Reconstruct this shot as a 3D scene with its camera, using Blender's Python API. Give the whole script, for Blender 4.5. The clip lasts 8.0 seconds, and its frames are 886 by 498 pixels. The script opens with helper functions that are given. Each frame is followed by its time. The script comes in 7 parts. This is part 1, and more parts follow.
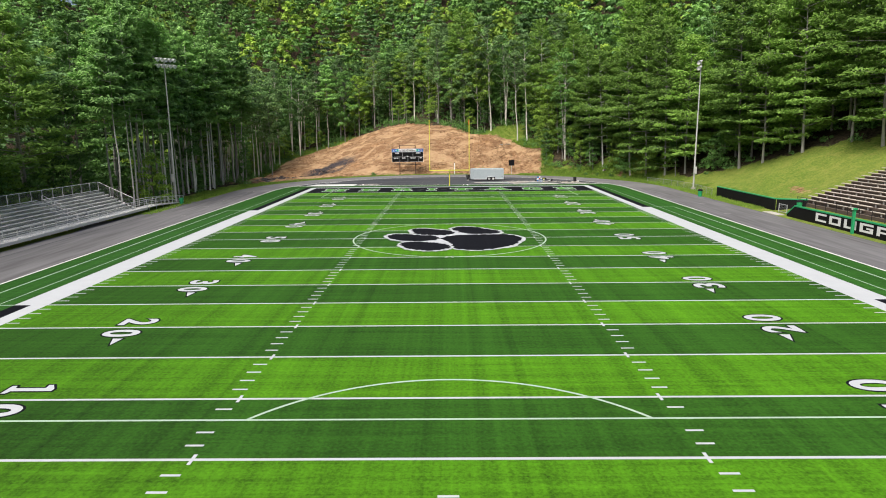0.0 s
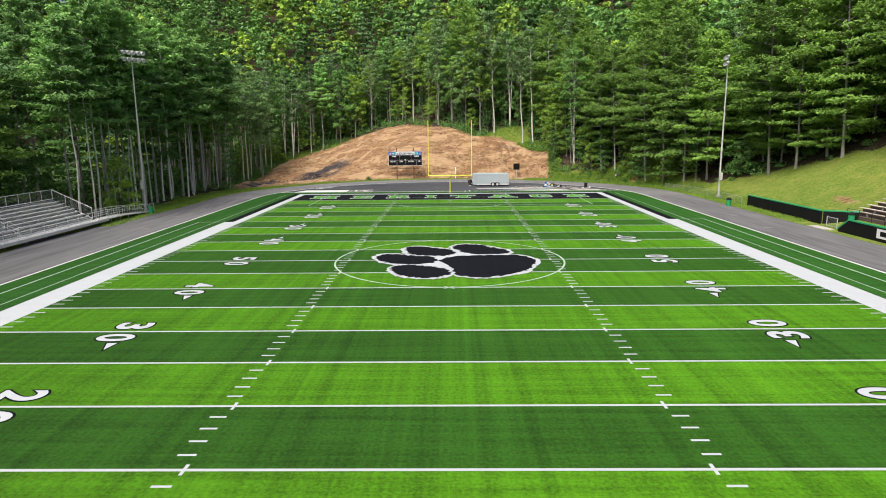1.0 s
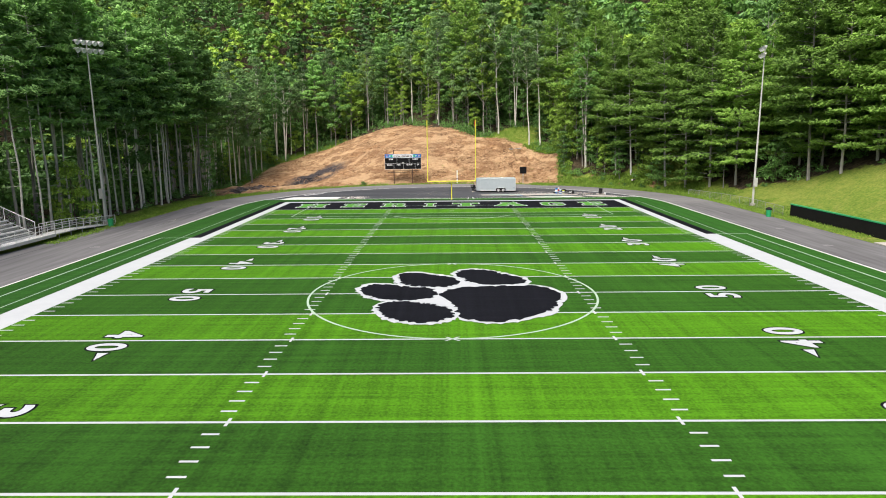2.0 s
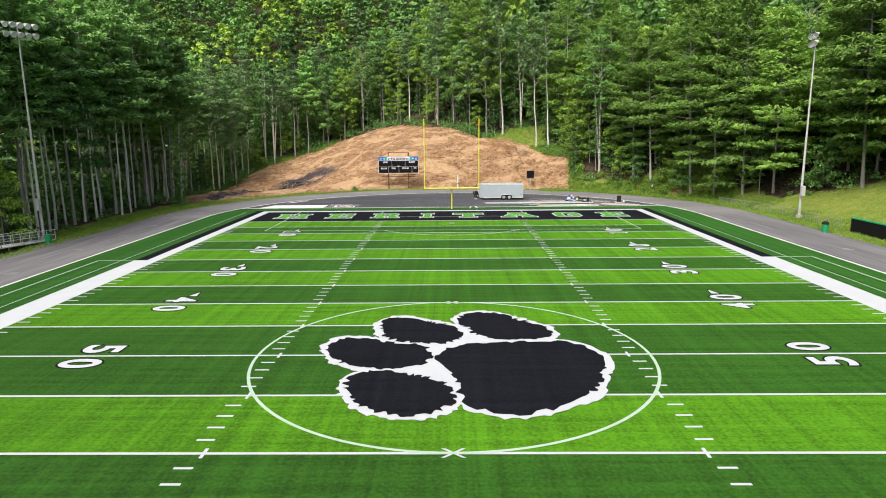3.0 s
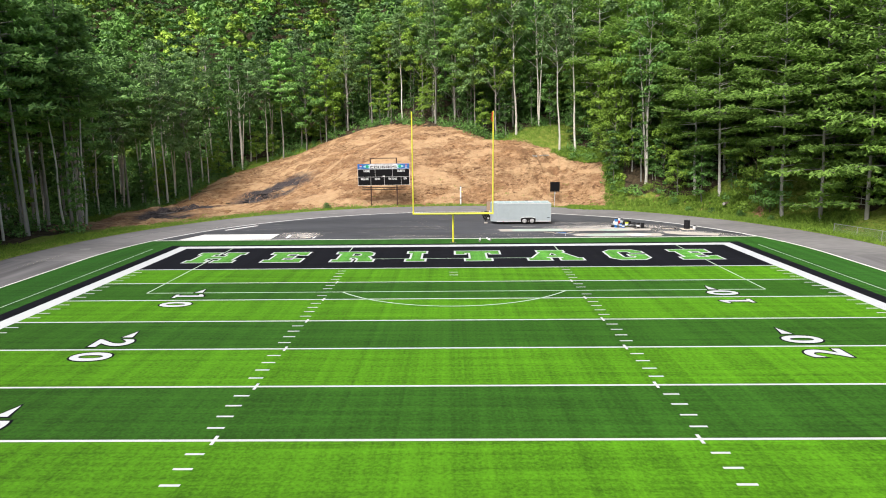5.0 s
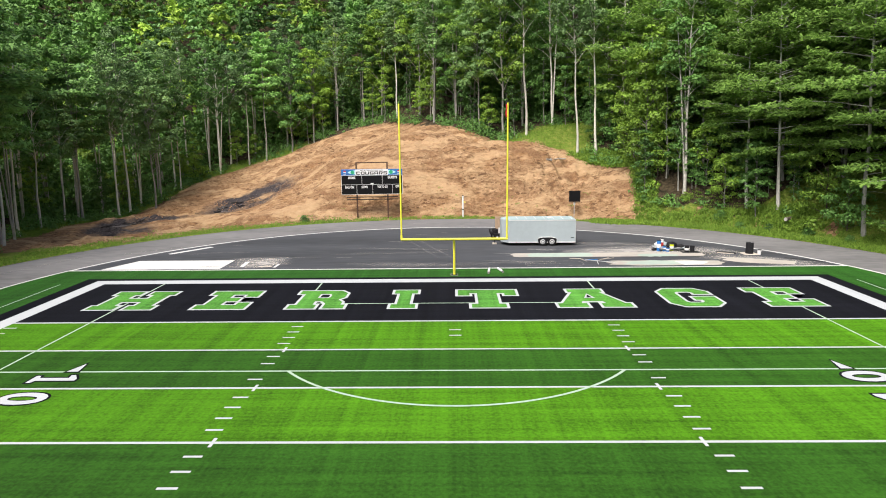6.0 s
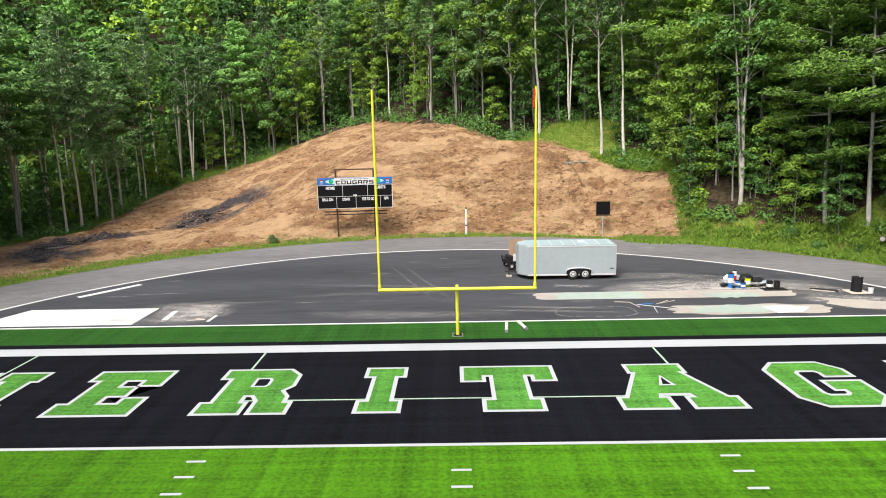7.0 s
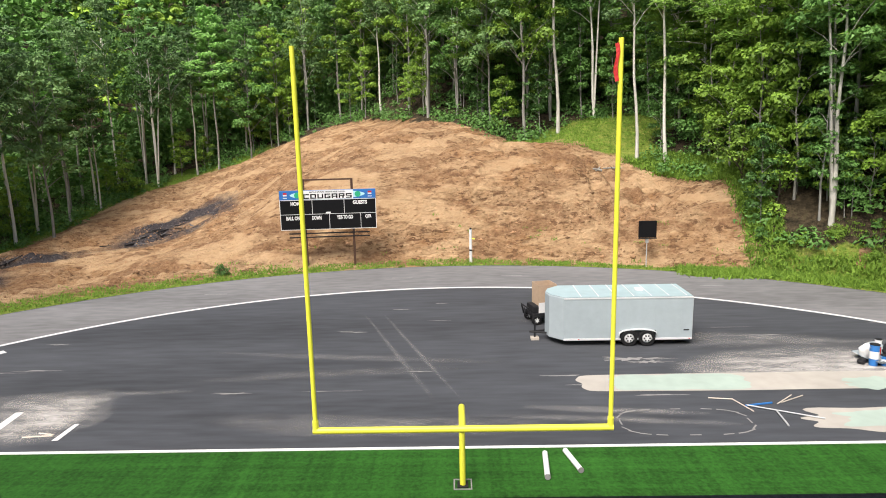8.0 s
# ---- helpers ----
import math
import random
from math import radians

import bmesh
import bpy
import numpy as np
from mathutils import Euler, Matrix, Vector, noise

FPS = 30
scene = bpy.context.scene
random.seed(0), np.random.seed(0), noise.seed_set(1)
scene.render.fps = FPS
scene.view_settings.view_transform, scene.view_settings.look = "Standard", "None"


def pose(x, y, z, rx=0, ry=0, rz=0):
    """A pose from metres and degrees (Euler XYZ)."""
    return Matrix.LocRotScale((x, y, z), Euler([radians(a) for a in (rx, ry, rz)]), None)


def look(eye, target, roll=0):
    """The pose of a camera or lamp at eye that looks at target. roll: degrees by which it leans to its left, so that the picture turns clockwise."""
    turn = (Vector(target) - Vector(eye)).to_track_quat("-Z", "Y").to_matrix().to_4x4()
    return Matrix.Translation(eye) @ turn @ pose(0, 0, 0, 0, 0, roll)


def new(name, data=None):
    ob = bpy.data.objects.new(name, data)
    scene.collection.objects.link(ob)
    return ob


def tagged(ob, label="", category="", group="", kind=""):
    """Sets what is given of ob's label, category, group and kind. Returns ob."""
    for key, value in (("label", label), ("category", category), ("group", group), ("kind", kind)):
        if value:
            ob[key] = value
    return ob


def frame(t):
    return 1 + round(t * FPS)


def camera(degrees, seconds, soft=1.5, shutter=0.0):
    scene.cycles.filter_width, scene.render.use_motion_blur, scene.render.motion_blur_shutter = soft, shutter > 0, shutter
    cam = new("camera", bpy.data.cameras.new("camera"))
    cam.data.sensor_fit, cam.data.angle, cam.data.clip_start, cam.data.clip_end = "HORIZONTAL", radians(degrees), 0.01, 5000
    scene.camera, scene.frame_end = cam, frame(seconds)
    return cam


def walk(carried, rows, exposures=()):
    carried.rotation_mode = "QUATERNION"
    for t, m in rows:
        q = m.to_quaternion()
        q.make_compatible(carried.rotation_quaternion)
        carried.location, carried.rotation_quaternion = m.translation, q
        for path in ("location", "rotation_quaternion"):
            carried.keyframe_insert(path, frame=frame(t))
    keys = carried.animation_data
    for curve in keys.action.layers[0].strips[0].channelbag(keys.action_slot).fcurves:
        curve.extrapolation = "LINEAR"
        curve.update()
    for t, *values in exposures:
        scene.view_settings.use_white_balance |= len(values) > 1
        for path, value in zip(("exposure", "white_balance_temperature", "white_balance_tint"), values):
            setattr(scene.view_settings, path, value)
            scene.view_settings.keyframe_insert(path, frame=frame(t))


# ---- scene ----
# ---------------------------------------------------------------- camera
cam = camera(70.6, 8.0, soft=1.0)
PATH = [
    (0, (0.126, -59.3, 10.184), (0.101, -57.335, 9.811), -0.6),
    (0.5, (0.165, -54.549, 10.158), (0.14, -52.584, 9.788), -0.6),
    (1, (0.159, -49.614, 10.187), (0.132, -47.649, 9.819), -0.5),
    (1.5, (0.059, -44.558, 10.216), (0.03, -42.592, 9.849), -0.6),
    (3, (-0.01, -27.853, 10.188), (-0.039, -25.887, 9.824), -0.5),
    (3.5, (-0.027, -21.719, 10.192), (-0.055, -19.753, 9.828), -0.5),
    (4, (-0.09, -15.038, 10.155), (-0.12, -13.072, 9.791), -0.5),
    (4.5, (-0.056, -8.085, 10.1), (-0.086, -6.119, 9.738), -0.6),
    (6, (-0.061, 12.779, 10.027), (-0.094, 14.745, 9.667), -0.6),
    (6.5, (-0.095, 19.807, 10.094), (-0.13, 21.773, 9.73), -0.8),
    (7, (-0.103, 26.61, 10.087), (-0.139, 28.576, 9.724), -1.2),
    (7.5, (-0.136, 33.539, 10.122), (-0.173, 35.505, 9.756), -1.3),
    (8, (-0.101, 40.43, 10.093), (-0.139, 42.396, 9.729), -1.3),
]
walk(cam, [(t, look(eye, target, roll)) for t, eye, target, roll in PATH], [(0, 0.46), (0.5, 0.60), (1, 0.52), (1.5, 0.57), (3, 0.65), (3.5, 0.64), (4.5, 0.75), (6, 0.68), (6.5, 0.64), (7.5, 0.65), (8, 0.70)])

# ---------------------------------------------------------------- light
SUN_ELEV, SUN_ROT = 57.0, 210.0
world = bpy.data.worlds.new("sky")
scene.world = world
world.use_nodes = True
wn = world.node_tree
wn.nodes.clear()
sky = wn.nodes.new("ShaderNodeTexSky")
sky.sky_type = "NISHITA"
sky.sun_disc = False
sky.sun_elevation, sky.sun_rotation = radians(SUN_ELEV), radians(SUN_ROT)
sky.air_density, sky.dust_density, sky.ozone_density = 0.8, 6.0, 0.8
bg = wn.nodes.new("ShaderNodeBackground")
bg.inputs["Strength"].default_value = 0.12
wo = wn.nodes.new("ShaderNodeOutputWorld")
wn.links.new(sky.outputs[0], bg.inputs[0])
wn.links.new(bg.outputs[0], wo.inputs[0])
sun = new("sun", bpy.data.lights.new("sun", "SUN"))
sun.data.energy, sun.data.angle, sun.data.color = 3.1, radians(38), (1.0, 0.965, 0.90)
s_dir = Vector((math.sin(radians(SUN_ROT)) * math.cos(radians(SUN_ELEV)), math.cos(radians(SUN_ROT)) * math.cos(radians(SUN_ELEV)), math.sin(radians(SUN_ELEV))))
sun.matrix_world = look(s_dir * 300, (0, 0, 0))


# ---------------------------------------------------------------- materials
def mat(name, base, rough=0.8, metal=0.0, var=0.25, small=12.0, large=0.6, bump=0.0, world_space=False, hue=None, rnd=0.0, trans=0.0, stretch=(1, 1, 1), spec=0.5, island=0.0, tint=0.0):
    """Principled material, its colour varied at two scales, from object to object (rnd) and from leaf to leaf (island)."""
    m = bpy.data.materials.new(name)
    m.use_nodes = True
    t = m.node_tree
    nodes, links = t.nodes, t.links
    p = nodes["Principled BSDF"]
    p.inputs["Roughness"].default_value, p.inputs["Metallic"].default_value = rough, metal
    p.inputs["Specular IOR Level"].default_value = spec
    if world_space:
        vec = nodes.new("ShaderNodeNewGeometry").outputs["Position"]
    else:
        vec = nodes.new("ShaderNodeTexCoord").outputs["Object"]
    mp = nodes.new("ShaderNodeMapping")
    mp.inputs["Scale"].default_value = stretch
    links.new(vec, mp.inputs[0])
    fac = []
    for sc, det in ((small, 5), (large, 3)):
        n = nodes.new("ShaderNodeTexNoise")
        n.inputs["Scale"].default_value, n.inputs["Detail"].default_value = sc, det
        links.new(mp.outputs[0], n.inputs["Vector"])
        fac.append(n.outputs["Fac"])

    def math2(op, a, b):
        k = nodes.new("ShaderNodeMath")
        k.operation = op
        for i, v in enumerate((a, b)):
            if isinstance(v, (int, float)):
                k.inputs[i].default_value = v
            else:
                links.new(v, k.inputs[i])
        return k.outputs[0]

    total = math2("ADD", math2("MULTIPLY", math2("SUBTRACT", fac[0], 0.5), 2 * var), math2("MULTIPLY", math2("SUBTRACT", fac[1], 0.5), 2 * var))
    if rnd:
        oi = nodes.new("ShaderNodeObjectInfo").outputs["Random"]
        total = math2("ADD", total, math2("MULTIPLY", math2("SUBTRACT", oi, 0.5), 2 * rnd))
    if island:
        ri = nodes.new("ShaderNodeNewGeometry").outputs["Random Per Island"]
        total = math2("ADD", total, math2("MULTIPLY", math2("SUBTRACT", ri, 0.5), 2 * island))
    if tint:
        at = nodes.new("ShaderNodeAttribute")
        at.attribute_name = "tint"
        total = math2("ADD", total, math2("MULTIPLY", math2("SUBTRACT", at.outputs["Fac"], 0.5), 2 * tint))
    mix = nodes.new("ShaderNodeMix")
    mix.data_type = "RGBA"
    b2 = hue or base
    mix.inputs[6].default_value = (*[c * 0.45 for c in base], 1)
    mix.inputs[7].default_value = (*[min(1, c * 1.55) for c in b2], 1)
    links.new(math2("ADD", total, 0.5), mix.inputs[0])
    links.new(mix.outputs[2], p.inputs["Base Color"])
    if bump:
        bn = nodes.new("ShaderNodeBump")
        bn.inputs["Strength"].default_value, bn.inputs["Distance"].default_value = min(1, bump * 10), bump
        links.new(fac[0], bn.inputs["Height"])
        links.new(bn.outputs[0], p.inputs["Normal"])
    if trans:
        tr = nodes.new("ShaderNodeBsdfTranslucent")
        links.new(mix.outputs[2], tr.inputs[0])
        ms = nodes.new("ShaderNodeMixShader")
        ms.inputs[0].default_value = trans
        links.new(p.outputs[0], ms.inputs[1])
        links.new(tr.outputs[0], ms.inputs[2])
        links.new(ms.outputs[0], nodes["Material Output"].inputs[0])
    return m


def plain(name, base, rough=0.6, metal=0.0, var=0.08):
    return mat(name, base, rough, metal, var, small=6.0, large=0.9, spec=0.12 if max(base) < 0.03 else 0.4)


def turf(name, base, spec=0.12, sheen=0.03):
    """Synthetic turf: fibre grain, brushed streaks along the rows and faint broad stripes across them."""
    m = bpy.data.materials.new(name)
    m.use_nodes = True
    t = m.node_tree
    p = t.nodes["Principled BSDF"]
    p.inputs["Roughness"].default_value, p.inputs["Specular IOR Level"].default_value = 0.8, spec
    p.inputs["Diffuse Roughness"].default_value = 1.0
    p.inputs["Sheen Weight"].default_value, p.inputs["Sheen Roughness"].default_value = sheen, 0.45
    p.inputs["Sheen Tint"].default_value = (0.35, 1.0, 0.05, 1)
    pos = t.nodes.new("ShaderNodeNewGeometry").outputs["Position"]
    total = None
    for stretch, scale, detail, amount in (((0.10, 2.4, 1), 1.0, 7, 1.6), ((1.6, 0.014, 1), 1.0, 5, 1.5), ((1, 1, 1), 7.0, 9, 2.3), ((1, 1, 1), 0.11, 3, 0.4)):
        mp = t.nodes.new("ShaderNodeMapping")
        mp.inputs["Scale"].default_value = stretch
        t.links.new(pos, mp.inputs[0])
        n = t.nodes.new("ShaderNodeTexNoise")
        n.inputs["Scale"].default_value, n.inputs["Detail"].default_value, n.inputs["Roughness"].default_value = scale, detail, 0.68
        t.links.new(mp.outputs[0], n.inputs["Vector"])
        k = t.nodes.new("ShaderNodeMath")
        k.operation = "MULTIPLY_ADD"
        k.inputs[1].default_value = amount
        t.links.new(n.outputs[0], k.inputs[0])
        if total is None:
            k.inputs[2].default_value = 1.0 - 0.5 * (1.6 + 1.5 + 2.3 + 0.4)
        else:
            t.links.new(total, k.inputs[2])
        total = k.outputs[0]
    hsv = t.nodes.new("ShaderNodeHueSaturation")
    hsv.inputs["Color"].default_value = (*base, 1)
    t.links.new(total, hsv.inputs["Value"])
    t.links.new(hsv.outputs[0], p.inputs["Base Color"])
    return m


M_TURF_L = turf("turf_light", (0.041, 0.126, 0.0036))
M_TURF_D = turf("turf_dark", (0.0160, 0.058, 0.005), 0.12, 0.02)
M_TURF_S = turf("turf_side", (0.0155, 0.062, 0.0085), 0.12, 0.02)
M_TURF_G = turf("turf_letter_green", (0.055, 0.175, 0.028))
M_BLACK = turf("turf_black", (0.0056, 0.0060, 0.0084), 0.05, 0.0)
M_WHITE = mat("turf_white", (0.375, 0.395, 0.415), 0.85, 0, 0.06, 20, 0.8, 0.006, True, spec=0.1)
M_PALE = mat("line_pale", (0.30, 0.40, 0.31), 0.85, 0, 0.12, 14, 0.8, 0, True, spec=0.1)
M_ASPHALT = mat("asphalt", (0.045, 0.048, 0.055), 0.85, 0, 0.45, 3.0, 0.30, 0.004, True, stretch=(0.16, 0.9, 1), spec=0.3)
M_ASPHALT_OLD = mat("asphalt_lane", (0.145, 0.143, 0.146), 0.85, 0, 0.40, 2.5, 0.16, 0.004, True, stretch=(0.3, 1.0, 1), spec=0.2)
M_ASPHALT_ST = mat("asphalt_straight", (0.122, 0.120, 0.125), 0.85, 0, 0.42, 2.0, 0.5, 0.004, True, stretch=(0.9, 0.07, 1), spec=0.2)
M_KERB = mat("kerb_white", (0.62, 0.62, 0.60), 0.8, 0, 0.12, 8, 0.5, 0, True)
M_LANE_F = mat("lane_mark_faded", (0.20, 0.20, 0.20), 0.85, 0, 0.4, 5, 0.8, 0, True)
M_LANE = mat("track_line", (0.55, 0.55, 0.55), 0.8, 0, 0.18, 5, 0.4, 0, True)
M_BARK = mat("bark_grey", (0.27, 0.26, 0.235), 0.9, 0, 0.36, 5.0, 0.7, 0.03, False, rnd=0.25, stretch=(1, 1, 0.35))
M_BARK_P = mat("bark_pale", (0.53, 0.51, 0.455), 0.9, 0, 0.36, 5.0, 0.7, 0.02, False, rnd=0.2, stretch=(1, 1, 0.35))
M_BARK_S = mat("bark_mottled", (0.45, 0.44, 0.405), 0.9, 0, 0.45, 3.5, 0.5, 0.02, False, rnd=0.3, stretch=(1, 1, 0.5))
M_BARK_D = mat("bark_dark", (0.085, 0.066, 0.050), 0.9, 0, 0.30, 5.0, 0.7, 0.03, False, rnd=0.25, stretch=(1, 1, 0.35))
M_PINE = mat("pine_needles", (0.116, 0.245, 0.053), 0.65, 0, 0.16, 1.6, 0.22, hue=(0.225, 0.375, 0.070), rnd=0.22, trans=0.40, island=0.22, spec=0.25)
M_PINE_B = mat("pine_needles_bluish", (0.130, 0.285, 0.100), 0.65, 0, 0.16, 1.6, 0.22, hue=(0.235, 0.420, 0.115), rnd=0.25, trans=0.34, island=0.22, spec=0.25)
M_LEAF = mat("broad_leaves", (0.054, 0.138, 0.034), 0.55, 0, 0.22, 1.4, 0.2, hue=(0.100, 0.212, 0.045), rnd=0.28, trans=0.2, island=0.24, spec=0.3)
M_LEAF_G = mat("broad_leaves_grey", (0.078, 0.160, 0.056), 0.55, 0, 0.2, 1.4, 0.2, hue=(0.135, 0.235, 0.076), rnd=0.24, trans=0.2, island=0.24, spec=0.3)
M_LEAF_Y = mat("broad_leaves_yellow", (0.125, 0.245, 0.034), 0.55, 0, 0.16, 1.4, 0.2, hue=(0.205, 0.335, 0.042), rnd=0.2, trans=0.26, island=0.24, spec=0.3)
M_FAR = mat("far_leaves", (0.060, 0.150, 0.038), 0.7, 0, 0.16, 0.5, 0.05, 0, True, hue=(0.120, 0.240, 0.052), trans=0.16, island=0.2, spec=0.2, tint=0.5)
M_FAR_Y = mat("far_leaves_yellow", (0.140, 0.260, 0.042), 0.7, 0, 0.16, 0.5, 0.05, 0, True, hue=(0.250, 0.375, 0.055), trans=0.18, island=0.2, spec=0.2, tint=0.4)
M_FAR_B = mat("far_needles", (0.082, 0.180, 0.066), 0.7, 0, 0.16, 0.5, 0.05, 0, True, hue=(0.145, 0.270, 0.095), trans=0.16, island=0.2, spec=0.2, tint=0.4)
M_GRASS = mat("grass_blades", (0.080, 0.205, 0.024), 0.7, 0, 0.2, 1.2, 0.25, 0, True, hue=(0.15, 0.235, 0.03), trans=0.25, island=0.25, spec=0.2)
M_ALU = mat("aluminium", (0.72, 0.73, 0.75), 0.42, 0.25, 0.10, 9, 0.8)
M_GALV = mat("galvanised_steel", (0.46, 0.47, 0.48), 0.45, 0.25, 0.12, 9, 0.8)
M_POLE = mat("pole_grey", (0.50, 0.50, 0.49), 0.55, 0.3, 0.1, 4, 0.5)
M_YELLOW = mat("yellow_paint", (0.90, 0.80, 0.055), 0.4, 0, 0.06, 7, 0.5)
M_TRAILER = mat("trailer_skin", (0.345, 0.395, 0.42), 0.42, 0.1, 0.10, 2.5, 0.5)
M_ROOF = mat("trailer_roof", (0.33, 0.43, 0.455), 0.5, 0.1, 0.12, 2.5, 0.6)
M_RUBBER = plain("rubber", (0.014, 0.014, 0.015), 0.8)
M_DARK = plain("dark_steel", (0.018, 0.018, 0.02), 0.55)
M_RUST = plain("brown_steel", (0.07, 0.035, 0.022), 0.6, 0.2, 0.2)
M_PANEL = plain("scoreboard_black", (0.006, 0.006, 0.007), 0.75)
M_PAINTW = plain("white_paint", (0.72, 0.72, 0.72), 0.5)
M_BLUE = plain("sign_blue", (0.02, 0.13, 0.40), 0.45)
M_LBLUE = plain("sign_pale_blue", (0.36, 0.62, 0.75), 0.45)
M_SGREEN = plain("sign_green", (0.02, 0.33, 0.16), 0.45)
M_RED = plain("red_cloth", (0.45, 0.02, 0.02), 0.7)
M_GREENP = mat("green_paint", (0.015, 0.27, 0.10), 0.5, 0, 0.12, 6, 0.6)
M_BLKPAINT = mat("black_wall_paint", (0.009, 0.009, 0.009), 0.8, 0, 0.3, 3.0, 0.6, spec=0.1)
M_CONC = mat("concrete", (0.36, 0.34, 0.31), 0.9, 0, 0.2, 5, 0.5, 0.004)
M_PLANK = mat("bench_plank", (0.42, 0.375, 0.32), 0.85, 0, 0.22, 7, 0.5, 0.004, rnd=0.15, stretch=(1, 0.2, 1))
M_PLANK_D = mat("riser_board", (0.085, 0.062, 0.048), 0.9, 0, 0.25, 7, 0.5)
M_CARD = plain("cardboard", (0.40, 0.29, 0.20), 0.85, 0, 0.15)
M_CHAR = mat("charred_wood", (0.018, 0.016, 0.016), 0.9, 0, 0.3, 6, 0.8, 0.02, rnd=0.3)
M_ASH = mat("ash_grey", (0.12, 0.11, 0.11), 0.95, 0, 0.3, 5, 0.8, 0.02)
M_SLABW = mat("slab_white", (0.55, 0.55, 0.54), 0.85, 0, 0.16, 2.0, 0.4, 0, True)
M_SLABG = mat("slab_mint", (0.30, 0.365, 0.320), 0.85, 0, 0.14, 1.5, 0.35, 0, True)
M_SLABB = mat("slab_beige", (0.34, 0.315, 0.28), 0.9, 0, 0.16, 1.5, 0.35, 0, True)
M_DUST = mat("dust_grey", (0.20, 0.195, 0.19), 0.95, 0, 0.3, 1.8, 0.4, 0, True)
M_BUCKB = plain("bucket_blue", (0.03, 0.16, 0.45), 0.4)
M_LIME = plain("lime_plastic", (0.55, 0.65, 0.02), 0.4)
M_GLASS = plain("lamp_lens", (0.75, 0.77, 0.80), 0.15, 0.2)
M_MESH = mat("chain_link", (0.30, 0.31, 0.32), 0.5, 0.5, 0.1, 9, 0.8)
M_SOIL = mat("soil_clods", (0.30, 0.172, 0.090), 0.95, 0, 0.28, 4, 0.5, 0.02, island=0.3)


def dust_material():
    """Pale dust, thick in the middle of a patch and thinning to bare asphalt at its edge."""
    m = mat("dust_film", (0.42, 0.40, 0.38), 0.95, 0, 0.14, 2.0, 0.5, 0, True)
    t = m.node_tree
    at = t.nodes.new("ShaderNodeAttribute")
    at.attribute_name = "cover"
    n = t.nodes.new("ShaderNodeTexNoise")
    n.inputs["Scale"].default_value, n.inputs["Detail"].default_value, n.inputs["Roughness"].default_value = 1.4, 8, 0.65
    mp = t.nodes.new("ShaderNodeMapping")
    mp.inputs["Scale"].default_value = (0.5, 1.6, 1)
    t.links.new(t.nodes.new("ShaderNodeNewGeometry").outputs["Position"], mp.inputs[0])
    t.links.new(mp.outputs[0], n.inputs["Vector"])
    k = t.nodes.new("ShaderNodeMath")
    k.operation = "MULTIPLY"
    t.links.new(at.outputs["Fac"], k.inputs[0])
    mr = t.nodes.new("ShaderNodeMapRange")
    mr.inputs[1].default_value, mr.inputs[2].default_value = 0.32, 0.62
    t.links.new(n.outputs["Fac"], mr.inputs[0])
    t.links.new(mr.outputs[0], k.inputs[1])
    t.links.new(k.outputs[0], t.nodes["Principled BSDF"].inputs["Alpha"])
    return m


M_FILM = dust_material()


# ---------------------------------------------------------------- mesh helpers
def link(name, me, material=None, parent=None, label=""):
    ob = new(name, me)
    if material is not None and not me.materials:
        me.materials.append(material)
    if parent is not None:
        ob.parent = parent
    if label:
        ob["label"] = label
    return ob


def part(name, bm, material, parent, label="", smooth=False):
    """One bmesh as one mesh object under a thing or part."""
    me = bpy.data.meshes.new(name)
    if smooth:
        for f in bm.faces:
            f.smooth = True
    bm.to_mesh(me)
    bm.free()
    return link(name, me, material, parent, label)


def thing(name, label, category, at=(0, 0, 0), rz=0.0, group="", kind=""):
    e = new(name)
    e.matrix_world = pose(*at, 0, 0, rz)
    return tagged(e, label, category, group, kind)


def np_mesh(name, verts, faces, smooth=False):
    """A mesh from numpy arrays of corners and equal-sided faces."""
    me = bpy.data.meshes.new(name)
    verts, faces = np.asarray(verts, np.float32), np.asarray(faces, np.int32)
    k = faces.shape[1]
    me.vertices.add(len(verts))
    me.vertices.foreach_set("co", verts.ravel())
    me.loops.add(faces.size)
    me.loops.foreach_set("vertex_index", faces.ravel())
    me.polygons.add(len(faces))
    me.polygons.foreach_set("loop_start", np.arange(0, faces.size, k, dtype=np.int32))
    me.polygons.foreach_set("loop_total", np.full(len(faces), k, np.int32))
    if smooth:
        me.polygons.foreach_set("use_smooth", np.ones(len(faces), bool))
    me.update(calc_edges=True)
    return me


def box(bm, x0, y0, z0, x1, y1, z1, bevel=0.0):
    r = bmesh.ops.create_cube(bm, size=1.0)
    vs = r["verts"]
    for v in vs:
        v.co = Vector(((x0 + x1) / 2 + v.co.x * (x1 - x0), (y0 + y1) / 2 + v.co.y * (y1 - y0), (z0 + z1) / 2 + v.co.z * (z1 - z0)))
    if bevel:
        es = list({e for v in vs for e in v.link_edges})
        bmesh.ops.bevel(bm, geom=es, offset=bevel, segments=2, affect="EDGES", profile=0.5)
    return bm


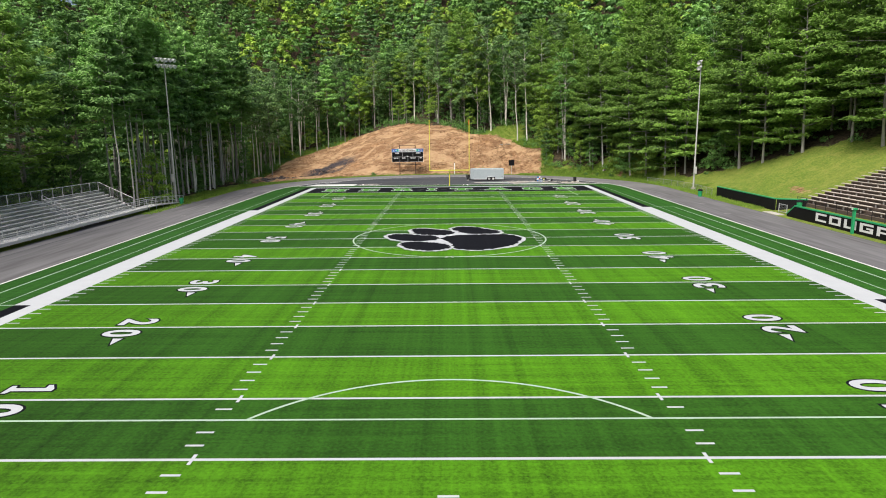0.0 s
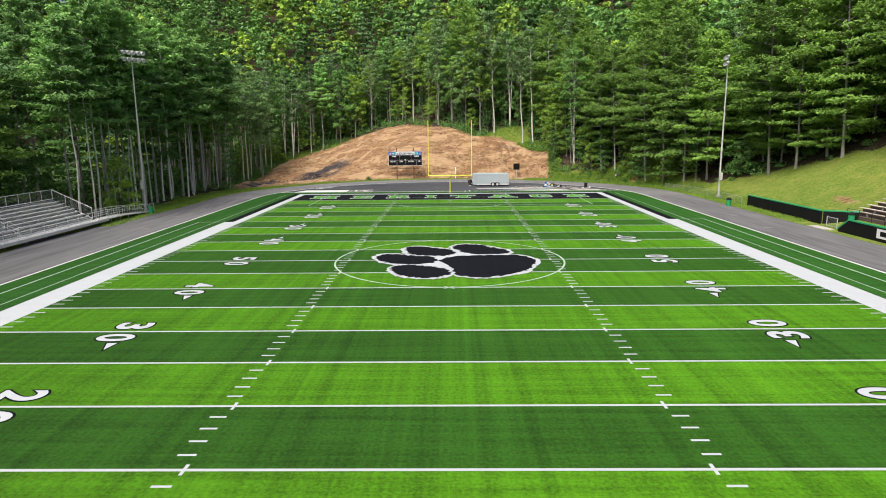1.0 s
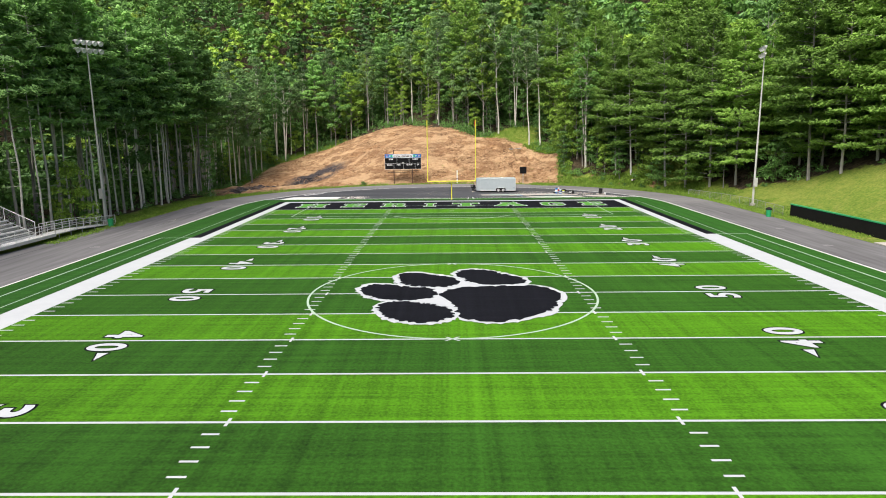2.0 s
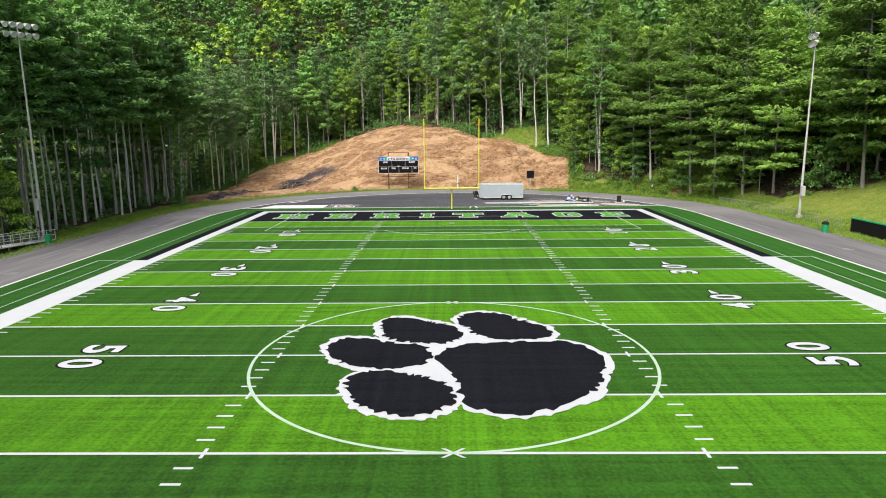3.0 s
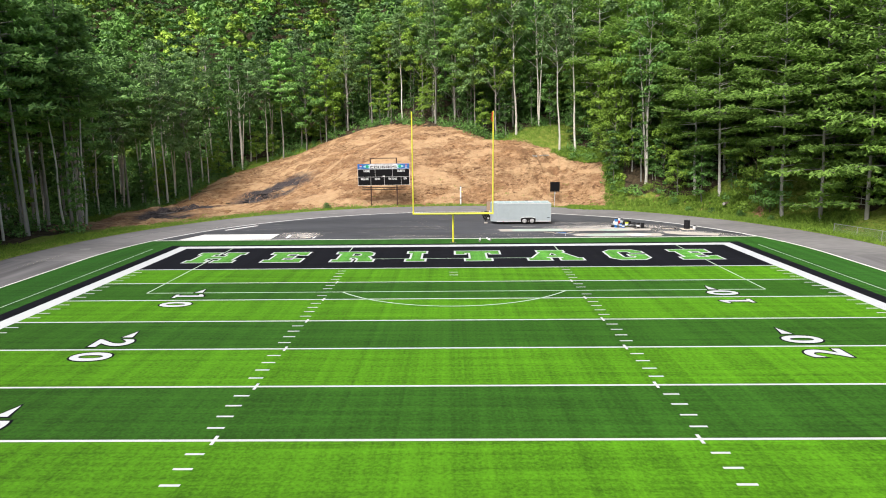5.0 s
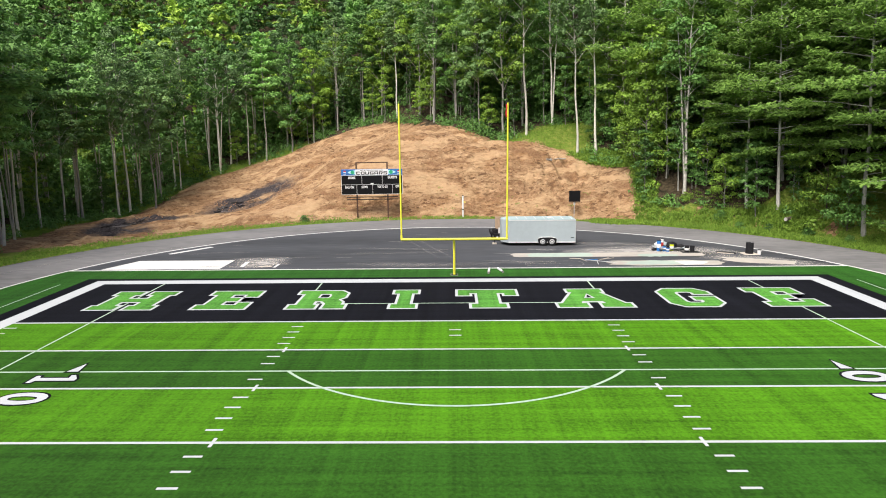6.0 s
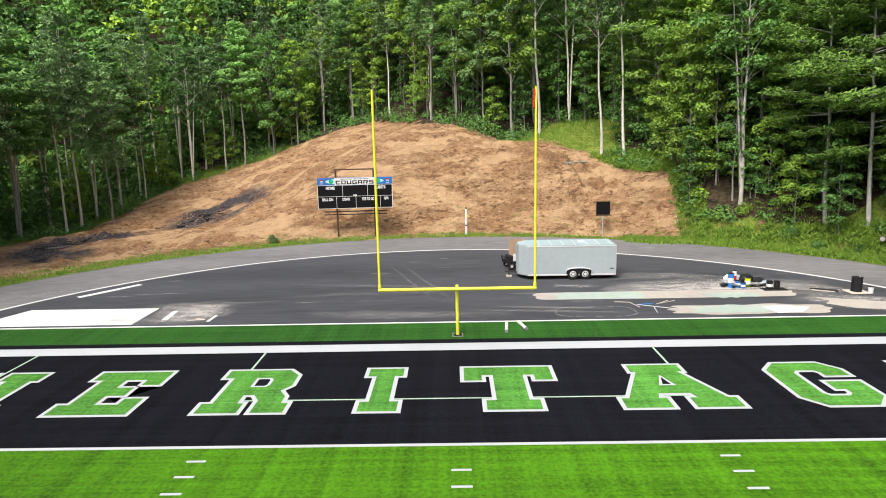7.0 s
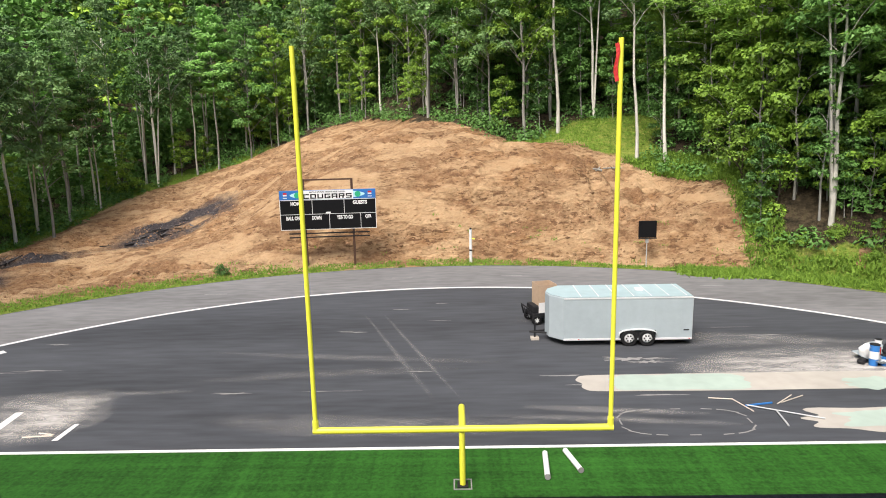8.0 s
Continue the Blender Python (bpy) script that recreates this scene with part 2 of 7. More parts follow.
def tube(bm, points, radii, sides=8, cap=True):
    """A round bar along points, with a radius for each of them."""
    pts = [Vector(p) for p in points]
    if isinstance(radii, (int, float)):
        radii = [radii] * len(pts)
    rings = []
    for i, p in enumerate(pts):
        d = (pts[min(i + 1, len(pts) - 1)] - pts[max(i - 1, 0)]).normalized()
        a = d.orthogonal().normalized() if abs(d.z) < 0.99 else Vector((1, 0, 0))
        if abs(d.z) < 0.99:
            a = Vector((0, 0, 1)).cross(d).normalized()
        b = d.cross(a)
        rings.append([bm.verts.new(p + radii[i] * (math.cos(2 * math.pi * k / sides) * a + math.sin(2 * math.pi * k / sides) * b)) for k in range(sides)])
    for r0, r1 in zip(rings, rings[1:]):
        for k in range(sides):
            bm.faces.new((r0[k], r0[(k + 1) % sides], r1[(k + 1) % sides], r1[k]))
    if cap:
        # the end discs have corners of their own, so that smooth sides keep level normals
        bm.faces.new([bm.verts.new(v.co) for v in reversed(rings[0])])
        bm.faces.new([bm.verts.new(v.co) for v in rings[-1]])
    return bm


def flat(name, polys, z, material, parent, label=""):
    """Flat painted shapes at one height: each a list of corners."""
    bm = bmesh.new()
    for poly in polys:
        f = bm.faces.new([bm.verts.new((x, y, z)) for x, y in poly])
        if f.normal.z < 0 or sum(a[0] * b[1] - b[0] * a[1] for a, b in zip(poly, poly[1:] + poly[:1])) < 0:
            f.normal_flip()
    return part(name, bm, material, parent, label)


def rect(x0, y0, x1, y1):
    return [(x0, y0), (x1, y0), (x1, y1), (x0, y1)]


def arc_strip(cx, cy, r, w, a0, a1, n):
    """Quads along an arc of radius r and width w, angles in degrees from +x."""
    out = []
    for i in range(n):
        p, q = radians(a0 + (a1 - a0) * i / n), radians(a0 + (a1 - a0) * (i + 1) / n)
        out.append([(cx + (r - w / 2) * math.cos(p), cy + (r - w / 2) * math.sin(p)), (cx + (r + w / 2) * math.cos(p), cy + (r + w / 2) * math.sin(p)),
                    (cx + (r + w / 2) * math.cos(q), cy + (r + w / 2) * math.sin(q)), (cx + (r - w / 2) * math.cos(q), cy + (r - w / 2) * math.sin(q))])
    return out


def text_mesh(body, width, height, offset=0.0):
    """Words in the built-in font as a flat mesh, stretched to a width and height, centred."""
    cu = bpy.data.curves.new("words", "FONT")
    cu.body, cu.fill_mode, cu.offset, cu.resolution_u = body, "FRONT", offset, 5
    ob = bpy.data.objects.new("words", cu)
    scene.collection.objects.link(ob)
    dg = bpy.context.evaluated_depsgraph_get()
    me = bpy.data.meshes.new_from_object(ob.evaluated_get(dg))
    bpy.data.objects.remove(ob)
    xs, ys = [v.co.x for v in me.vertices], [v.co.y for v in me.vertices]
    w, h = max(xs) - min(xs), max(ys) - min(ys)
    for v in me.vertices:
        v.co.x = (v.co.x - (max(xs) + min(xs)) / 2) * width / w
        v.co.y = (v.co.y - (max(ys) + min(ys)) / 2) * height / h
    me.materials.clear()
    return me


def fill_shape(loops, z):
    """A flat shape with holes: the first loop is its outline."""
    bm = bmesh.new()
    es = []
    for lp in loops:
        vs = [bm.verts.new((x, y, z)) for x, y in lp]
        es += [bm.edges.new((vs[i], vs[(i + 1) % len(vs)])) for i in range(len(vs))]
    bmesh.ops.triangle_fill(bm, edges=es, use_beauty=True, normal=(0, 0, 1))
    bmesh.ops.recalc_face_normals(bm, faces=bm.faces)
    for f in bm.faces:
        if f.normal.z < 0:
            f.normal_flip()
    return bm


def grow(loop, d):
    """A loop moved outwards (to its right when counter-clockwise) by d, with mitred corners."""
    n, out = len(loop), []
    for i in range(n):
        p, a, b = Vector(loop[i]), Vector(loop[i - 1]), Vector(loop[(i + 1) % n])
        u, v = (p - a).normalized(), (b - p).normalized()
        nu, nv = Vector((u.y, -u.x)), Vector((v.y, -v.x))
        m = (nu + nv)
        m = m / max(0.35, m.length_squared / 2)
        out.append((p.x + m.x * d, p.y + m.y * d))
    return out

# ---------------------------------------------------------------- terrain
GOAL, ENDL, SIDE, HASH, YD = 45.72, 54.864, 24.384, 8.128, 0.9144
TR_C, TR_IN, TR_OUT, TURF_END = 49.7, 31.2, 38.2, 59.25
DIRT = [(21, 84.6), (22, 92), (17.5, 98), (10, 103.5), (3, 109), (-5, 121), (-12, 133), (-22, 141), (-32, 145), (-42, 144), (-50, 134), (-51, 112), (-52, 98), (-51, 82), (-43, 66), (-35.2, 70.2), (-28, 79), (-15, 87.2), (0, 89.6), (12, 87.6)]


def step(v, a, b):
    t = np.clip((v - a) / (b - a), 0, 1)
    return t * t * (3 - 2 * t)


def outside(x, y):
    """How far a point lies outside the running track's outer edge."""
    return np.hypot(x, np.maximum(np.abs(y) - TR_C, 0)) - TR_OUT


def soft(v, k=2.0):
    return k * np.log1p(np.exp(np.clip(v / k, -30, 30)))


def wave(x, y, s, seed):
    """Cheap smooth noise between -1 and 1."""
    r = np.random.RandomState(seed)
    out = 0
    for i in range(5):
        a, f, p = r.uniform(0, 6.28), s * r.uniform(0.6, 1.7), r.uniform(0, 6.28)
        out = out + np.sin((x * np.cos(a) + y * np.sin(a)) * f + p + 1.3 * np.sin((x * np.sin(a) - y * np.cos(a)) * f * 0.7 + p))
    return out / 5


TABLE = np.random.RandomState(91).uniform(-1, 1, (256, 256))


def grain(x, y, size, octaves=3, shift=0, gain=0.55):
    """Value noise between about -1 and 1; size: the width of its largest lumps in metres."""
    out, amp, total = 0, 1.0, 0
    for o in range(octaves):
        u, v = np.asarray(x, float) / size * 2 ** o + 37.3 * (o + shift), np.asarray(y, float) / size * 2 ** o + 11.9 * (o + 2 * shift)
        i, j = np.floor(u).astype(int), np.floor(v).astype(int)
        fu, fv = u - i, v - j
        fu, fv = fu * fu * (3 - 2 * fu), fv * fv * (3 - 2 * fv)
        a, b, c, d = TABLE[i % 256, j % 256], TABLE[(i + 1) % 256, j % 256], TABLE[i % 256, (j + 1) % 256], TABLE[(i + 1) % 256, (j + 1) % 256]
        out = out + amp * ((a * (1 - fu) + b * fu) * (1 - fv) + (c * (1 - fu) + d * fu) * fv)
        total, amp = total + amp, amp * gain
    return out / total * 1.3


def in_dirt(x, y):
    """Signed distance to the edge of the bare bank, positive inside."""
    inside = np.zeros(np.shape(x), bool)
    dist = np.full(np.shape(x), 1e9)
    for (ax, ay), (bx, by) in zip(DIRT, DIRT[1:] + DIRT[:1]):
        cross = (ay > y) != (by > y)
        inside ^= cross & (x < (bx - ax) * (y - ay) / (by - ay + 1e-9) + ax)
        t = np.clip(((x - ax) * (bx - ax) + (y - ay) * (by - ay)) / ((bx - ax) ** 2 + (by - ay) ** 2), 0, 1)
        dist = np.minimum(dist, np.hypot(x - ax - t * (bx - ax), y - ay - t * (by - ay)))
    return np.where(inside, dist, -dist)


def ground_z(x, y):
    x, y = np.asarray(x, float), np.asarray(y, float)
    a = np.maximum(outside(x, y) - 1.2, 0)
    af = np.maximum(a - 1.0, 0) + 0.03 * a
    face = 9.6 * (1 - np.exp(-af / 7.5)) + 0.10 * af
    bank = (0.40 + 0.12 * step(y, 24, 36)) * (soft(a - 2.0, 1.5) - soft(np.float64(-2.0), 1.5))
    left = (-3.3 + soft(4.5 + 0.26 * (x + 40) + 0.20 * (y - 120), 1.0)) * step(y, 66, 92) * step(a, 0.3, 11)
    flatl = 0.02 * a
    wr = step(x, -22, 2)
    right = bank + (face - bank) * step(y, 48, 82)
    back = wr * right + (1 - wr) * (left + flatl)
    side = np.where(x > 0, right, flatl + left)
    z = np.where(y > 60, back, side)
    onset = 32 + 55 * step(-x, 2, 25) * step(y, 90, 130)
    z = z + 0.42 * soft(a - onset, 6.0)
    z = np.where(y < -60, z * 0.3, z)
    z = z - 2.6 * np.exp(-((x + 6) / 11) ** 2 - ((y - 124) / 13) ** 2) - 3.1 * np.exp(-((x + 38) / 13) ** 2 - ((y - 138) / 17) ** 2) - 2.6 * np.exp(-((x - 18) / 6) ** 2 - ((y - 96) / 7) ** 2) - 1.6 * np.exp(-((x - 7) / 5) ** 2 - ((y - 108) / 6) ** 2) - 2.7 * np.exp(-((x + 33) / 11) ** 2 - ((y - 111) / 9) ** 2)
    rough = np.clip(a / 6, 0, 1)
    z = z + rough * (0.22 * wave(x, y, 0.55, 3) + 0.5 * wave(x, y, 0.11, 4) * np.clip(a / 20, 0, 1))
    d = in_dirt(x, y)
    m = np.clip(d / 3, 0, 1)
    churn = 0.30 + 0.70 * step(grain(x, y, 9.0, 2, 3) + 0.9 * np.exp(-((a - 3.0) / 4.0) ** 2) + 0.5 * step(x, 4, 14), 0.0, 0.6)
    steep = step(x, 8, 15)
    ledge = (a + 0.10 * x + 1.6 * grain(x, y, 11.0, 2, 12)) / 4.6
    ledge = ledge - np.floor(ledge)
    z = z + m * 0.42 * (step(ledge, 0.0, 0.22) - ledge) * step(grain(x, y, 14.0, 2, 14), -0.5, 0.2)
    z = z + m * (0.45 * grain(x, y, 6.0, 2, 1) + 0.36 * grain(0.5 * x + 0.3 * y, y - 0.25 * x, 2.6, 2, 5)
                 - churn * (0.85 * np.abs(grain(x, y, 2.1, 3, 7, 0.65)) + 0.26 * grain(x, y, 0.7, 2, 8))
                 - 1.1 * steep * np.abs(grain(x, 0.22 * y, 1.5, 2, 9)) + 0.30)
    return np.where(a > 0, z, 0) - 0.06


def tree_line(y):
    """Where the woods begin on the grassy side bank."""
    return np.where(y > 58, 40.5, 40.5 + (58 - y) * 0.57)


def is_wood(x, y):
    a = outside(x, y)
    ok = (a > np.where((x > 12) & (y > 60), 3.0, 4.6)) & (in_dirt(x, y) < -0.5)
    ok &= ~((x > 0) & (y < 75) & (x < tree_line(y) + 1.5))
    ok &= ~((x < 0) & (y < 27) & (x > -48.5))
    ok &= ((x - 13.5) / 8.5) ** 2 + ((y - 104.5) / 3.4) ** 2 > 1
    return ok


def axis(spans):
    out = []
    for a, b, s in spans:
        out += list(np.arange(a, b, s))
    return np.array(out + [spans[-1][1]])


gx = axis([(-1500, -300, 120), (-300, -130, 17), (-130, -62, 4), (-62, -54, 1.0), (-54, 24, 0.30), (24, 66, 1.4), (66, 140, 5), (140, 300, 16), (300, 1500, 120)])
gy = axis([(-1500, -300, 120), (-300, -80, 22), (-80, 56, 4), (56, 71, 1.2), (71, 84, 0.5), (84, 116, 0.30), (116, 146, 0.55), (146, 176, 1.5), (176, 260, 6), (260, 420, 16), (420, 1700, 128)])
GX, GY = np.meshgrid(gx, gy)
GZ = ground_z(GX, GY)
nx, ny = len(gx), len(gy)
idx = np.arange(nx * ny).reshape(ny, nx)
quads = np.stack([idx[:-1, :-1], idx[:-1, 1:], idx[1:, 1:], idx[1:, :-1]], -1).reshape(-1, 4)
ground_me = np_mesh("ground", np.stack([GX, GY, GZ], -1).reshape(-1, 3), quads, True)
wob = 1.6 * wave(GX, GY, 0.5, 11) + 0.8 * wave(GX, GY, 1.7, 12)
DD = in_dirt(GX, GY)
dirt_m = np.clip(0.5 + (DD + 0.7 + 0.6 * wob) / 4, 0, 1)
for px, py, pr in ((31.5, 76.6, 1.3), (35.3, 71.0, 1.1), (26.9, 81.2, 0.9)):
    dirt_m = np.maximum(dirt_m, 0.75 * np.exp(-((GX - px) ** 2 + (GY - py) ** 2) / pr ** 2))
dirt_m = np.maximum(dirt_m, 0.62 * np.exp(-((GX - 46.5) / 2.2) ** 2 - ((GY - 24) / 5.5) ** 2))
aa = outside(GX, GY)
grass_m = 1 - step(aa + wob - np.where((GX > 12) & (GY > 60), -1.8, 0), 4.0, 6.5)
grass_m = np.maximum(grass_m, np.where((GX > 0) & (GY < 78), 1 - step(GX - tree_line(GY) + wob, 1.0, 3.5), 0))
grass_m = np.maximum(grass_m, np.exp(-(((GX - 13.5) / 9) ** 2 + ((GY - 105) / 4.2) ** 2) ** 2))
grass_m = np.maximum(grass_m, 0.95 * step(-GX, 24, 36) * step(GY, 80, 92) * step(DD + wob, -6.5, -3.0))
grass_m = np.maximum(grass_m, 0.8 * np.exp(-(((GX + 42) / 3.5) ** 2 + ((GY - 141) / 6) ** 2) ** 2))
grass_m = np.maximum(grass_m, step(GX, 8, 14) * (1 - step(GX, 18, 20.5)) * step(DD + 0.6 * wob, -5.0, -2.5) * (GY > 80))


def patch_mask(cx, cy, dx, dy, half_l, half_w):
    l = math.hypot(dx, dy)
    u, v = ((GX - cx) * dx + (GY - cy) * dy) / l, ((GX - cx) * -dy + (GY - cy) * dx) / l
    return np.exp(-((u / half_l) ** 2 + (v / half_w) ** 2) ** 2)


burn = patch_mask(-33.0, 112.6, 9.5, 7.0, 7.6, 6.6) + patch_mask(-43.6, 97.0, 0.15, 1.0, 10.0, 5.0)
col = ground_me.color_attributes.new("zone", "FLOAT_COLOR", "POINT")
col.data.foreach_set("color", np.stack([dirt_m, grass_m, np.clip(burn + 0.5 * wob * burn, 0, 1), np.ones_like(dirt_m)], -1).astype(np.float32).ravel())


def ground_material():
    m = bpy.data.materials.new("ground")
    m.use_nodes = True
    t = m.node_tree
    nd, lk = t.nodes, t.links
    p = nd["Principled BSDF"]
    p.inputs["Roughness"].default_value, p.inputs["Specular IOR Level"].default_value = 0.95, 0.15
    pos = nd.new("ShaderNodeNewGeometry").outputs["Position"]

    def noise_tex(scale, detail=5, stretch=(1, 1, 1)):
        mp = nd.new("ShaderNodeMapping")
        mp.inputs["Scale"].default_value = stretch
        lk.new(pos, mp.inputs[0])
        n = nd.new("ShaderNodeTexNoise")
        n.inputs["Scale"].default_value, n.inputs["Detail"].default_value, n.inputs["Roughness"].default_value = scale, detail, 0.62
        lk.new(mp.outputs[0], n.inputs["Vector"])
        return n.outputs["Fac"]

    def ramp(fac, *stops):
        r = nd.new("ShaderNodeValToRGB")
        while len(r.color_ramp.elements) < len(stops):
            r.color_ramp.elements.new(0.5)
        for e, (at, c) in zip(r.color_ramp.elements, stops):
            e.position, e.color = at, (*c, 1)
        lk.new(fac, r.inputs[0])
        return r.outputs[0]

    def mixc(f, a, b):
        k = nd.new("ShaderNodeMix")
        k.data_type = "RGBA"
        lk.new(f, k.inputs[0])
        lk.new(a, k.inputs[6])
        lk.new(b, k.inputs[7])
        return k.outputs[2]

    big, mid, tiny = noise_tex(0.12, 4), noise_tex(0.8, 12, (0.75, 0.8, 1.3)), noise_tex(5.0, 4)
    soil = ramp(noise_tex(2.4, 9, (0.6, 1, 1.2)), (0.30, (0.10, 0.055, 0.026)), (0.42, (0.245, 0.140, 0.072)), (0.54, (0.335, 0.212, 0.116)), (0.68, (0.47, 0.33, 0.20)))
    soil2 = ramp(noise_tex(0.22, 5), (0.36, (0.27, 0.135, 0.056)), (0.5, (0.32, 0.195, 0.104)), (0.64, (0.38, 0.265, 0.155)))
    half = nd.new("ShaderNodeValue")
    half.outputs[0].default_value = 0.4
    soil = mixc(half.outputs[0], soil, soil2)
    # dark gouges: the shade of deep crevices, put into the soil colour
    gouge_shade = ramp(noise_tex(1.5, 12, (0.45, 1.1, 1.4)), (0.40, (0.9, 0.9, 0.9)), (0.455, (0, 0, 0)))
    shaded_soil = ramp(tiny, (0.3, (0.075, 0.038, 0.020)), (0.7, (0.17, 0.09, 0.046)))
    soil = mixc(gouge_shade, soil, shaded_soil)
    # finer dark specks: small-scale crevice shade, in the colour too
    speck_shade = ramp(noise_tex(4.2, 11, (0.6, 1.0, 1.2)), (0.385, (0.9, 0.9, 0.9)), (0.44, (0, 0, 0)))
    soil = mixc(speck_shade, soil, shaded_soil)
    # dark bands: soil streaks and crevice shade coloured in together
    streak_shade = ramp(noise_tex(0.5, 10, (0.45, 0.75, 1.6)), (0.42, (0.8, 0.8, 0.8)), (0.50, (0, 0, 0)))
    soil = mixc(streak_shade, soil, ramp(tiny, (0.3, (0.12, 0.062, 0.031)), (0.7, (0.30, 0.175, 0.095))))
    bare = ramp(noise_tex(0.3, 8, (0.5, 1.0, 1.6)), (0.50, (0, 0, 0)), (0.57, (0.8, 0.8, 0.8)))
    soil = mixc(bare, soil, ramp(mid, (0.35, (0.39, 0.255, 0.142)), (0.65, (0.50, 0.345, 0.20))))
    lawn = ramp(mid, (0.3, (0.062, 0.135, 0.016)), (0.5, (0.115, 0.205, 0.026)), (0.62, (0.215, 0.245, 0.055)), (0.75, (0.31, 0.27, 0.11)))
    lawn2 = ramp(big, (0.35, (0.10, 0.19, 0.022)), (0.65, (0.25, 0.27, 0.06)))
    lawn = mixc(half.outputs[0], lawn, lawn2)
    tuft = ramp(noise_tex(3.2, 10), (0.36, (0.085, 0.145, 0.020)), (0.5, (0.195, 0.240, 0.036)), (0.66, (0.34, 0.33, 0.095)))
    lawn = mixc(half.outputs[0], lawn, tuft)
    litter = ramp(noise_tex(2.0, 9), (0.34, (0.014, 0.013, 0.008)), (0.5, (0.052, 0.040, 0.024)), (0.6, (0.085, 0.064, 0.038)), (0.7, (0.026, 0.052, 0.014)))
    ash = ramp(tiny, (0.35, (0.022, 0.020, 0.022)), (0.56, (0.060, 0.052, 0.055)), (0.72, (0.15, 0.135, 0.135)))
    at = nd.new("ShaderNodeAttribute")
    at.attribute_name = "zone"
    sep = nd.new("ShaderNodeSeparateColor")
    lk.new(at.outputs["Color"], sep.inputs[0])
    ragged = noise_tex(1.1, 7)

    def crisp(mask, amount, lo, hi):
        """A mask with a ragged edge."""
        k = nd.new("ShaderNodeMath")
        k.operation = "MULTIPLY_ADD"
        k.inputs[1].default_value = amount
        lk.new(ragged, k.inputs[0])
        lk.new(mask, k.inputs[2])
        mr = nd.new("ShaderNodeMapRange")
        mr.inputs[1].default_value, mr.inputs[2].default_value = lo + amount / 2, hi + amount / 2
        lk.new(k.outputs[0], mr.inputs[0])
        return mr.outputs[0]

    c = mixc(crisp(sep.outputs[1], 0.9, 0.42, 0.58), litter, lawn)
    c = mixc(crisp(sep.outputs[0], 0.7, 0.46, 0.54), c, soil)
    c = mixc(crisp(sep.outputs[2], 1.1, 0.15, 0.85), c, ash)
    lk.new(c, p.inputs["Base Color"])
    bn = nd.new("ShaderNodeBump")
    bn.inputs["Strength"].default_value, bn.inputs["Distance"].default_value = 1.0, 0.65
    lk.new(noise_tex(2.2, 12, (0.7, 1, 1.3)), bn.inputs["Height"])
    lk.new(bn.outputs[0], p.inputs["Normal"])
    return m


ground = tagged(link("ground", ground_me, ground_material()), "hilly ground of bare orange soil, grass and forest floor", "ground", kind="structure")


# ---------------------------------------------------------------- running track and asphalt
def stadium(r, n=64, cut=None):
    """Outline of two straights and two half circles; cut: the ends clipped at |y|."""
    pts = []
    for cy, a0 in ((TR_C, 0), (-TR_C, 180)):
        for i in range(n + 1):
            a = radians(a0 + 180 * i / n)
            x, y = r * math.cos(a), cy + r * math.sin(a)
            if cut is None or abs(y) <= cut:
                pts.append((x, y))
            elif cut is not None and not any(abs(abs(q[1]) - cut) < 1e-6 and q[1] * y > 0 for q in pts):
                h = math.sqrt(r * r - (cut - TR_C) ** 2)
                s = 1 if cy > 0 else -1
                pts += [(s * h, s * cut), (-s * h, s * cut)]
    return pts


def slab(name, loop, z0, z1, material, parent=None, label=""):
    bm = bmesh.new()
    f = bm.faces.new([bm.verts.new((x, y, z1)) for x, y in loop])
    r = bmesh.ops.extrude_face_region(bm, geom=[f])
    for v in r["geom"]:
        if isinstance(v, bmesh.types.BMVert):
            v.co.z = z0
    bmesh.ops.recalc_face_normals(bm, faces=bm.faces)
    return part(name, bm, material, parent, label)


asphalt = tagged(slab("asphalt", stadium(TR_OUT - 0.02), -0.30, -0.034, M_ASPHALT), "dark grey asphalt running track and apron round the turf", "track", kind="structure")
lanes = []
for s in (1, -1):
    lanes += arc_strip(0, s * TR_C, (TR_IN + TR_OUT) / 2, TR_OUT - TR_IN - 0.3, 0 if s > 0 else 180, 180 if s > 0 else 360, 60)
    lanes.append(rect(*sorted((s * (TR_IN + 0.15), s * (TR_OUT - 0.15)))[:1], -TR_C, sorted((s * (TR_IN + 0.15), s * (TR_OUT - 0.15)))[1], TR_C))
slab("bleacher_pad", [(-46.5, -32), (TR_OUT * -1 + 0.3, -32), (TR_OUT * -1 + 0.3, 34.5), (-41.6, 34.5), (-46.5, 24)], -0.3, -0.036, M_ASPHALT_ST, asphalt)
flat("lane_surface", [q for q in lanes if q[0][1] != -TR_C or q[2][1] != TR_C], -0.029, M_ASPHALT_OLD, asphalt)
flat("lane_surface", [q for q in lanes if q[0][1] == -TR_C and q[2][1] == TR_C], -0.029, M_ASPHALT_ST, asphalt)
for s in (1, -1):
    flat("track_line", arc_strip(0, s * TR_C, TR_IN, 0.28, (17.5 if s > 0 else 197.5), (162.5 if s > 0 else 342.5), 70), -0.024, M_LANE, asphalt)
# faded lane numbers and marks on the straights
rm = random.Random(8)
for x, y in [(-34.3, 28), (-34.2, 36), (-34.4, 43), (-33.5, 18), (33.5, 16), (34.4, 26), (-33.9, 55)]:
    flat("lane_mark", [rect(x - 0.45, y - 0.12, x + 0.45, y + 0.1), rect(x - 0.3, y + 0.35, x + 0.3, y + 0.5)], -0.024, M_LANE_F, asphalt)
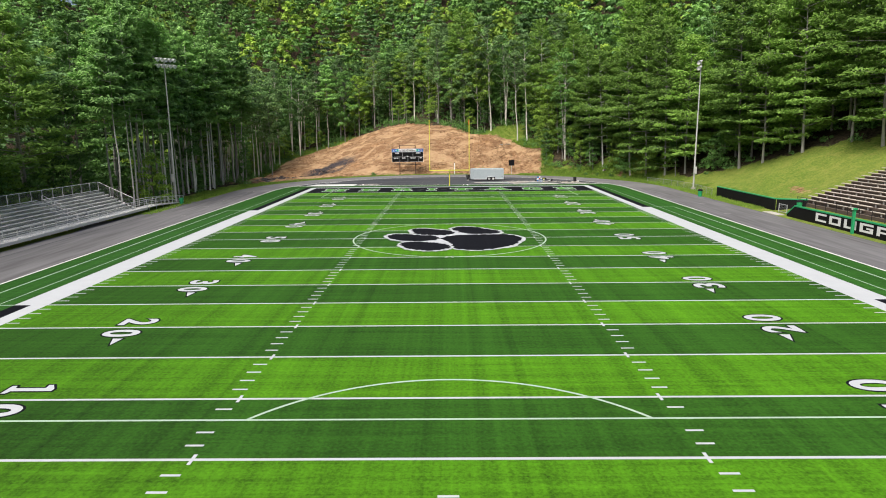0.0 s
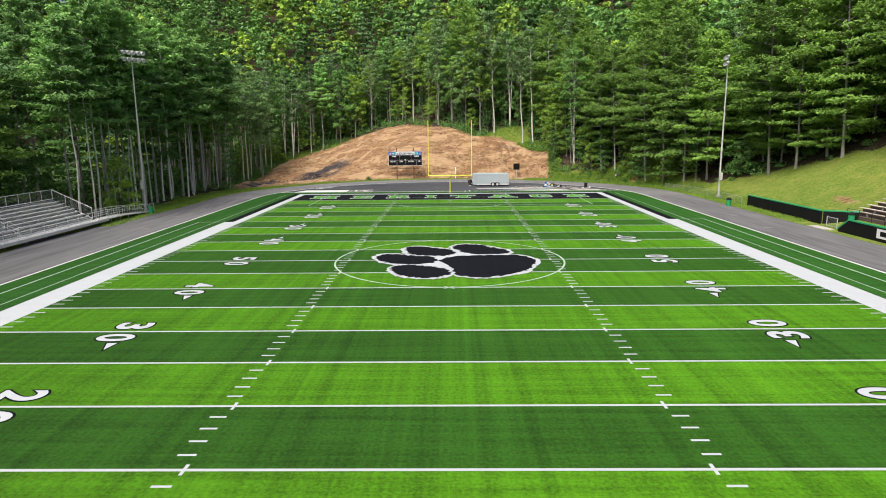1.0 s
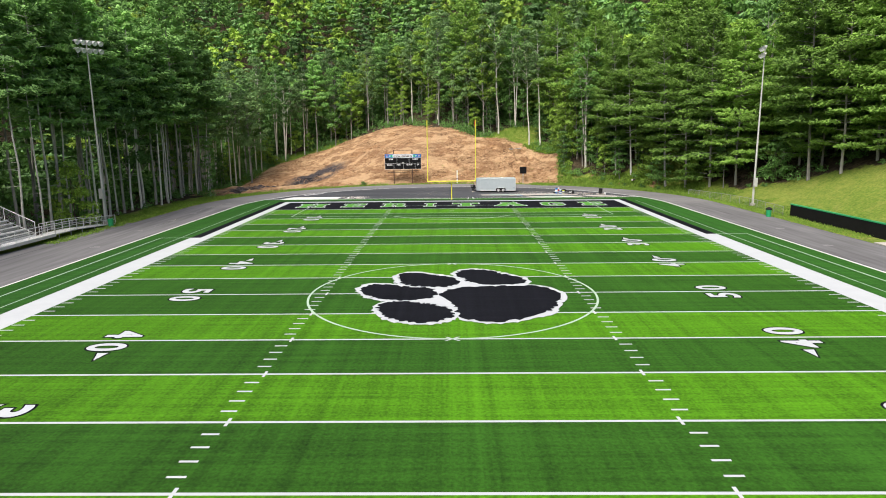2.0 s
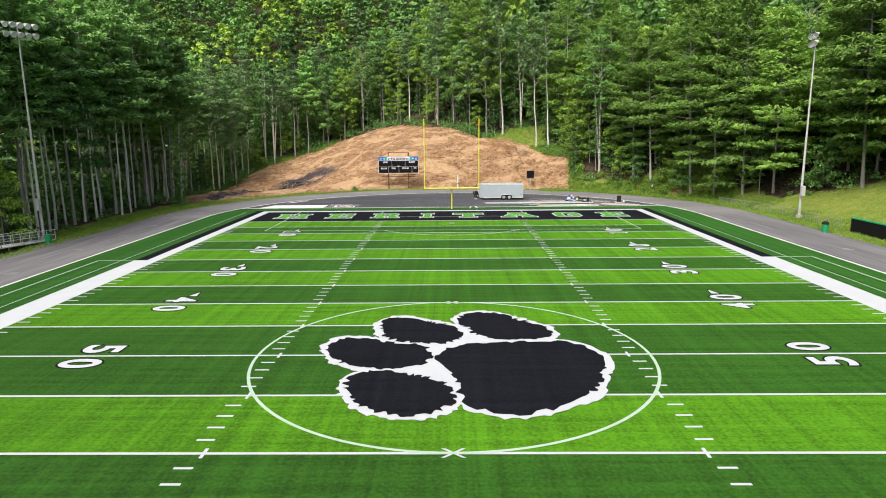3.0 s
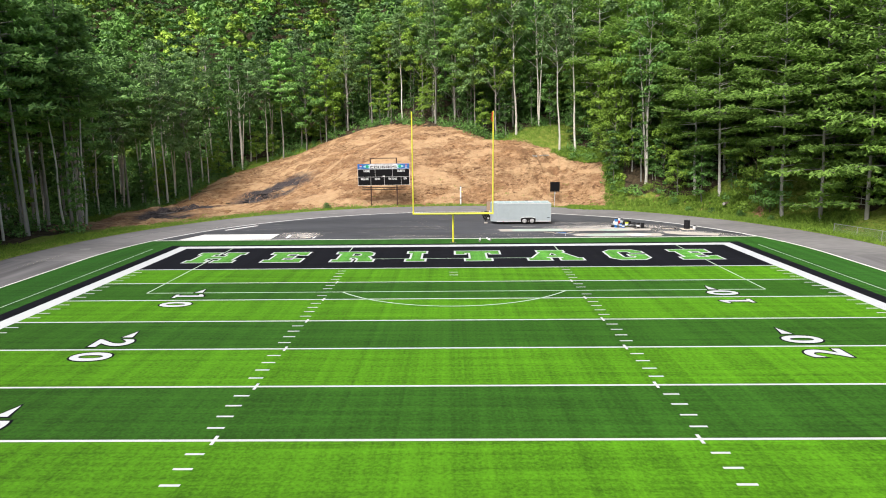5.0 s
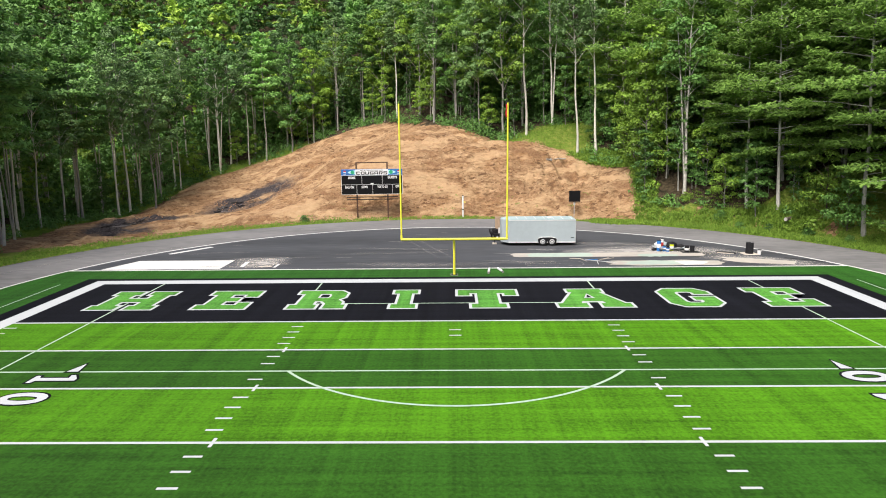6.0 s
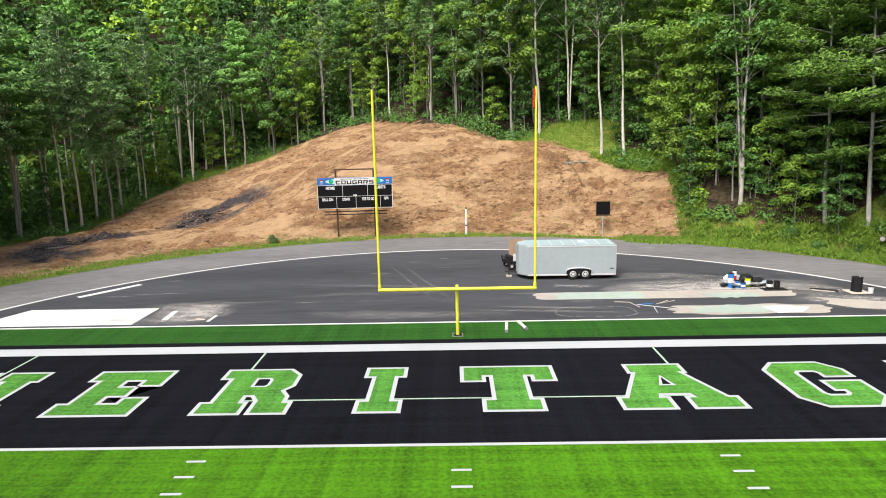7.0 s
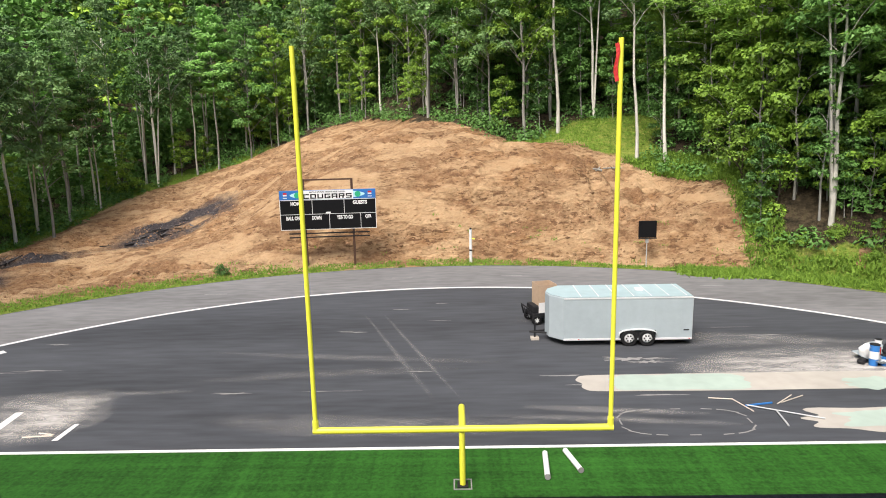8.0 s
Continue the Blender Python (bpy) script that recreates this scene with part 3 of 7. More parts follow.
for a in (62, 84, 97, 118, 44):
    p = (0.3 + 34.6 * math.cos(radians(a)), TR_C + 34.6 * math.sin(radians(a)))
    flat("lane_mark", [rect(p[0] - 0.75, p[1] - 0.07, p[0] + 0.75, p[1] + 0.07)], -0.024, M_LANE_F, asphalt)

# ---------------------------------------------------------------- football field
field = thing("football_field", "striped green synthetic turf football field with white markings and black end zone", "sports field", kind="structure")
slab("turf_base", stadium(TR_IN - 0.12, cut=TURF_END), -0.034, -0.006, M_TURF_S, field)
kerb_polys = []
for s in (1, -1):
    a_end = math.degrees(math.asin((TURF_END - TR_C) / (TR_IN - 0.05)))
    for a0, a1 in ((0, a_end), (180 - a_end, 180)) if s > 0 else ((180, 180 + a_end), (360 - a_end, 360)):
        kerb_polys += arc_strip(0, s * TR_C, TR_IN - 0.05, 0.16, a0, a1, 12)
    h = math.sqrt((TR_IN - 0.05) ** 2 - (TURF_END - TR_C) ** 2)
    kerb_polys.append(rect(-h, *sorted((s * TURF_END, s * (TURF_END + 0.14)))[:1], h, sorted((s * TURF_END, s * (TURF_END + 0.14)))[1]))
    kerb_polys.append(rect(s * (TR_IN - 0.05) - 0.08, -TR_C, s * (TR_IN - 0.05) + 0.08, TR_C))
bmk = bmesh.new()
for q in kerb_polys:
    vs = [bmk.verts.new((x, y, 0.012)) for x, y in q] + [bmk.verts.new((x, y, -0.03)) for x, y in q]
    bmk.faces.new(vs[:4])
    for i in range(4):
        bmk.faces.new((vs[i], vs[(i + 1) % 4], vs[4 + (i + 1) % 4], vs[4 + i]))
bmesh.ops.recalc_face_normals(bmk, faces=bmk.faces)
part("kerb", bmk, M_KERB, field, "narrow white kerb round the turf")

Z1, Z2, Z3, Z4 = 0.0, 0.005, 0.010, 0.015
for i in range(20):
    y0 = -GOAL + i * 5 * YD
    light = (i % 2 == 0) if i < 10 else (i % 2 == 1)
    flat("turf_panel", [rect(-SIDE, y0, SIDE, y0 + 5 * YD)], Z1, M_TURF_L if light else M_TURF_D, field)
for s in (1, -1):
    ys = sorted((s * GOAL, s * ENDL))
    flat("end_zone", [rect(-SIDE, ys[0], SIDE, ys[1])], Z1, M_BLACK, field, "black turf end zone")
    # borders: broad white beside the middle of the field, narrow white with black beyond
    x0, x1 = sorted((s * SIDE, s * 26.45))
    flat("side_border", [rect(x0, -25 * YD, x1, 25 * YD)], Z1, M_WHITE, field, "broad white sideline border")
    for q in (1, -1):
        yy = sorted((q * 25 * YD, q * 55.88))
        xa = sorted((s * SIDE, s * 25.4))
        flat("side_border", [rect(xa[0], yy[0], xa[1], yy[1])], Z1, M_WHITE, field)
        yy = sorted((q * 25 * YD, q * 56.45))
        xb = sorted((s * 25.4, s * 26.4))
        flat("black_border", [rect(xb[0], yy[0], xb[1], yy[1])], Z1, M_BLACK, field)
    ya = sorted((s * ENDL, s * 55.88))
    flat("end_border", [rect(-SIDE, ya[0], SIDE, ya[1])], Z1, M_WHITE, field)
    yb = sorted((s * 55.88, s * 56.45))
    flat("black_border", [rect(-25.4, yb[0], 25.4, yb[1])], Z1, M_BLACK, field)
for i in range(21):
    y = -GOAL + i * 5 * YD
    w = 0.075 if i not in (0, 20) else 0.09
    flat("yard_line", [rect(-SIDE, y - w, SIDE, y + w)], Z2, M_WHITE, field)


def shared(name, me, n, places, parent, label=""):
    for m in places:
        ob = link(name, me, None, parent, label)
        ob.matrix_local = m


def flat_mesh(polys, z, material):
    ob = flat("tmp", polys, z, material, None)
    me = ob.data
    bpy.data.objects.remove(ob)
    return me


tick = flat_mesh([rect(-0.31, -0.06, 0.31, 0.06)], 0, M_WHITE)
cross = flat_mesh([rect(-0.06, -0.32, 0.06, 0.32)], 0, M_WHITE)
stick = flat_mesh([rect(-0.36, -0.055, 0.36, 0.055)], 0, M_WHITE)
for n in range(1, 100):
    y = -GOAL + n * YD
    for s in (1, -1):
        if n % 5:
            shared("hash_mark", tick, 1, [pose(s * (HASH + 0.29), y, Z2)], field)
            shared("side_tick", stick, 1, [pose(s * (SIDE - 0.42), y, Z2)], field)
        else:
            shared("hash_mark", cross, 1, [pose(s * HASH, y, Z3)], field)
for s in (1, -1):
    for d in (44.13, 43.21):
        shared("hash_mark", tick, 1, [pose(0, s * d, Z2)], field)
    a, b = 0.36, 0.30
    for q in (1, -1):
        shared("centre_cross", flat_mesh([[(-a - 0.05, -q * b), (-a + 0.09, -q * b), (a + 0.05, q * b), (a - 0.09, q * b)]], 0, M_WHITE), 1, [pose(0, s * 10 * YD, Z3 + 0.003 * (q > 0))], field)
    # pale soccer lines
    flat("soccer_line", [rect(-20.12, s * 38.4 - 0.06, 20.12, s * 38.4 + 0.06)], Z3, M_PALE, field)
    for x, yy in ((20.12, 38.4), (9.144, 49.37)):
        for q in (1, -1):
            y01 = sorted((s * yy, s * ENDL))
            flat("soccer_line", [rect(q * x - 0.05, y01[0], q * x + 0.05, y01[1])], Z3 - 0.002, M_PALE, field)
    flat("soccer_line", [rect(-9.144, s * 49.37 - 0.05, 9.144, s * 49.37 + 0.05)], Z3, M_PALE, field)
    half_a = math.degrees(math.acos(5.54 / 9.144))
    mid = -90 if s > 0 else 90
    flat("soccer_arc", arc_strip(0, s * 43.94, 9.144, 0.13, mid - half_a, mid + half_a, 40), Z4, M_PALE, field)
    flat("soccer_line", [rect(s * 27.5 - 0.04, -ENDL, s * 27.5 + 0.04, ENDL)], Z2 - 0.004, M_PALE, field)
    xs = sorted((s * 26.4, s * 29.45))
    flat("team_box", [rect(s * 29.45 - 0.06, -25 * YD, s * 29.45 + 0.06, 25 * YD)] + [rect(xs[0], q * 25 * YD - 0.06, xs[1], q * 25 * YD + 0.06) for q in (1, -1)], Z2, M_PALE, field)
flat("centre_circle", arc_strip(0, 0, 9.144, 0.14, 0, 360, 120), Z4, M_PALE, field)

# paw emblem: five black pads on a ragged white ground
PADS = [  # centre x, y, mean radius, then cosine and sine terms of the first to fourth order
    (-1.66, 3.77, 2.11, -0.17, -0.17, 0.06, -0.43, 0.10, 0.00, -0.12, 0.05), (2.83, 4.47, 2.21, -0.32, -0.26, -0.08, -0.56, 0.11, -0.03, -0.11, -0.02),
    (-3.47, 0.26, 2.21, -0.08, -0.06, 0.30, -0.37, 0.13, 0.11, -0.08, -0.02), (-2.19, -4.26, 2.15, 0.02, 0.01, 0.04, -0.32, 0.06, 0.08, -0.05, 0.01),
    (3.09, -2.18, 3.85, -0.06, 0.30, -0.33, 0.17, 0.10, 0.34, -0.21, -0.14)]


def pad_loop(k, extra, n=120):
    """One pad's ragged outline, grown by extra."""
    cx, cy, mean = PADS[k][:3]
    terms = PADS[k][3:]
    r = random.Random(20 + k + int(100 * extra))
    pts, jag = [], 0.0
    for i in range(n):
        t = 2 * math.pi * i / n
        if r.random() < 0.55:
            jag = r.uniform(-0.19, 0.19)
        d = mean + extra + jag * (0.7 if extra else 1.0) + sum(terms[2 * o] * math.cos((o + 1) * t) + terms[2 * o + 1] * math.sin((o + 1) * t) for o in range(4))
        pts.append((cx + d * math.cos(t), cy + d * math.sin(t)))
    return pts


for k in range(5):
    part("paw_outline", fill_shape([pad_loop(k, 0.40)], Z4 + 0.003 + 0.003 * k), M_WHITE, field, "ragged white outline of the paw emblem")
    part("paw_pad", fill_shape([pad_loop(k, 0.0)], Z4 + 0.022), M_BLACK, field, "black turf pad of the paw emblem")
part("paw_outline", fill_shape([[(-1.9, 2.3), (-2.6, -2.0), (-0.6, -2.9), (0.1, -3.6), (0.5, -0.5), (2.4, 2.0), (0.9, 4.0), (0.2, 3.6), (-0.4, 1.6)][::-1]], Z4 + 0.0195), M_WHITE, field)

# yard numbers with arrows towards the nearer goal line
digit_cache = {}
G_ONE = [(2, 0), (8, 0), (8, 1), (6.2, 1.4), (6.2, 10), (4.6, 10), (1.4, 8.6), (1.4, 7.6), (3.8, 7.9), (3.8, 1.4), (2, 1)]


def digit(ch):
    if ch not in digit_cache:
        w = 1.15 if ch != "1" else 0.62
        top, under = text_mesh(ch, w, 1.92, 0.028), text_mesh(ch, w + 0.2, 2.12, 0.06)
        top.materials.append(M_WHITE)
        under.materials.append(M_BLACK)
        if ch == "1":
            for me, d in ((top, 0.0), (under, 0.1)):
                bm1 = fill_shape([grow([((u - 5) * 0.13, (v - 5) * 0.192) for u, v in G_ONE], d)], 0)
                bm1.to_mesh(me)
                bm1.free()
        digit_cache[ch] = (top, under)
    return digit_cache[ch]


arrow_top = flat_mesh([[(-0.26, 0.12), (0.26, 0.12), (0.1, 1.1)]], 0, M_WHITE)
arrow_under = flat_mesh([[(-0.38, 0.02), (0.38, 0.02), (0.1, 1.32)]], 0, M_BLACK)
for n in range(10, 100, 10):
    y, value = -GOAL + n * YD, str(n if n <= 50 else 100 - n)
    for s in (-1, 1):
        # tops point to the middle of the field
        turn = -90 if s < 0 else 90
        for j, ch in enumerate(value):
            off = (0.98 if j == 0 else -0.98) * (1 if s < 0 else -1)
            top, under = digit(ch)
            num = link("yard_number", under, None, field, "white yard number with black edge")
            num.matrix_local = pose(s * 17.0, y + off, Z3 + 0.001, 0, 0, turn)
            inner = link("number_face", top, None, num)
            inner.matrix_local = pose(0, 0, 0.005)
        if value != "50":
            g = -1 if n < 50 else 1
            ar = link("yard_arrow", arrow_under, None, field)
            ar.matrix_local = pose(s * 16.72, y + g * 1.72, Z3 + 0.001, 0, 0, 0 if g > 0 else 180) @ Matrix.Diagonal((1 if (s * g) < 0 else -1, 1, 1, 1))
            inner = link("arrow_face", arrow_top, None, ar)
            inner.matrix_local = pose(0, 0, 0.005)

# end zone lettering, on a ten by ten grid
G_H = [(0, 0), (4.2, 0), (4.2, 2), (3.4, 2), (3.4, 4), (6.6, 4), (6.6, 2), (5.8, 2), (5.8, 0), (10, 0), (10, 2), (9.2, 2), (9.2, 8), (10, 8), (10, 10), (5.8, 10), (5.8, 8), (6.6, 8), (6.6, 6), (3.4, 6), (3.4, 8), (4.2, 8), (4.2, 10), (0, 10), (0, 8), (0.8, 8), (0.8, 2), (0, 2)]
G_E = [(0, 0), (10, 0), (10, 3.4), (7.6, 3.4), (7.6, 2.1), (4.6, 2.1), (4.6, 4.1), (7, 4.1), (7, 6), (4.6, 6), (4.6, 7.9), (7.6, 7.9), (7.6, 6.6), (10, 6.6), (10, 10), (0, 10), (0, 7.9), (1.4, 7.9), (1.4, 2.1), (0, 2.1)]
G_R = [(0, 0), (4.8, 0), (4.8, 2), (4.1, 2), (4.1, 3.8), (5.4, 3.8), (6.3, 2.6), (6.3, 0), (10, 0), (10, 2), (9.2, 2), (9.2, 3.4), (8.2, 4.8), (9.2, 6), (9.2, 8.6), (7.8, 10), (0, 10), (0, 8), (1.2, 8), (1.2, 2), (0, 2)]
G_I = [(0, 0), (10, 0), (10, 2), (7.6, 2), (7.6, 8), (10, 8), (10, 10), (0, 10), (0, 8), (2.4, 8), (2.4, 2), (0, 2)]
G_T = [(2.2, 0), (7.8, 0), (7.8, 2), (6.7, 2), (6.7, 7.9), (8, 7.9), (8, 6.6), (10, 6.6), (10, 10), (0, 10), (0, 6.6), (2, 6.6), (2, 7.9), (3.3, 7.9), (3.3, 2), (2.2, 2)]
G_A = [(0, 0), (4, 0), (4, 2), (3.3, 2), (3.6, 3), (6.4, 3), (6.7, 2), (6, 2), (6, 0), (10, 0), (10, 2), (9.3, 2), (7, 8.2), (7.5, 8.2), (7.5, 10), (2.5, 10), (2.5, 8.2), (3, 8.2), (0.7, 2), (0, 2)]
G_G = [(2, 0), (8, 0), (10, 1.8), (10, 5.2), (5.6, 5.2), (5.6, 3.4), (6.8, 3.4), (6.8, 2.5), (6.2, 2), (3.8, 2), (3.2, 2.6), (3.2, 7.4), (3.8, 8), (6.2, 8), (6.8, 7.4), (6.8, 6.6), (10, 6.6), (10, 8.2), (8, 10), (2, 10), (0, 8.2), (0, 1.8)]
HOLES = {"R": [(4.1, 5.7), (6, 5.7), (6.4, 6.2), (6.4, 7.5), (6, 8), (4.1, 8)], "A": [(4.2, 4.8), (5.8, 4.8), (5, 7.4)]}
WORD = [("H", G_H, -22.1, -17.9), ("E", G_E, -15.75, -12.35), ("R", G_R, -10.1, -6.45), ("I", G_I, -4.0, -2.2), ("T", G_T, 0.05, 4.05), ("A", G_A, 6.0, 10.65), ("G", G_G, 12.75, 16.15), ("E", G_E, 18.35, 21.8)]
for ch, grid, x0, x1 in WORD:
    def put(loop):
        return [(x0 + 0.16 + (x1 - x0 - 0.32) * u / 10, 48.27 + 4.25 * v / 10) for u, v in loop]
    loops = [put(grid)] + ([put(HOLES[ch])] if ch in HOLES else [])
    white = [grow(loops[0], 0.17)] + [grow(lp, -0.13) for lp in loops[1:]]
    letter = part("end_zone_letter", fill_shape(white, Z2 + 0.012), M_WHITE, field, "white outlined green block letter " + ch)
    part("letter_face", fill_shape(loops, Z2 + 0.018), M_TURF_G, letter)

# ---------------------------------------------------------------- trees
def leaf_tris(centres, normals, length, width, rng, spread=0.45, along=None):
    """One triangle a leaf or tuft, facing roughly along normals, its tip along a given or random way."""
    n = len(centres)
    nm = normals / (np.linalg.norm(normals, axis=1, keepdims=True) + 1e-9) + rng.normal(0, spread, (n, 3))
    nm /= np.linalg.norm(nm, axis=1, keepdims=True) + 1e-9
    d = rng.normal(0, 1, (n, 3)) if along is None else along + rng.normal(0, 0.45, (n, 3))
    d -= nm * (d * nm).sum(1, keepdims=True)
    d /= np.linalg.norm(d, axis=1, keepdims=True) + 1e-9
    side = np.cross(nm, d)
    ln, wd = length * rng.uniform(0.65, 1.4, (n, 1)), width * rng.uniform(0.65, 1.4, (n, 1))
    v = np.stack([centres - d * ln * 0.5 - side * wd * 0.5, centres - d * ln * 0.5 + side * wd * 0.5, centres + d * ln * 0.6], 1)
    return v.reshape(-1, 3)


def tri_mesh(name, verts, material):
    verts = np.asarray(verts)
    me = np_mesh(name, verts, np.arange(len(verts)).reshape(-1, 3))
    me.materials.append(material)
    return me


def trunk_mesh(name, h, r0, rng, limbs, material, lean=0.02):
    bm = bmesh.new()
    n = 9
    ph, k = rng.uniform(0, 6.28), lean * h
    pts = [(k * math.sin(ph) * (i / n) ** 2, k * math.cos(ph) * (i / n) ** 2 + 0.10 * math.sin(i * 1.7 + ph), h * i / n - 0.3 * (i == 0)) for i in range(n + 1)]
    tube(bm, pts, [r0 * (1.25 if i == 0 else 1 - 0.9 * i / n) + 0.012 for i in range(n + 1)], 7)
    for a, b, r in limbs:
        m = [(a[j] + b[j]) / 2 + (0.08 if j == 2 else 0) * (b[2] - a[2] + 1) for j in range(3)]
        tube(bm, [a, m, b], [r, r * 0.65, r * 0.25], 3, False)
    me = bpy.data.meshes.new(name)
    for f in bm.faces:
        f.smooth = True
    bm.to_mesh(me)
    bm.free()
    me.materials.append(material)
    return me


def bough(rng, az, L, zb, rise, tufts, size):
    """One level pine bough: side twigs to left and right, each set with upturned tufts of needles."""
    out, sid = np.array([math.cos(az), math.sin(az), 0]), np.array([-math.sin(az), math.cos(az), 0])
    twigs = 5 + int(2.2 * L)
    s0 = np.concatenate([np.linspace(0.30, 0.95, twigs) + rng.normal(0, 0.03, twigs), [0.8]])
    side = np.concatenate([np.where(np.arange(twigs) % 2, 1.0, -1.0), [0.0]])
    reach = np.concatenate([0.50 * L * np.sin(np.clip(s0[:-1], 0, 1) * 2.55 + 0.25) * rng.uniform(0.6, 1.25, twigs) + 0.25, [0.3 * L]])
    k = np.repeat(np.arange(twigs + 1), np.maximum(3, (tufts * reach / reach.sum())).astype(int))
    u = rng.uniform(0.05, 1.0, len(k)) ** 0.8
    ahead = np.where(side[k] == 0, 1.0, 0.62)
    fwd, lat = s0[k] * L + u * reach[k] * ahead, side[k] * u * reach[k] * 0.80 + rng.normal(0, 0.10, len(k))
    c = out * fwd[:, None] + sid * lat[:, None]
    c[:, 2] = zb + rise * L * np.clip(fwd / L, 0, 1.3) ** 1.4 - 0.10 * np.abs(lat) + rng.normal(0, 0.13, len(k)) + 0.10 * u
    dr = out[None] * 0.7 + sid[None] * (side[k] * 0.6)[:, None] + np.array([0, 0, 0.35])
    nm = np.tile(np.array([0, 0, 0.95]) + 0.35 * out, (len(k), 1))
    return leaf_tris(c, nm, size, size * 0.44, rng, 0.45, dr), out * L + np.array([0, 0, zb + rise * L])


def pine(seed, h, bare, reach, needles, density=1.0, size=0.58, gap=1.0, bark=None, girth=0.0066):
    """White pine: bare lower stem, then tiers of level, plate-like boughs with dark gaps between them."""
    rng = np.random.RandomState(seed)
    leaves, limbs = [], []
    z = h * bare
    while z < h - 0.25:
        f = (z - h * bare) / (h * (1 - bare))
        shape = (0.66 + 0.9 * f) if f < 0.3 else 0.93 * (1 - (f - 0.3) / 0.7) ** 0.72 + 0.06
        az0 = rng.uniform(0, 6.28)
        count = rng.randint(4, 7)
        for b in range(count):
            if rng.rand() < 0.14 + 0.2 * (f < 0.12):
                continue
            L = max(0.45, reach * shape * rng.uniform(0.5, 1.25))
            az = az0 + 6.283 * b / count + rng.normal(0, 0.25)
            rise = rng.uniform(-0.07, 0.15) + 0.6 * f * f
            zb = z + rng.uniform(-0.3, 0.3)
            tris, tip = bough(rng, az, L, zb, rise, (14 + 29 * L) * density, size)
            leaves.append(tris)
            if L > 1.2:
                limbs.append(((0, 0, zb), tuple(tip * [0.9, 0.9, 1] - [0, 0, 0.1 * rise * L]), 0.022 + 0.010 * L))
        z += rng.uniform(0.85, 1.5) * (1 - 0.4 * f) * gap
    for i in range(int(16 * bare)):  # dead stubs on the bare stem
        zz, az, L = rng.uniform(0.12, bare) * h, rng.uniform(0, 6.28), rng.uniform(0.4, 1.8)
        limbs.append(((0, 0, zz), (L * math.cos(az), L * math.sin(az), zz + rng.uniform(-0.3, 0.2)), 0.02))
    return trunk_mesh("pine_trunk", h * 0.97, girth * h, rng, limbs, bark or M_BARK, 0.010), tri_mesh("pine_crown", np.concatenate(leaves), needles)


def clump_leaves(rng, c, rad, n, size, squash=0.62, low=-0.35):
    """A cushion of leaves: a shell that is closed above and open beneath."""
    u = rng.normal(0, 1, (n, 3))
    u /= np.linalg.norm(u, axis=1, keepdims=True)
    u[:, 2] = np.where(u[:, 2] < low, -u[:, 2], u[:, 2])
    lump = 0.86 + 0.22 * np.sin(4.1 * u[:, :1] + 7 * c[0]) * np.sin(3.7 * u[:, 1:2] + 5 * c[1])
    p = np.asarray(c) + u * np.array([1.0, 1.0, squash]) * rad * lump * rng.uniform(0.72, 1.08, (n, 1))
    return leaf_tris(p, u * [1, 1, 1.1] + [0, 0, 0.35], size, size * 0.85, rng, 0.40)


def broadleaf(seed, h, bare, reach, leafm, forks=1, clumps=46, bark=None, size=0.27, girth=0.0064, fill=1.0):
    """Broad-leaved tree: one or more stems, limbs, and cushions of leaves with dark gaps."""
    rng = np.random.RandomState(seed)
    leaves, limbs = [], []
    z0 = h * bare
    golden = rng.uniform(0, 6.28)
    for i in range(clumps):
        f = ((i + rng.uniform(0, 1)) / clumps) ** 0.85
        z = z0 + (h - z0) * f
        wide = math.sin(math.pi * min(0.96, 0.18 + 0.78 * f)) ** 0.7
        r = reach * wide * (rng.uniform(0.55, 1.08) if rng.rand() < 0.75 else rng.uniform(0.1, 0.5))
        az = golden + 2.4 * i + rng.normal(0, 0.35)
        c = np.array([r * math.cos(az), r * math.sin(az), z + rng.normal(0, 0.3)])
        rad = rng.uniform(0.7, 1.45) * (0.55 + 0.13 * reach) * (1.1 - 0.35 * f)
        leaves.append(clump_leaves(rng, c, rad, int(105 * rad * rad * fill * (0.27 / size) ** 2 * 0.62) + 12, size))
        if i % 2 == 0 and f < 0.9:
            zz = max(z0 * 0.75, z - r * 0.9)
            limbs.append(((0, 0, min(zz, h * 0.85)), tuple(c), 0.03 + 0.006 * reach))
    for k in range(forks - 1):
        az, L = rng.uniform(0, 6.28), rng.uniform(0.03, 0.07) * h
        limbs.append(((0, 0, 0.3), (L * math.cos(az), L * math.sin(az), h * 0.8), 0.0072 * h))
    return trunk_mesh("tree_trunk", h * 0.93, girth * h, rng, limbs, bark or M_BARK, 0.022), tri_mesh("tree_crown", np.concatenate(leaves), leafm)


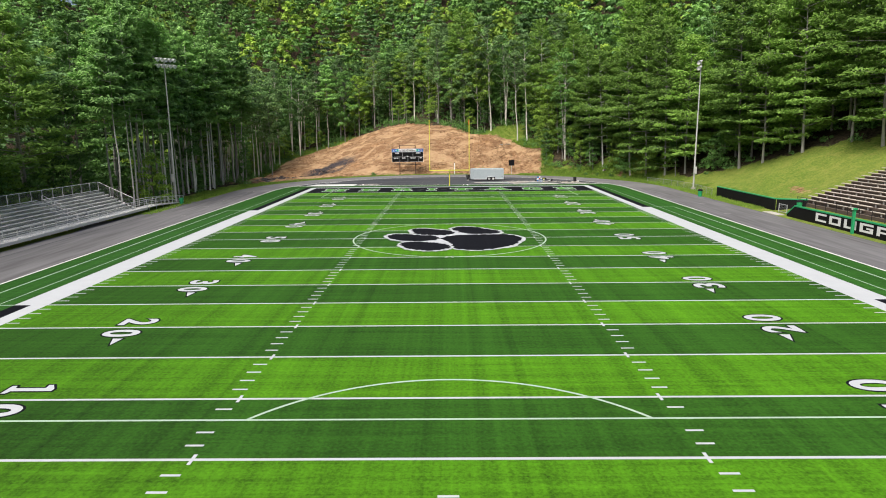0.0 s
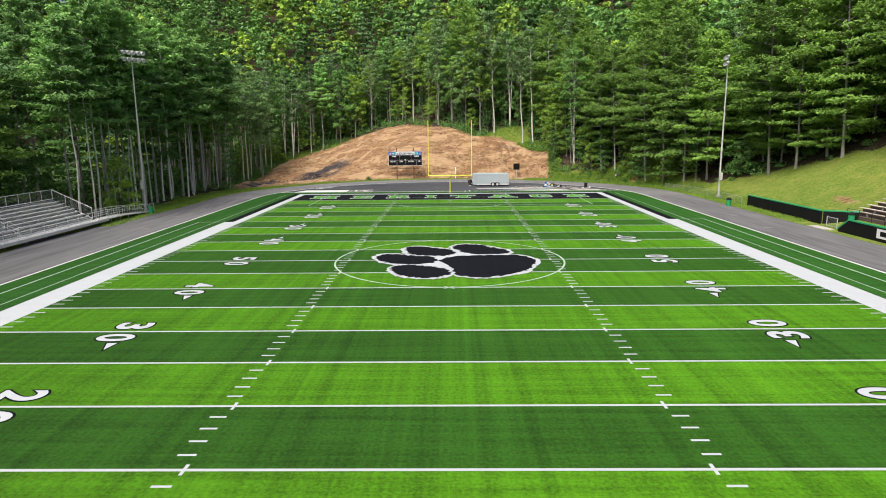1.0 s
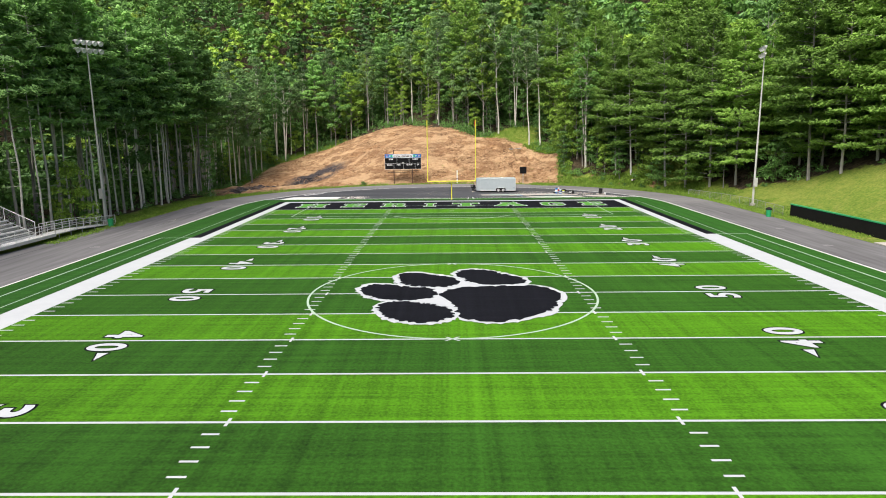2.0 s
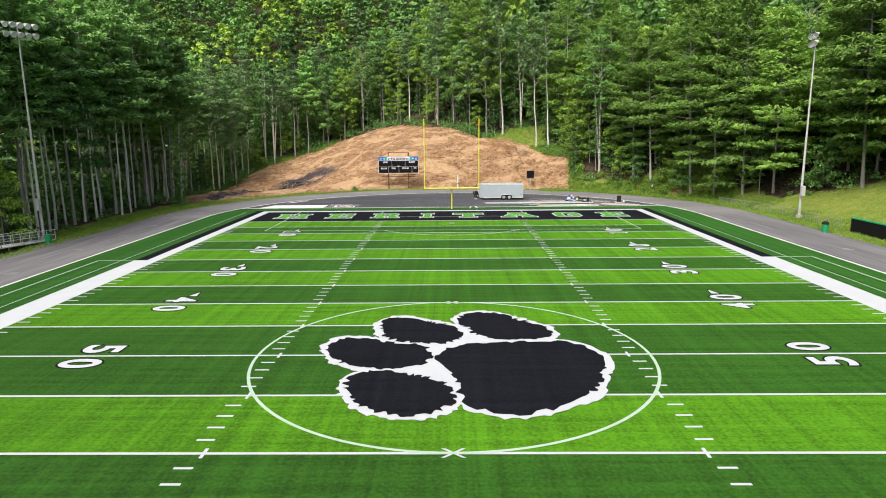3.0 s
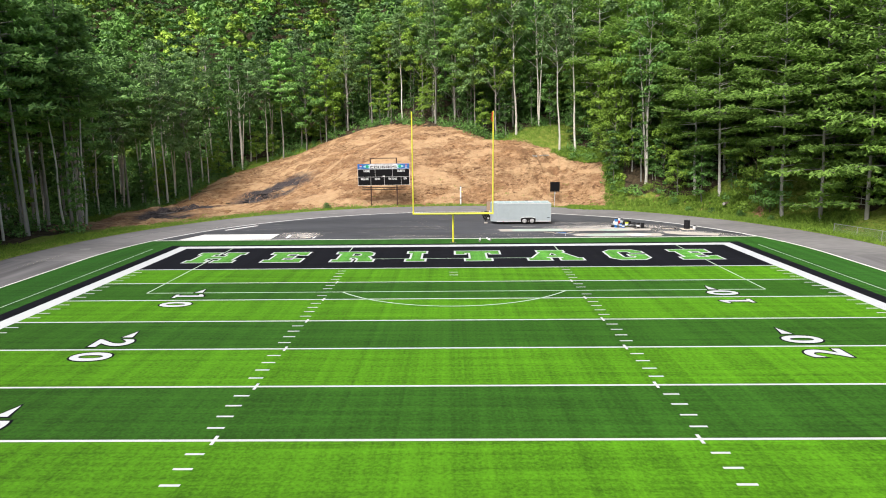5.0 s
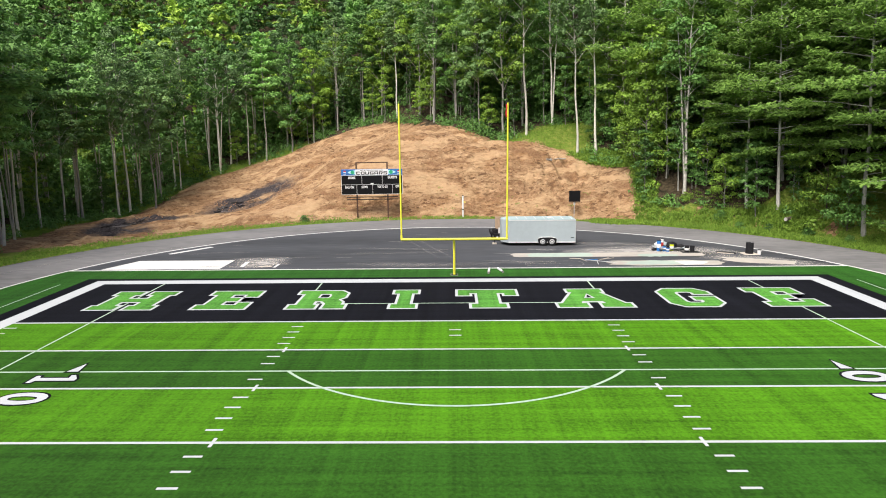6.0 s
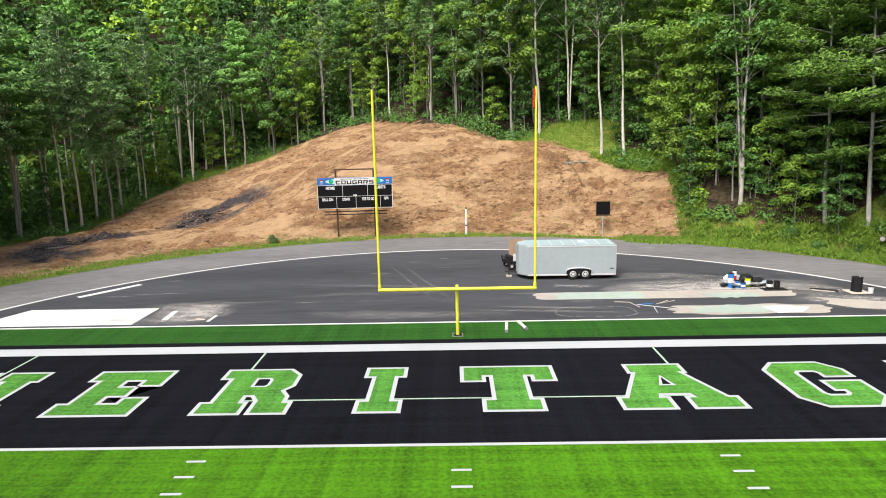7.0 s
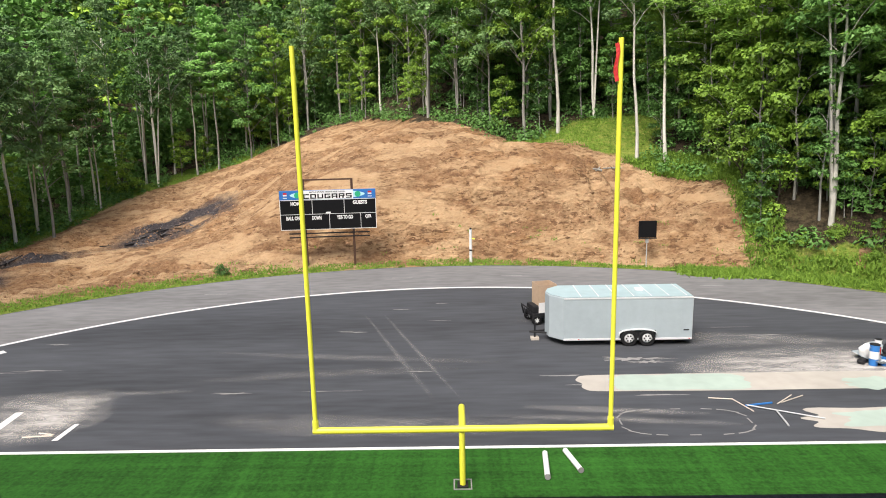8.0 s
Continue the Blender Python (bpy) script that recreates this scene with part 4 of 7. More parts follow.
protos = {"pine_l": [pine(100 + i, 24 + 1.4 * i, 0.40 + 0.05 * (i % 3), 4.7, M_PINE_B, 1.1, 0.62) for i in range(4)],
          "pine_r": [pine(200 + i, 25 + 1.2 * i, 0.06 + 0.08 * (i % 3), 5.8, M_PINE, 1.0, 0.56, 1.0) for i in range(4)],
          "pine_n": [pine(230 + i, 24 + 1.5 * i, 0.22 + 0.12 * i, 5.0, M_PINE, 1.75, 0.40, 1.0, M_BARK_S) for i in range(3)],
          "pine_s": [pine(250 + i, 21 + 1.3 * i, 0.56, 2.8, M_PINE_B, 1.1, 0.60, 1.0, M_BARK_S, 0.0050) for i in range(4)],
          "leaf": [broadleaf(300 + i, 18 + 1.6 * i, 0.26 + 0.06 * (i % 3), 4.3, (M_LEAF, M_LEAF_Y, M_LEAF_G)[i % 3], 1 + (i % 2), 60, None, 0.29, 0.0064, 1.45) for i in range(6)],
          "pale": [broadleaf(350 + i, 20 + 1.6 * i, 0.48 + 0.04 * (i % 2), 3.3, (M_LEAF, M_LEAF_G)[i % 2], 1 + i % 3, 46, M_BARK_P, 0.28, 0.0064, 1.4) for i in range(4)],
          "slim": [broadleaf(380 + i, 8 + 1.8 * i, 0.22, 1.7, (M_LEAF_Y, M_LEAF)[i % 2], 1, 30, M_BARK, 0.24, 0.0058, 1.3) for i in range(4)],
          "shrub": [broadleaf(450 + i, 1.3 + 0.3 * i, 0.02, 0.9, (M_LEAF_Y, M_LEAF)[i % 2], 2, 14, M_BARK_D, 0.14) for i in range(2)],
          "low": [broadleaf(400 + i, 4.6 + i, 0.05, 2.2, (M_LEAF_Y, M_LEAF)[i % 2], 2, 26, M_BARK_D, 0.22) for i in range(3)]}
KINDS = {"pine_l": ("pine_tree", "tall white pine with bare grey stem and bluish green crown", "the dark pine stand"),
         "pine_n": ("pine_tree", "tall white pine with fine-needled level boughs beside the bare bank", "pines along the wooded bank"),
         "pine_s": ("pine_tree", "slim pine with a long bare pale stem and narrow crown", "the dark pine stand"),
         "pine_r": ("pine_tree", "tall white pine with level layered green boughs", "pines along the wooded bank"),
         "leaf": ("broadleaf_tree", "slender pale-stemmed broad-leaved tree in full leaf at the wood's edge", "broad-leaved trees at the wood's edge"),
         "pale": ("pale_tree", "tall pale-barked tree with high thin crown at the wood's edge", "pale-barked trees at the wood's edge"),
         "shrub": ("shrub", "small leafy green shrub growing in the grass verge", "shrubs in the grass verge"),
         "slim": ("young_tree", "slim young broad-leaved tree reaching up between the taller stems", "young trees at the wood's edge"),
         "low": ("young_tree", "low leafy young tree under the taller woods", "young trees at the wood's edge")}


def plant(kind, x, y, rng, scale=1.0, which=None):
    tr, cr = protos[kind][rng.randint(len(protos[kind])) if which is None else which]
    name, label, group = KINDS[kind]
    e = thing(name, label, "tree", (x, y, float(ground_z(x, y)) - 0.05), 0, group)
    s = scale * rng.uniform(0.86, 1.12)
    e.matrix_world = pose(x, y, float(ground_z(x, y)) - 0.05, rng.uniform(-1.1, 1.1), rng.uniform(-1.1, 1.1), rng.uniform(0, 360)) @ Matrix.Diagonal((s, s, s * rng.uniform(0.92, 1.08), 1))
    if y < 112:  # stems at the edge lean a little out of the wood
        e.matrix_world = Matrix.Translation((x, y, 0)) @ pose(0, 0, 0, 0, (-rng.uniform(0.8, 3.4) if x > 0 else rng.uniform(-0.6, 1.6)), 0) @ Matrix.Translation((-x, -y, 0)) @ e.matrix_world
    link("trunk", tr, None, e)
    link("crown", cr, None, e)
    return e


rng = np.random.RandomState(5)
spots = []
HERO = [("pine_l", -46.8, 27.0), ("pine_l", -44.4, 44.6), ("pine_l", -44.2, 62.5), ("pine_l", -45.6, 38.5), ("pine_l", -44.2, 53.5), ("pine_l", -43.8, 69.5), ("pine_l", -46.5, 75.5),
        ("pale", -54.3, 141.2), ("pale", -60.3, 131), ("pale", -43.2, 151.0), ("leaf", -35.8, 149.5), ("leaf", -24, 146), ("pale", -57.6, 136.5), ("leaf", -49.5, 116), ("pale", -53.5, 119.0), ("pale", -51.5, 84.5), ("pale", -54.0, 93.0),
        ("pale", 19.7, 98.6), ("pale", 17.4, 99.6), ("pale", 11.4, 106.8), ("pine_n", 31.6, 83.4), ("pine_n", 28.8, 91.0), ("pine_r", 38.6, 64.6), ("pine_n", 36.6, 68.6), ("pine_r", 41.2, 61.2),
        ("pine_n", 33.0, 76.5), ("leaf", 0.5, 119), ("leaf", -6, 129), ("leaf", -14, 139), ("pine_n", 30.8, 78.6), ("pale", 26.3, 84.0), ("pine_r", 43.5, 57.5), ("pine_r", 48.8, 47.0), ("pine_r", 53.9, 37.4), ("pine_r", 59, 27),
        ("slim", 23.4, 88.4), ("slim", 24.6, 90.6), ("slim", 23.2, 93.4), ("slim", 25.4, 87.0), ("slim", 22.6, 96.6), ("low", 22.8, 90.2), ("low", 24.6, 95.0), ("low", 22.9, 98.5), ("low", 25.2, 89.0), ("low", 24.2, 87.4), ("low", 30.5, 80.5), ("low", 36.0, 70.0), ("shrub", -17.6, 86.0), ("shrub", 27.4, 80.8), ("shrub", 29.6, 77.2), ("shrub", 24.4, 83.9), ("shrub", 22.3, 85.6), ("shrub", 31.6, 75.2), ("shrub", 33.8, 72.2), ("shrub", 26.0, 83.2), ("shrub", 28.4, 79.4), ("shrub", 35.6, 68.6), 
        ("pine_n", 25.6, 92.6), ("pine_n", 29.4, 86.6), ("pine_n", 23.4, 99.4), ("pine_n", 34.6, 79.0), ("pine_r", 31.0, 90.0), ("low", 35.5, 72.5), ("low", 40.4, 65.5), ("low", 31.2, 82.6), ("low", -58, 126), ("low", -56, 118), ("low", -50.2, 6), ("low", -51.5, 11), ("low", -50.0, 16), ("low", -51.2, 21), ("low", -53.0, 14), ("pine_r", -52.5, 18), ("pine_r", -54, 9)]
for k, x, y in HERO:
    spots.append((x, y))
    plant(k, x, y, rng, {"shrub": 0.5, "slim": 1.2}.get(k, 1.0), 2 if k == "slim" else None)
for k in range(24):
    x, y = -43.0 - 2.4 * rng.rand(), 24.5 + 2.05 * k + rng.uniform(-0.6, 0.6)
    if min((x - p[0]) ** 2 + (y - p[1]) ** 2 for p in spots) > 1.2:
        plant("pine_s", x, y, rng)


def open_near(x, y, d):
    """Whether open ground lies within d of each point."""
    a = np.arange(0, 6.28, 0.524)
    return ~is_wood(x[:, None] + d * np.cos(a), y[:, None] + d * np.sin(a)).all(1)


count = 0
far = []
cells = {}
cx, cy = rng.uniform(-230, 190, 30000), rng.uniform(-30, 330, 30000)
keep = is_wood(cx, cy) & ~((cy < 40) & (np.abs(cx) > 130))
cx, cy = cx[keep], cy[keep]
c_edge, c_front = open_near(cx, cy, 10), open_near(cx, cy, 5)
for x, y, edge, front in zip(cx, cy, c_edge, c_front):
    gap = 3.6 if edge else 5.6
    key = (int(x // 6), int(y // 6))
    near = [p for i in (-1, 0, 1) for j in (-1, 0, 1) for p in cells.get((key[0] + i, key[1] + j), ())]
    if any((x - p[0]) ** 2 + (y - p[1]) ** 2 < gap * gap for p in near + spots[: len(HERO)]):
        continue
    cells.setdefault(key, []).append((x, y))
    if edge and count < 160:
        count += 1
        if x < -38 and y < 84:
            kind = "pine_l" if rng.rand() < 0.86 else "leaf"
        elif x > 20 and y < 100:
            kind = "pine_r" if rng.rand() < 0.8 else "leaf"
        else:
            kind = ("leaf" if rng.rand() < 0.72 else "pale") if rng.rand() < 0.8 else ("pine_l" if x < 0 else "pine_r")
        if front and rng.rand() < 0.16:
            kind = "low"
        if x < -34 and y > 95 and kind == "leaf":
            kind = "pale"
        plant(kind, x, y, rng)
    else:
        if abs(x) < 0.80 * (y + 66) and y < 300:
            far.append((x, y))
# leafy saplings between the stems on the side bank
for k in range(46):
    a, r = radians(rng.uniform(14, 56)), TR_OUT + rng.uniform(4.2, 11.0)
    x, y = r * math.cos(a), TR_C + r * math.sin(a)
    if is_wood(x, y) and in_dirt(x, y) < -1.5:
        plant("slim", x, y, rng, rng.uniform(0.35, 0.95), rng.choice((0, 2, 2, 1)))
# young trees filling the wood's edge
cx, cy = rng.uniform(-62, 46, 4000), rng.uniform(58, 150, 4000)
keep = is_wood(cx, cy)
cx, cy = cx[keep], cy[keep]
keep = open_near(cx, cy, 6.5) & (in_dirt(cx, cy) < -1.2) & ((cx > -18) | (rng.rand(len(cx)) < 0.06))
young = []
for x, y in zip(cx[keep], cy[keep]):
    if len(young) < 64 and all((x - p[0]) ** 2 + (y - p[1]) ** 2 > 12 for p in young):
        young.append((x, y))
        plant("slim", x, y, rng, 0.85)
# woods further up the hills: one body of foliage, each crown a heap of leafy cushions
fv, ft, fm = [], [], []
far = np.array(far)
for (x, y), z, inner in zip(far, ground_z(far[:, 0], far[:, 1]), ~open_near(far[:, 0], far[:, 1], 22)):
    conifer = rng.rand() < (0.30 if y > 90 else 0.55)
    h, r = (rng.uniform(19, 28), rng.uniform(2.8, 4.0)) if conifer else (rng.uniform(15, 24), rng.uniform(3.4, 5.2))
    base = (0.40 if inner else 0.15) * h
    budget = int(rng.uniform(350, 450) * (0.85 if inner else 1.5))
    s = 1.0 if inner else 0.72
    if conifer:
        tiers = int((h - base) / (1.9 if inner else 1.5))
        f = np.repeat(np.arange(tiers) / tiers, 6)
        L = r * (1 - f) ** 0.7 * rng.uniform(0.6, 1.2, len(f)) + 0.3
        az = rng.uniform(0, 6.28, len(f))
        k = rng.choice(len(f), budget, p=L / L.sum())
        u, w = rng.uniform(0.25, 1.05, budget), rng.normal(0, 0.24, budget)
        c = np.stack([x + L[k] * u * np.cos(az[k] + w), y + L[k] * u * np.sin(az[k] + w), z + base + (h - base) * f[k] + rng.normal(0, 0.12, budget) + 0.1 * L[k] * u], -1)
        nrm = np.stack([0.5 * np.cos(az[k]), 0.5 * np.sin(az[k]), np.ones(budget)], -1)
        fv.append(leaf_tris(c, nrm, 1.15 * s, 0.68 * s, rng, 0.34))
        mi, n = 2, budget
    else:
        q = rng.randint(11, 17)
        g, parts = rng.uniform(0, 6.28), []
        for i in range(q):
            f = ((i + rng.rand()) / q) ** 0.8
            wide = r * math.sin(math.pi * min(0.95, 0.2 + 0.75 * f)) ** 0.65 * rng.uniform(0.45, 0.95)
            cc = np.array([x + wide * math.cos(g + 2.4 * i), y + wide * math.sin(g + 2.4 * i), z + base + (h - base) * f * 0.95])
            parts.append(clump_leaves(rng, cc, rng.uniform(1.2, 2.1), budget // q, 1.12 * s, 0.7, -0.2))
        fv.append(np.concatenate(parts))
        n = len(fv[-1]) // 3
        mi = 1 if rng.rand() < 0.34 else 0
    ft.append(np.full(3 * n, np.clip(rng.normal(0.5, 0.3), 0, 1)))
    fm.append(np.full(n, mi))
woods_me = tri_mesh("far_woods", np.concatenate(fv), M_FAR)
woods_me.materials.append(M_FAR_Y)
woods_me.materials.append(M_FAR_B)
woods_me.polygons.foreach_set("material_index", np.concatenate(fm).astype(np.int32))
woods_me.attributes.new("tint", "FLOAT", "POINT").data.foreach_set("value", np.concatenate(ft).astype(np.float32))
woods = tagged(link("far_woods", woods_me), "dense mixed green woods covering the hillside", "woods", kind="stuff")

# undergrowth along the wood's edge
uv = []
cx, cy = rng.uniform(-75, 75, 13000), rng.uniform(-5, 185, 13000)
keep = is_wood(cx, cy)
cx, cy = cx[keep], cy[keep]
pines = (cx < -38) & (cy < 84)
keep = np.where(pines, open_near(cx, cy, 7) & (rng.rand(len(cx)) > np.where(cy < 24, 0.2, 0.72)), np.where(cy > 84, open_near(cx, cy, 15) & (rng.rand(len(cx)) > np.where(cx < 5, 0.38, 0.2)), open_near(cx, cy, 9) & (rng.rand(len(cx)) > 0.45)))
cx, cy = cx[keep], cy[keep]
for x, y, z in zip(cx, cy, ground_z(cx, cy)):
    r = rng.uniform(0.45, 1.4) if rng.rand() < 0.72 else rng.uniform(1.4, 2.8)
    n = int(75 * r)
    u = rng.normal(0, 1, (n, 3))
    u /= np.linalg.norm(u, axis=1, keepdims=True)
    u[:, 2] = np.abs(u[:, 2])
    c = np.array([x, y, z]) + u * [r, r, r * 0.9] * rng.uniform(0.3, 1, (n, 1))
    uv.append(leaf_tris(c, u + [0, 0, 0.4], 0.27, 0.22, rng, 0.5))
# shaded leafy understorey deeper in
cx, cy = rng.uniform(-95, 85, 16000), rng.uniform(0, 200, 16000)
keep = is_wood(cx, cy)
cx, cy = cx[keep], cy[keep]
keep = ~open_near(cx, cy, 6) & open_near(cx, cy, 32)
cx, cy = cx[keep][:3600], cy[keep][:3600]
for x, y, z in zip(cx, cy, ground_z(cx, cy)):
    tall = 3.5 if x < -38 and y < 84 else 9.0
    uv.append(clump_leaves(rng, np.array([x, y, z + rng.uniform(0.2, tall)]), rng.uniform(1.1, 2.2), 42, 0.62, 0.7, -0.8))
tagged(link("undergrowth", tri_mesh("undergrowth", np.concatenate(uv), M_LEAF)), "low leafy green undergrowth at the foot of the woods", "undergrowth", kind="stuff")

# rough grass on the verges
gv = []
cx, cy = rng.uniform(-60, 46, 120000), rng.uniform(20, 148, 120000)
ca = outside(cx, cy)
edge_d = in_dirt(cx, cy)
keep = (((cx - 13.5) / 9) ** 2 + ((cy - 105) / 4.2) ** 2 < 1) | ((cx < -34) & (cy > 88) & (edge_d < -0.2) & (edge_d > -4.5)) | ((ca > 0.15) & (ca < 4.2 + 1.2 * np.sin(cx * 0.9 + cy * 0.7)))
keep &= (edge_d < 0.6) | (rng.rand(len(cx)) > 0.93)
cx, cy = cx[keep][:15000], cy[keep][:15000]
for x, y, z in zip(cx, cy, ground_z(cx, cy)):
    n = 9
    c = np.array([x, y, z + 0.08]) + rng.normal(0, 1, (n, 3)) * [0.22, 0.22, 0.03]
    gv.append(leaf_tris(c, np.tile([0, -1.0, 0.4], (n, 1)), 0.17 * (1.9 if rng.rand() < 0.08 else 1), 0.07, rng, 0.6, np.tile([0, 0, 1.0], (n, 1))))
cx, cy = rng.uniform(16, 44, 40000), rng.uniform(56, 100, 40000)
ca = outside(cx, cy)
keep = (((ca > 0.6) & (ca < 3.2 + 1.5 * np.sin(0.5 * cx + 0.8 * cy))) | ((cx < 23.5) & (cy > 82) & (in_dirt(cx, cy) > -3.0))) & (in_dirt(cx, cy) < -0.2)
cx, cy = cx[keep][:8000], cy[keep][:8000]
for x, y, z in zip(cx, cy, ground_z(cx, cy)):
    n = 8
    c = np.array([x, y, z + 0.16]) + rng.normal(0, 1, (n, 3)) * [0.25, 0.25, 0.06]
    gv.append(leaf_tris(c, np.tile([0, -1.0, 0.4], (n, 1)), 0.42, 0.10, rng, 0.6, np.tile([0, 0, 1.0], (n, 1))))
tagged(link("grass", tri_mesh("grass", np.concatenate(gv), M_GRASS)), "rough green grass along the edge of the asphalt", "grass", kind="stuff")

# ---------------------------------------------------------------- goal post
def goal_post():
    g = thing("goal_post", "bright yellow gooseneck football goal post standing on the turf", "goal post", (0, 54.5, 0))
    for b in ((-0.27, 2.36, 0.27, 2.40), (-0.27, 2.88, 0.27, 2.92), (-0.27, 2.40, -0.23, 2.88), (0.23, 2.40, 0.27, 2.88)):
        part("base_edge", box(bmesh.new(), b[0], b[1], -0.01, b[2], b[3], 0.015), M_DUST, g)
    part("base_plate", box(bmesh.new(), -0.16, 2.46, -0.01, 0.16, 2.78, 0.03, 0.01), M_DARK, g)
    neck = [(0, 2.62, 0.03), (0, 2.62, 1.6)] + [(0, 2.62 - 0.85 * (1 - math.cos(a)), 1.6 + 1.15 * math.sin(a)) for a in np.linspace(0.25, 1.45, 7)] + [(0, 0.9, 2.86), (0, 0.02, 3.02)]
    part("gooseneck", tube(bmesh.new(), neck, 0.088, 14), M_YELLOW, g, smooth=True)
    part("crossbar", tube(bmesh.new(), [(-3.62, 0, 3.06), (3.62, 0, 3.06)], 0.082, 14), M_YELLOW, g, smooth=True)
    for s in (-1, 1):
        part("upright", tube(bmesh.new(), [(s * 3.556, 0, 3.0), (s * 3.556, 0, 12.02)], 0.056, 12), M_YELLOW, g, smooth=True)
        part("collar", tube(bmesh.new(), [(s * 3.556, 0, 3.1), (s * 3.556, 0, 3.32)], 0.075, 12), M_YELLOW, g)
    bm = bmesh.new()
    vs = []
    for i in range(9):
        z, w = 11.92 - 0.10 * i, 0.025 * math.sin(i * 0.9)
        vs.append((bm.verts.new((3.556 - 0.06 + w, -0.07, z)), bm.verts.new((3.556 - 0.14 + w, -0.05 + 0.02 * math.cos(i), z - 0.02))))
    for a, b in zip(vs, vs[1:]):
        bm.faces.new((a[0], a[1], b[1], b[0]))
    part("wind_ribbon", bm, M_RED, g, "red cloth wind ribbon")


goal_post()


# ---------------------------------------------------------------- scoreboard
def words(body, w, h, x, z, parent, material, y=-0.016, offset=0.02, name="lettering"):
    me = text_mesh(body, w, h, offset)
    me.materials.append(material)
    ob = link(name, me, None, parent)
    ob.matrix_local = pose(x, y, z, 90, 0, 0)
    return ob


BLOCK = {"C": ((0, 0, .24, 1), (.24, .76, 1, 1), (.24, 0, 1, .24)),
         "O": ((0, 0, .24, 1), (.76, 0, 1, 1), (.24, .76, .76, 1), (.24, 0, .76, .24)),
         "U": ((0, 0, .24, 1), (.76, 0, 1, 1), (.24, 0, .76, .24)),
         "G": ((0, 0, .24, 1), (.24, .76, 1, 1), (.24, 0, 1, .24), (.76, .24, 1, .56), (.5, .38, .76, .56)),
         "A": ((0, 0, .24, 1), (.76, 0, 1, 1), (.24, .76, .76, 1), (.24, .3, .76, .5)),
         "R": ((0, 0, .24, 1), (.24, .78, 1, 1), (.76, .40, 1, .78), (.24, .38, .76, .58), (.60, 0, .86, .38)),
         "S": ((0, .78, 1, 1), (0, .42, .24, .78), (.24, .42, 1, .60), (.76, .22, 1, .42), (0, 0, 1, .22))}


def block_letter(ch, w, h):
    """A square-cut painted capital, centred, in the xy plane."""
    bm = bmesh.new()
    for x0, y0, x1, y1 in BLOCK[ch]:
        bm.faces.new([bm.verts.new(((x - 0.5) * w, (y - 0.5) * h, 0)) for x, y in rect(x0, y0, x1, y1)])
    me = bpy.data.meshes.new("letter")
    bm.to_mesh(me)
    bm.free()
    return me


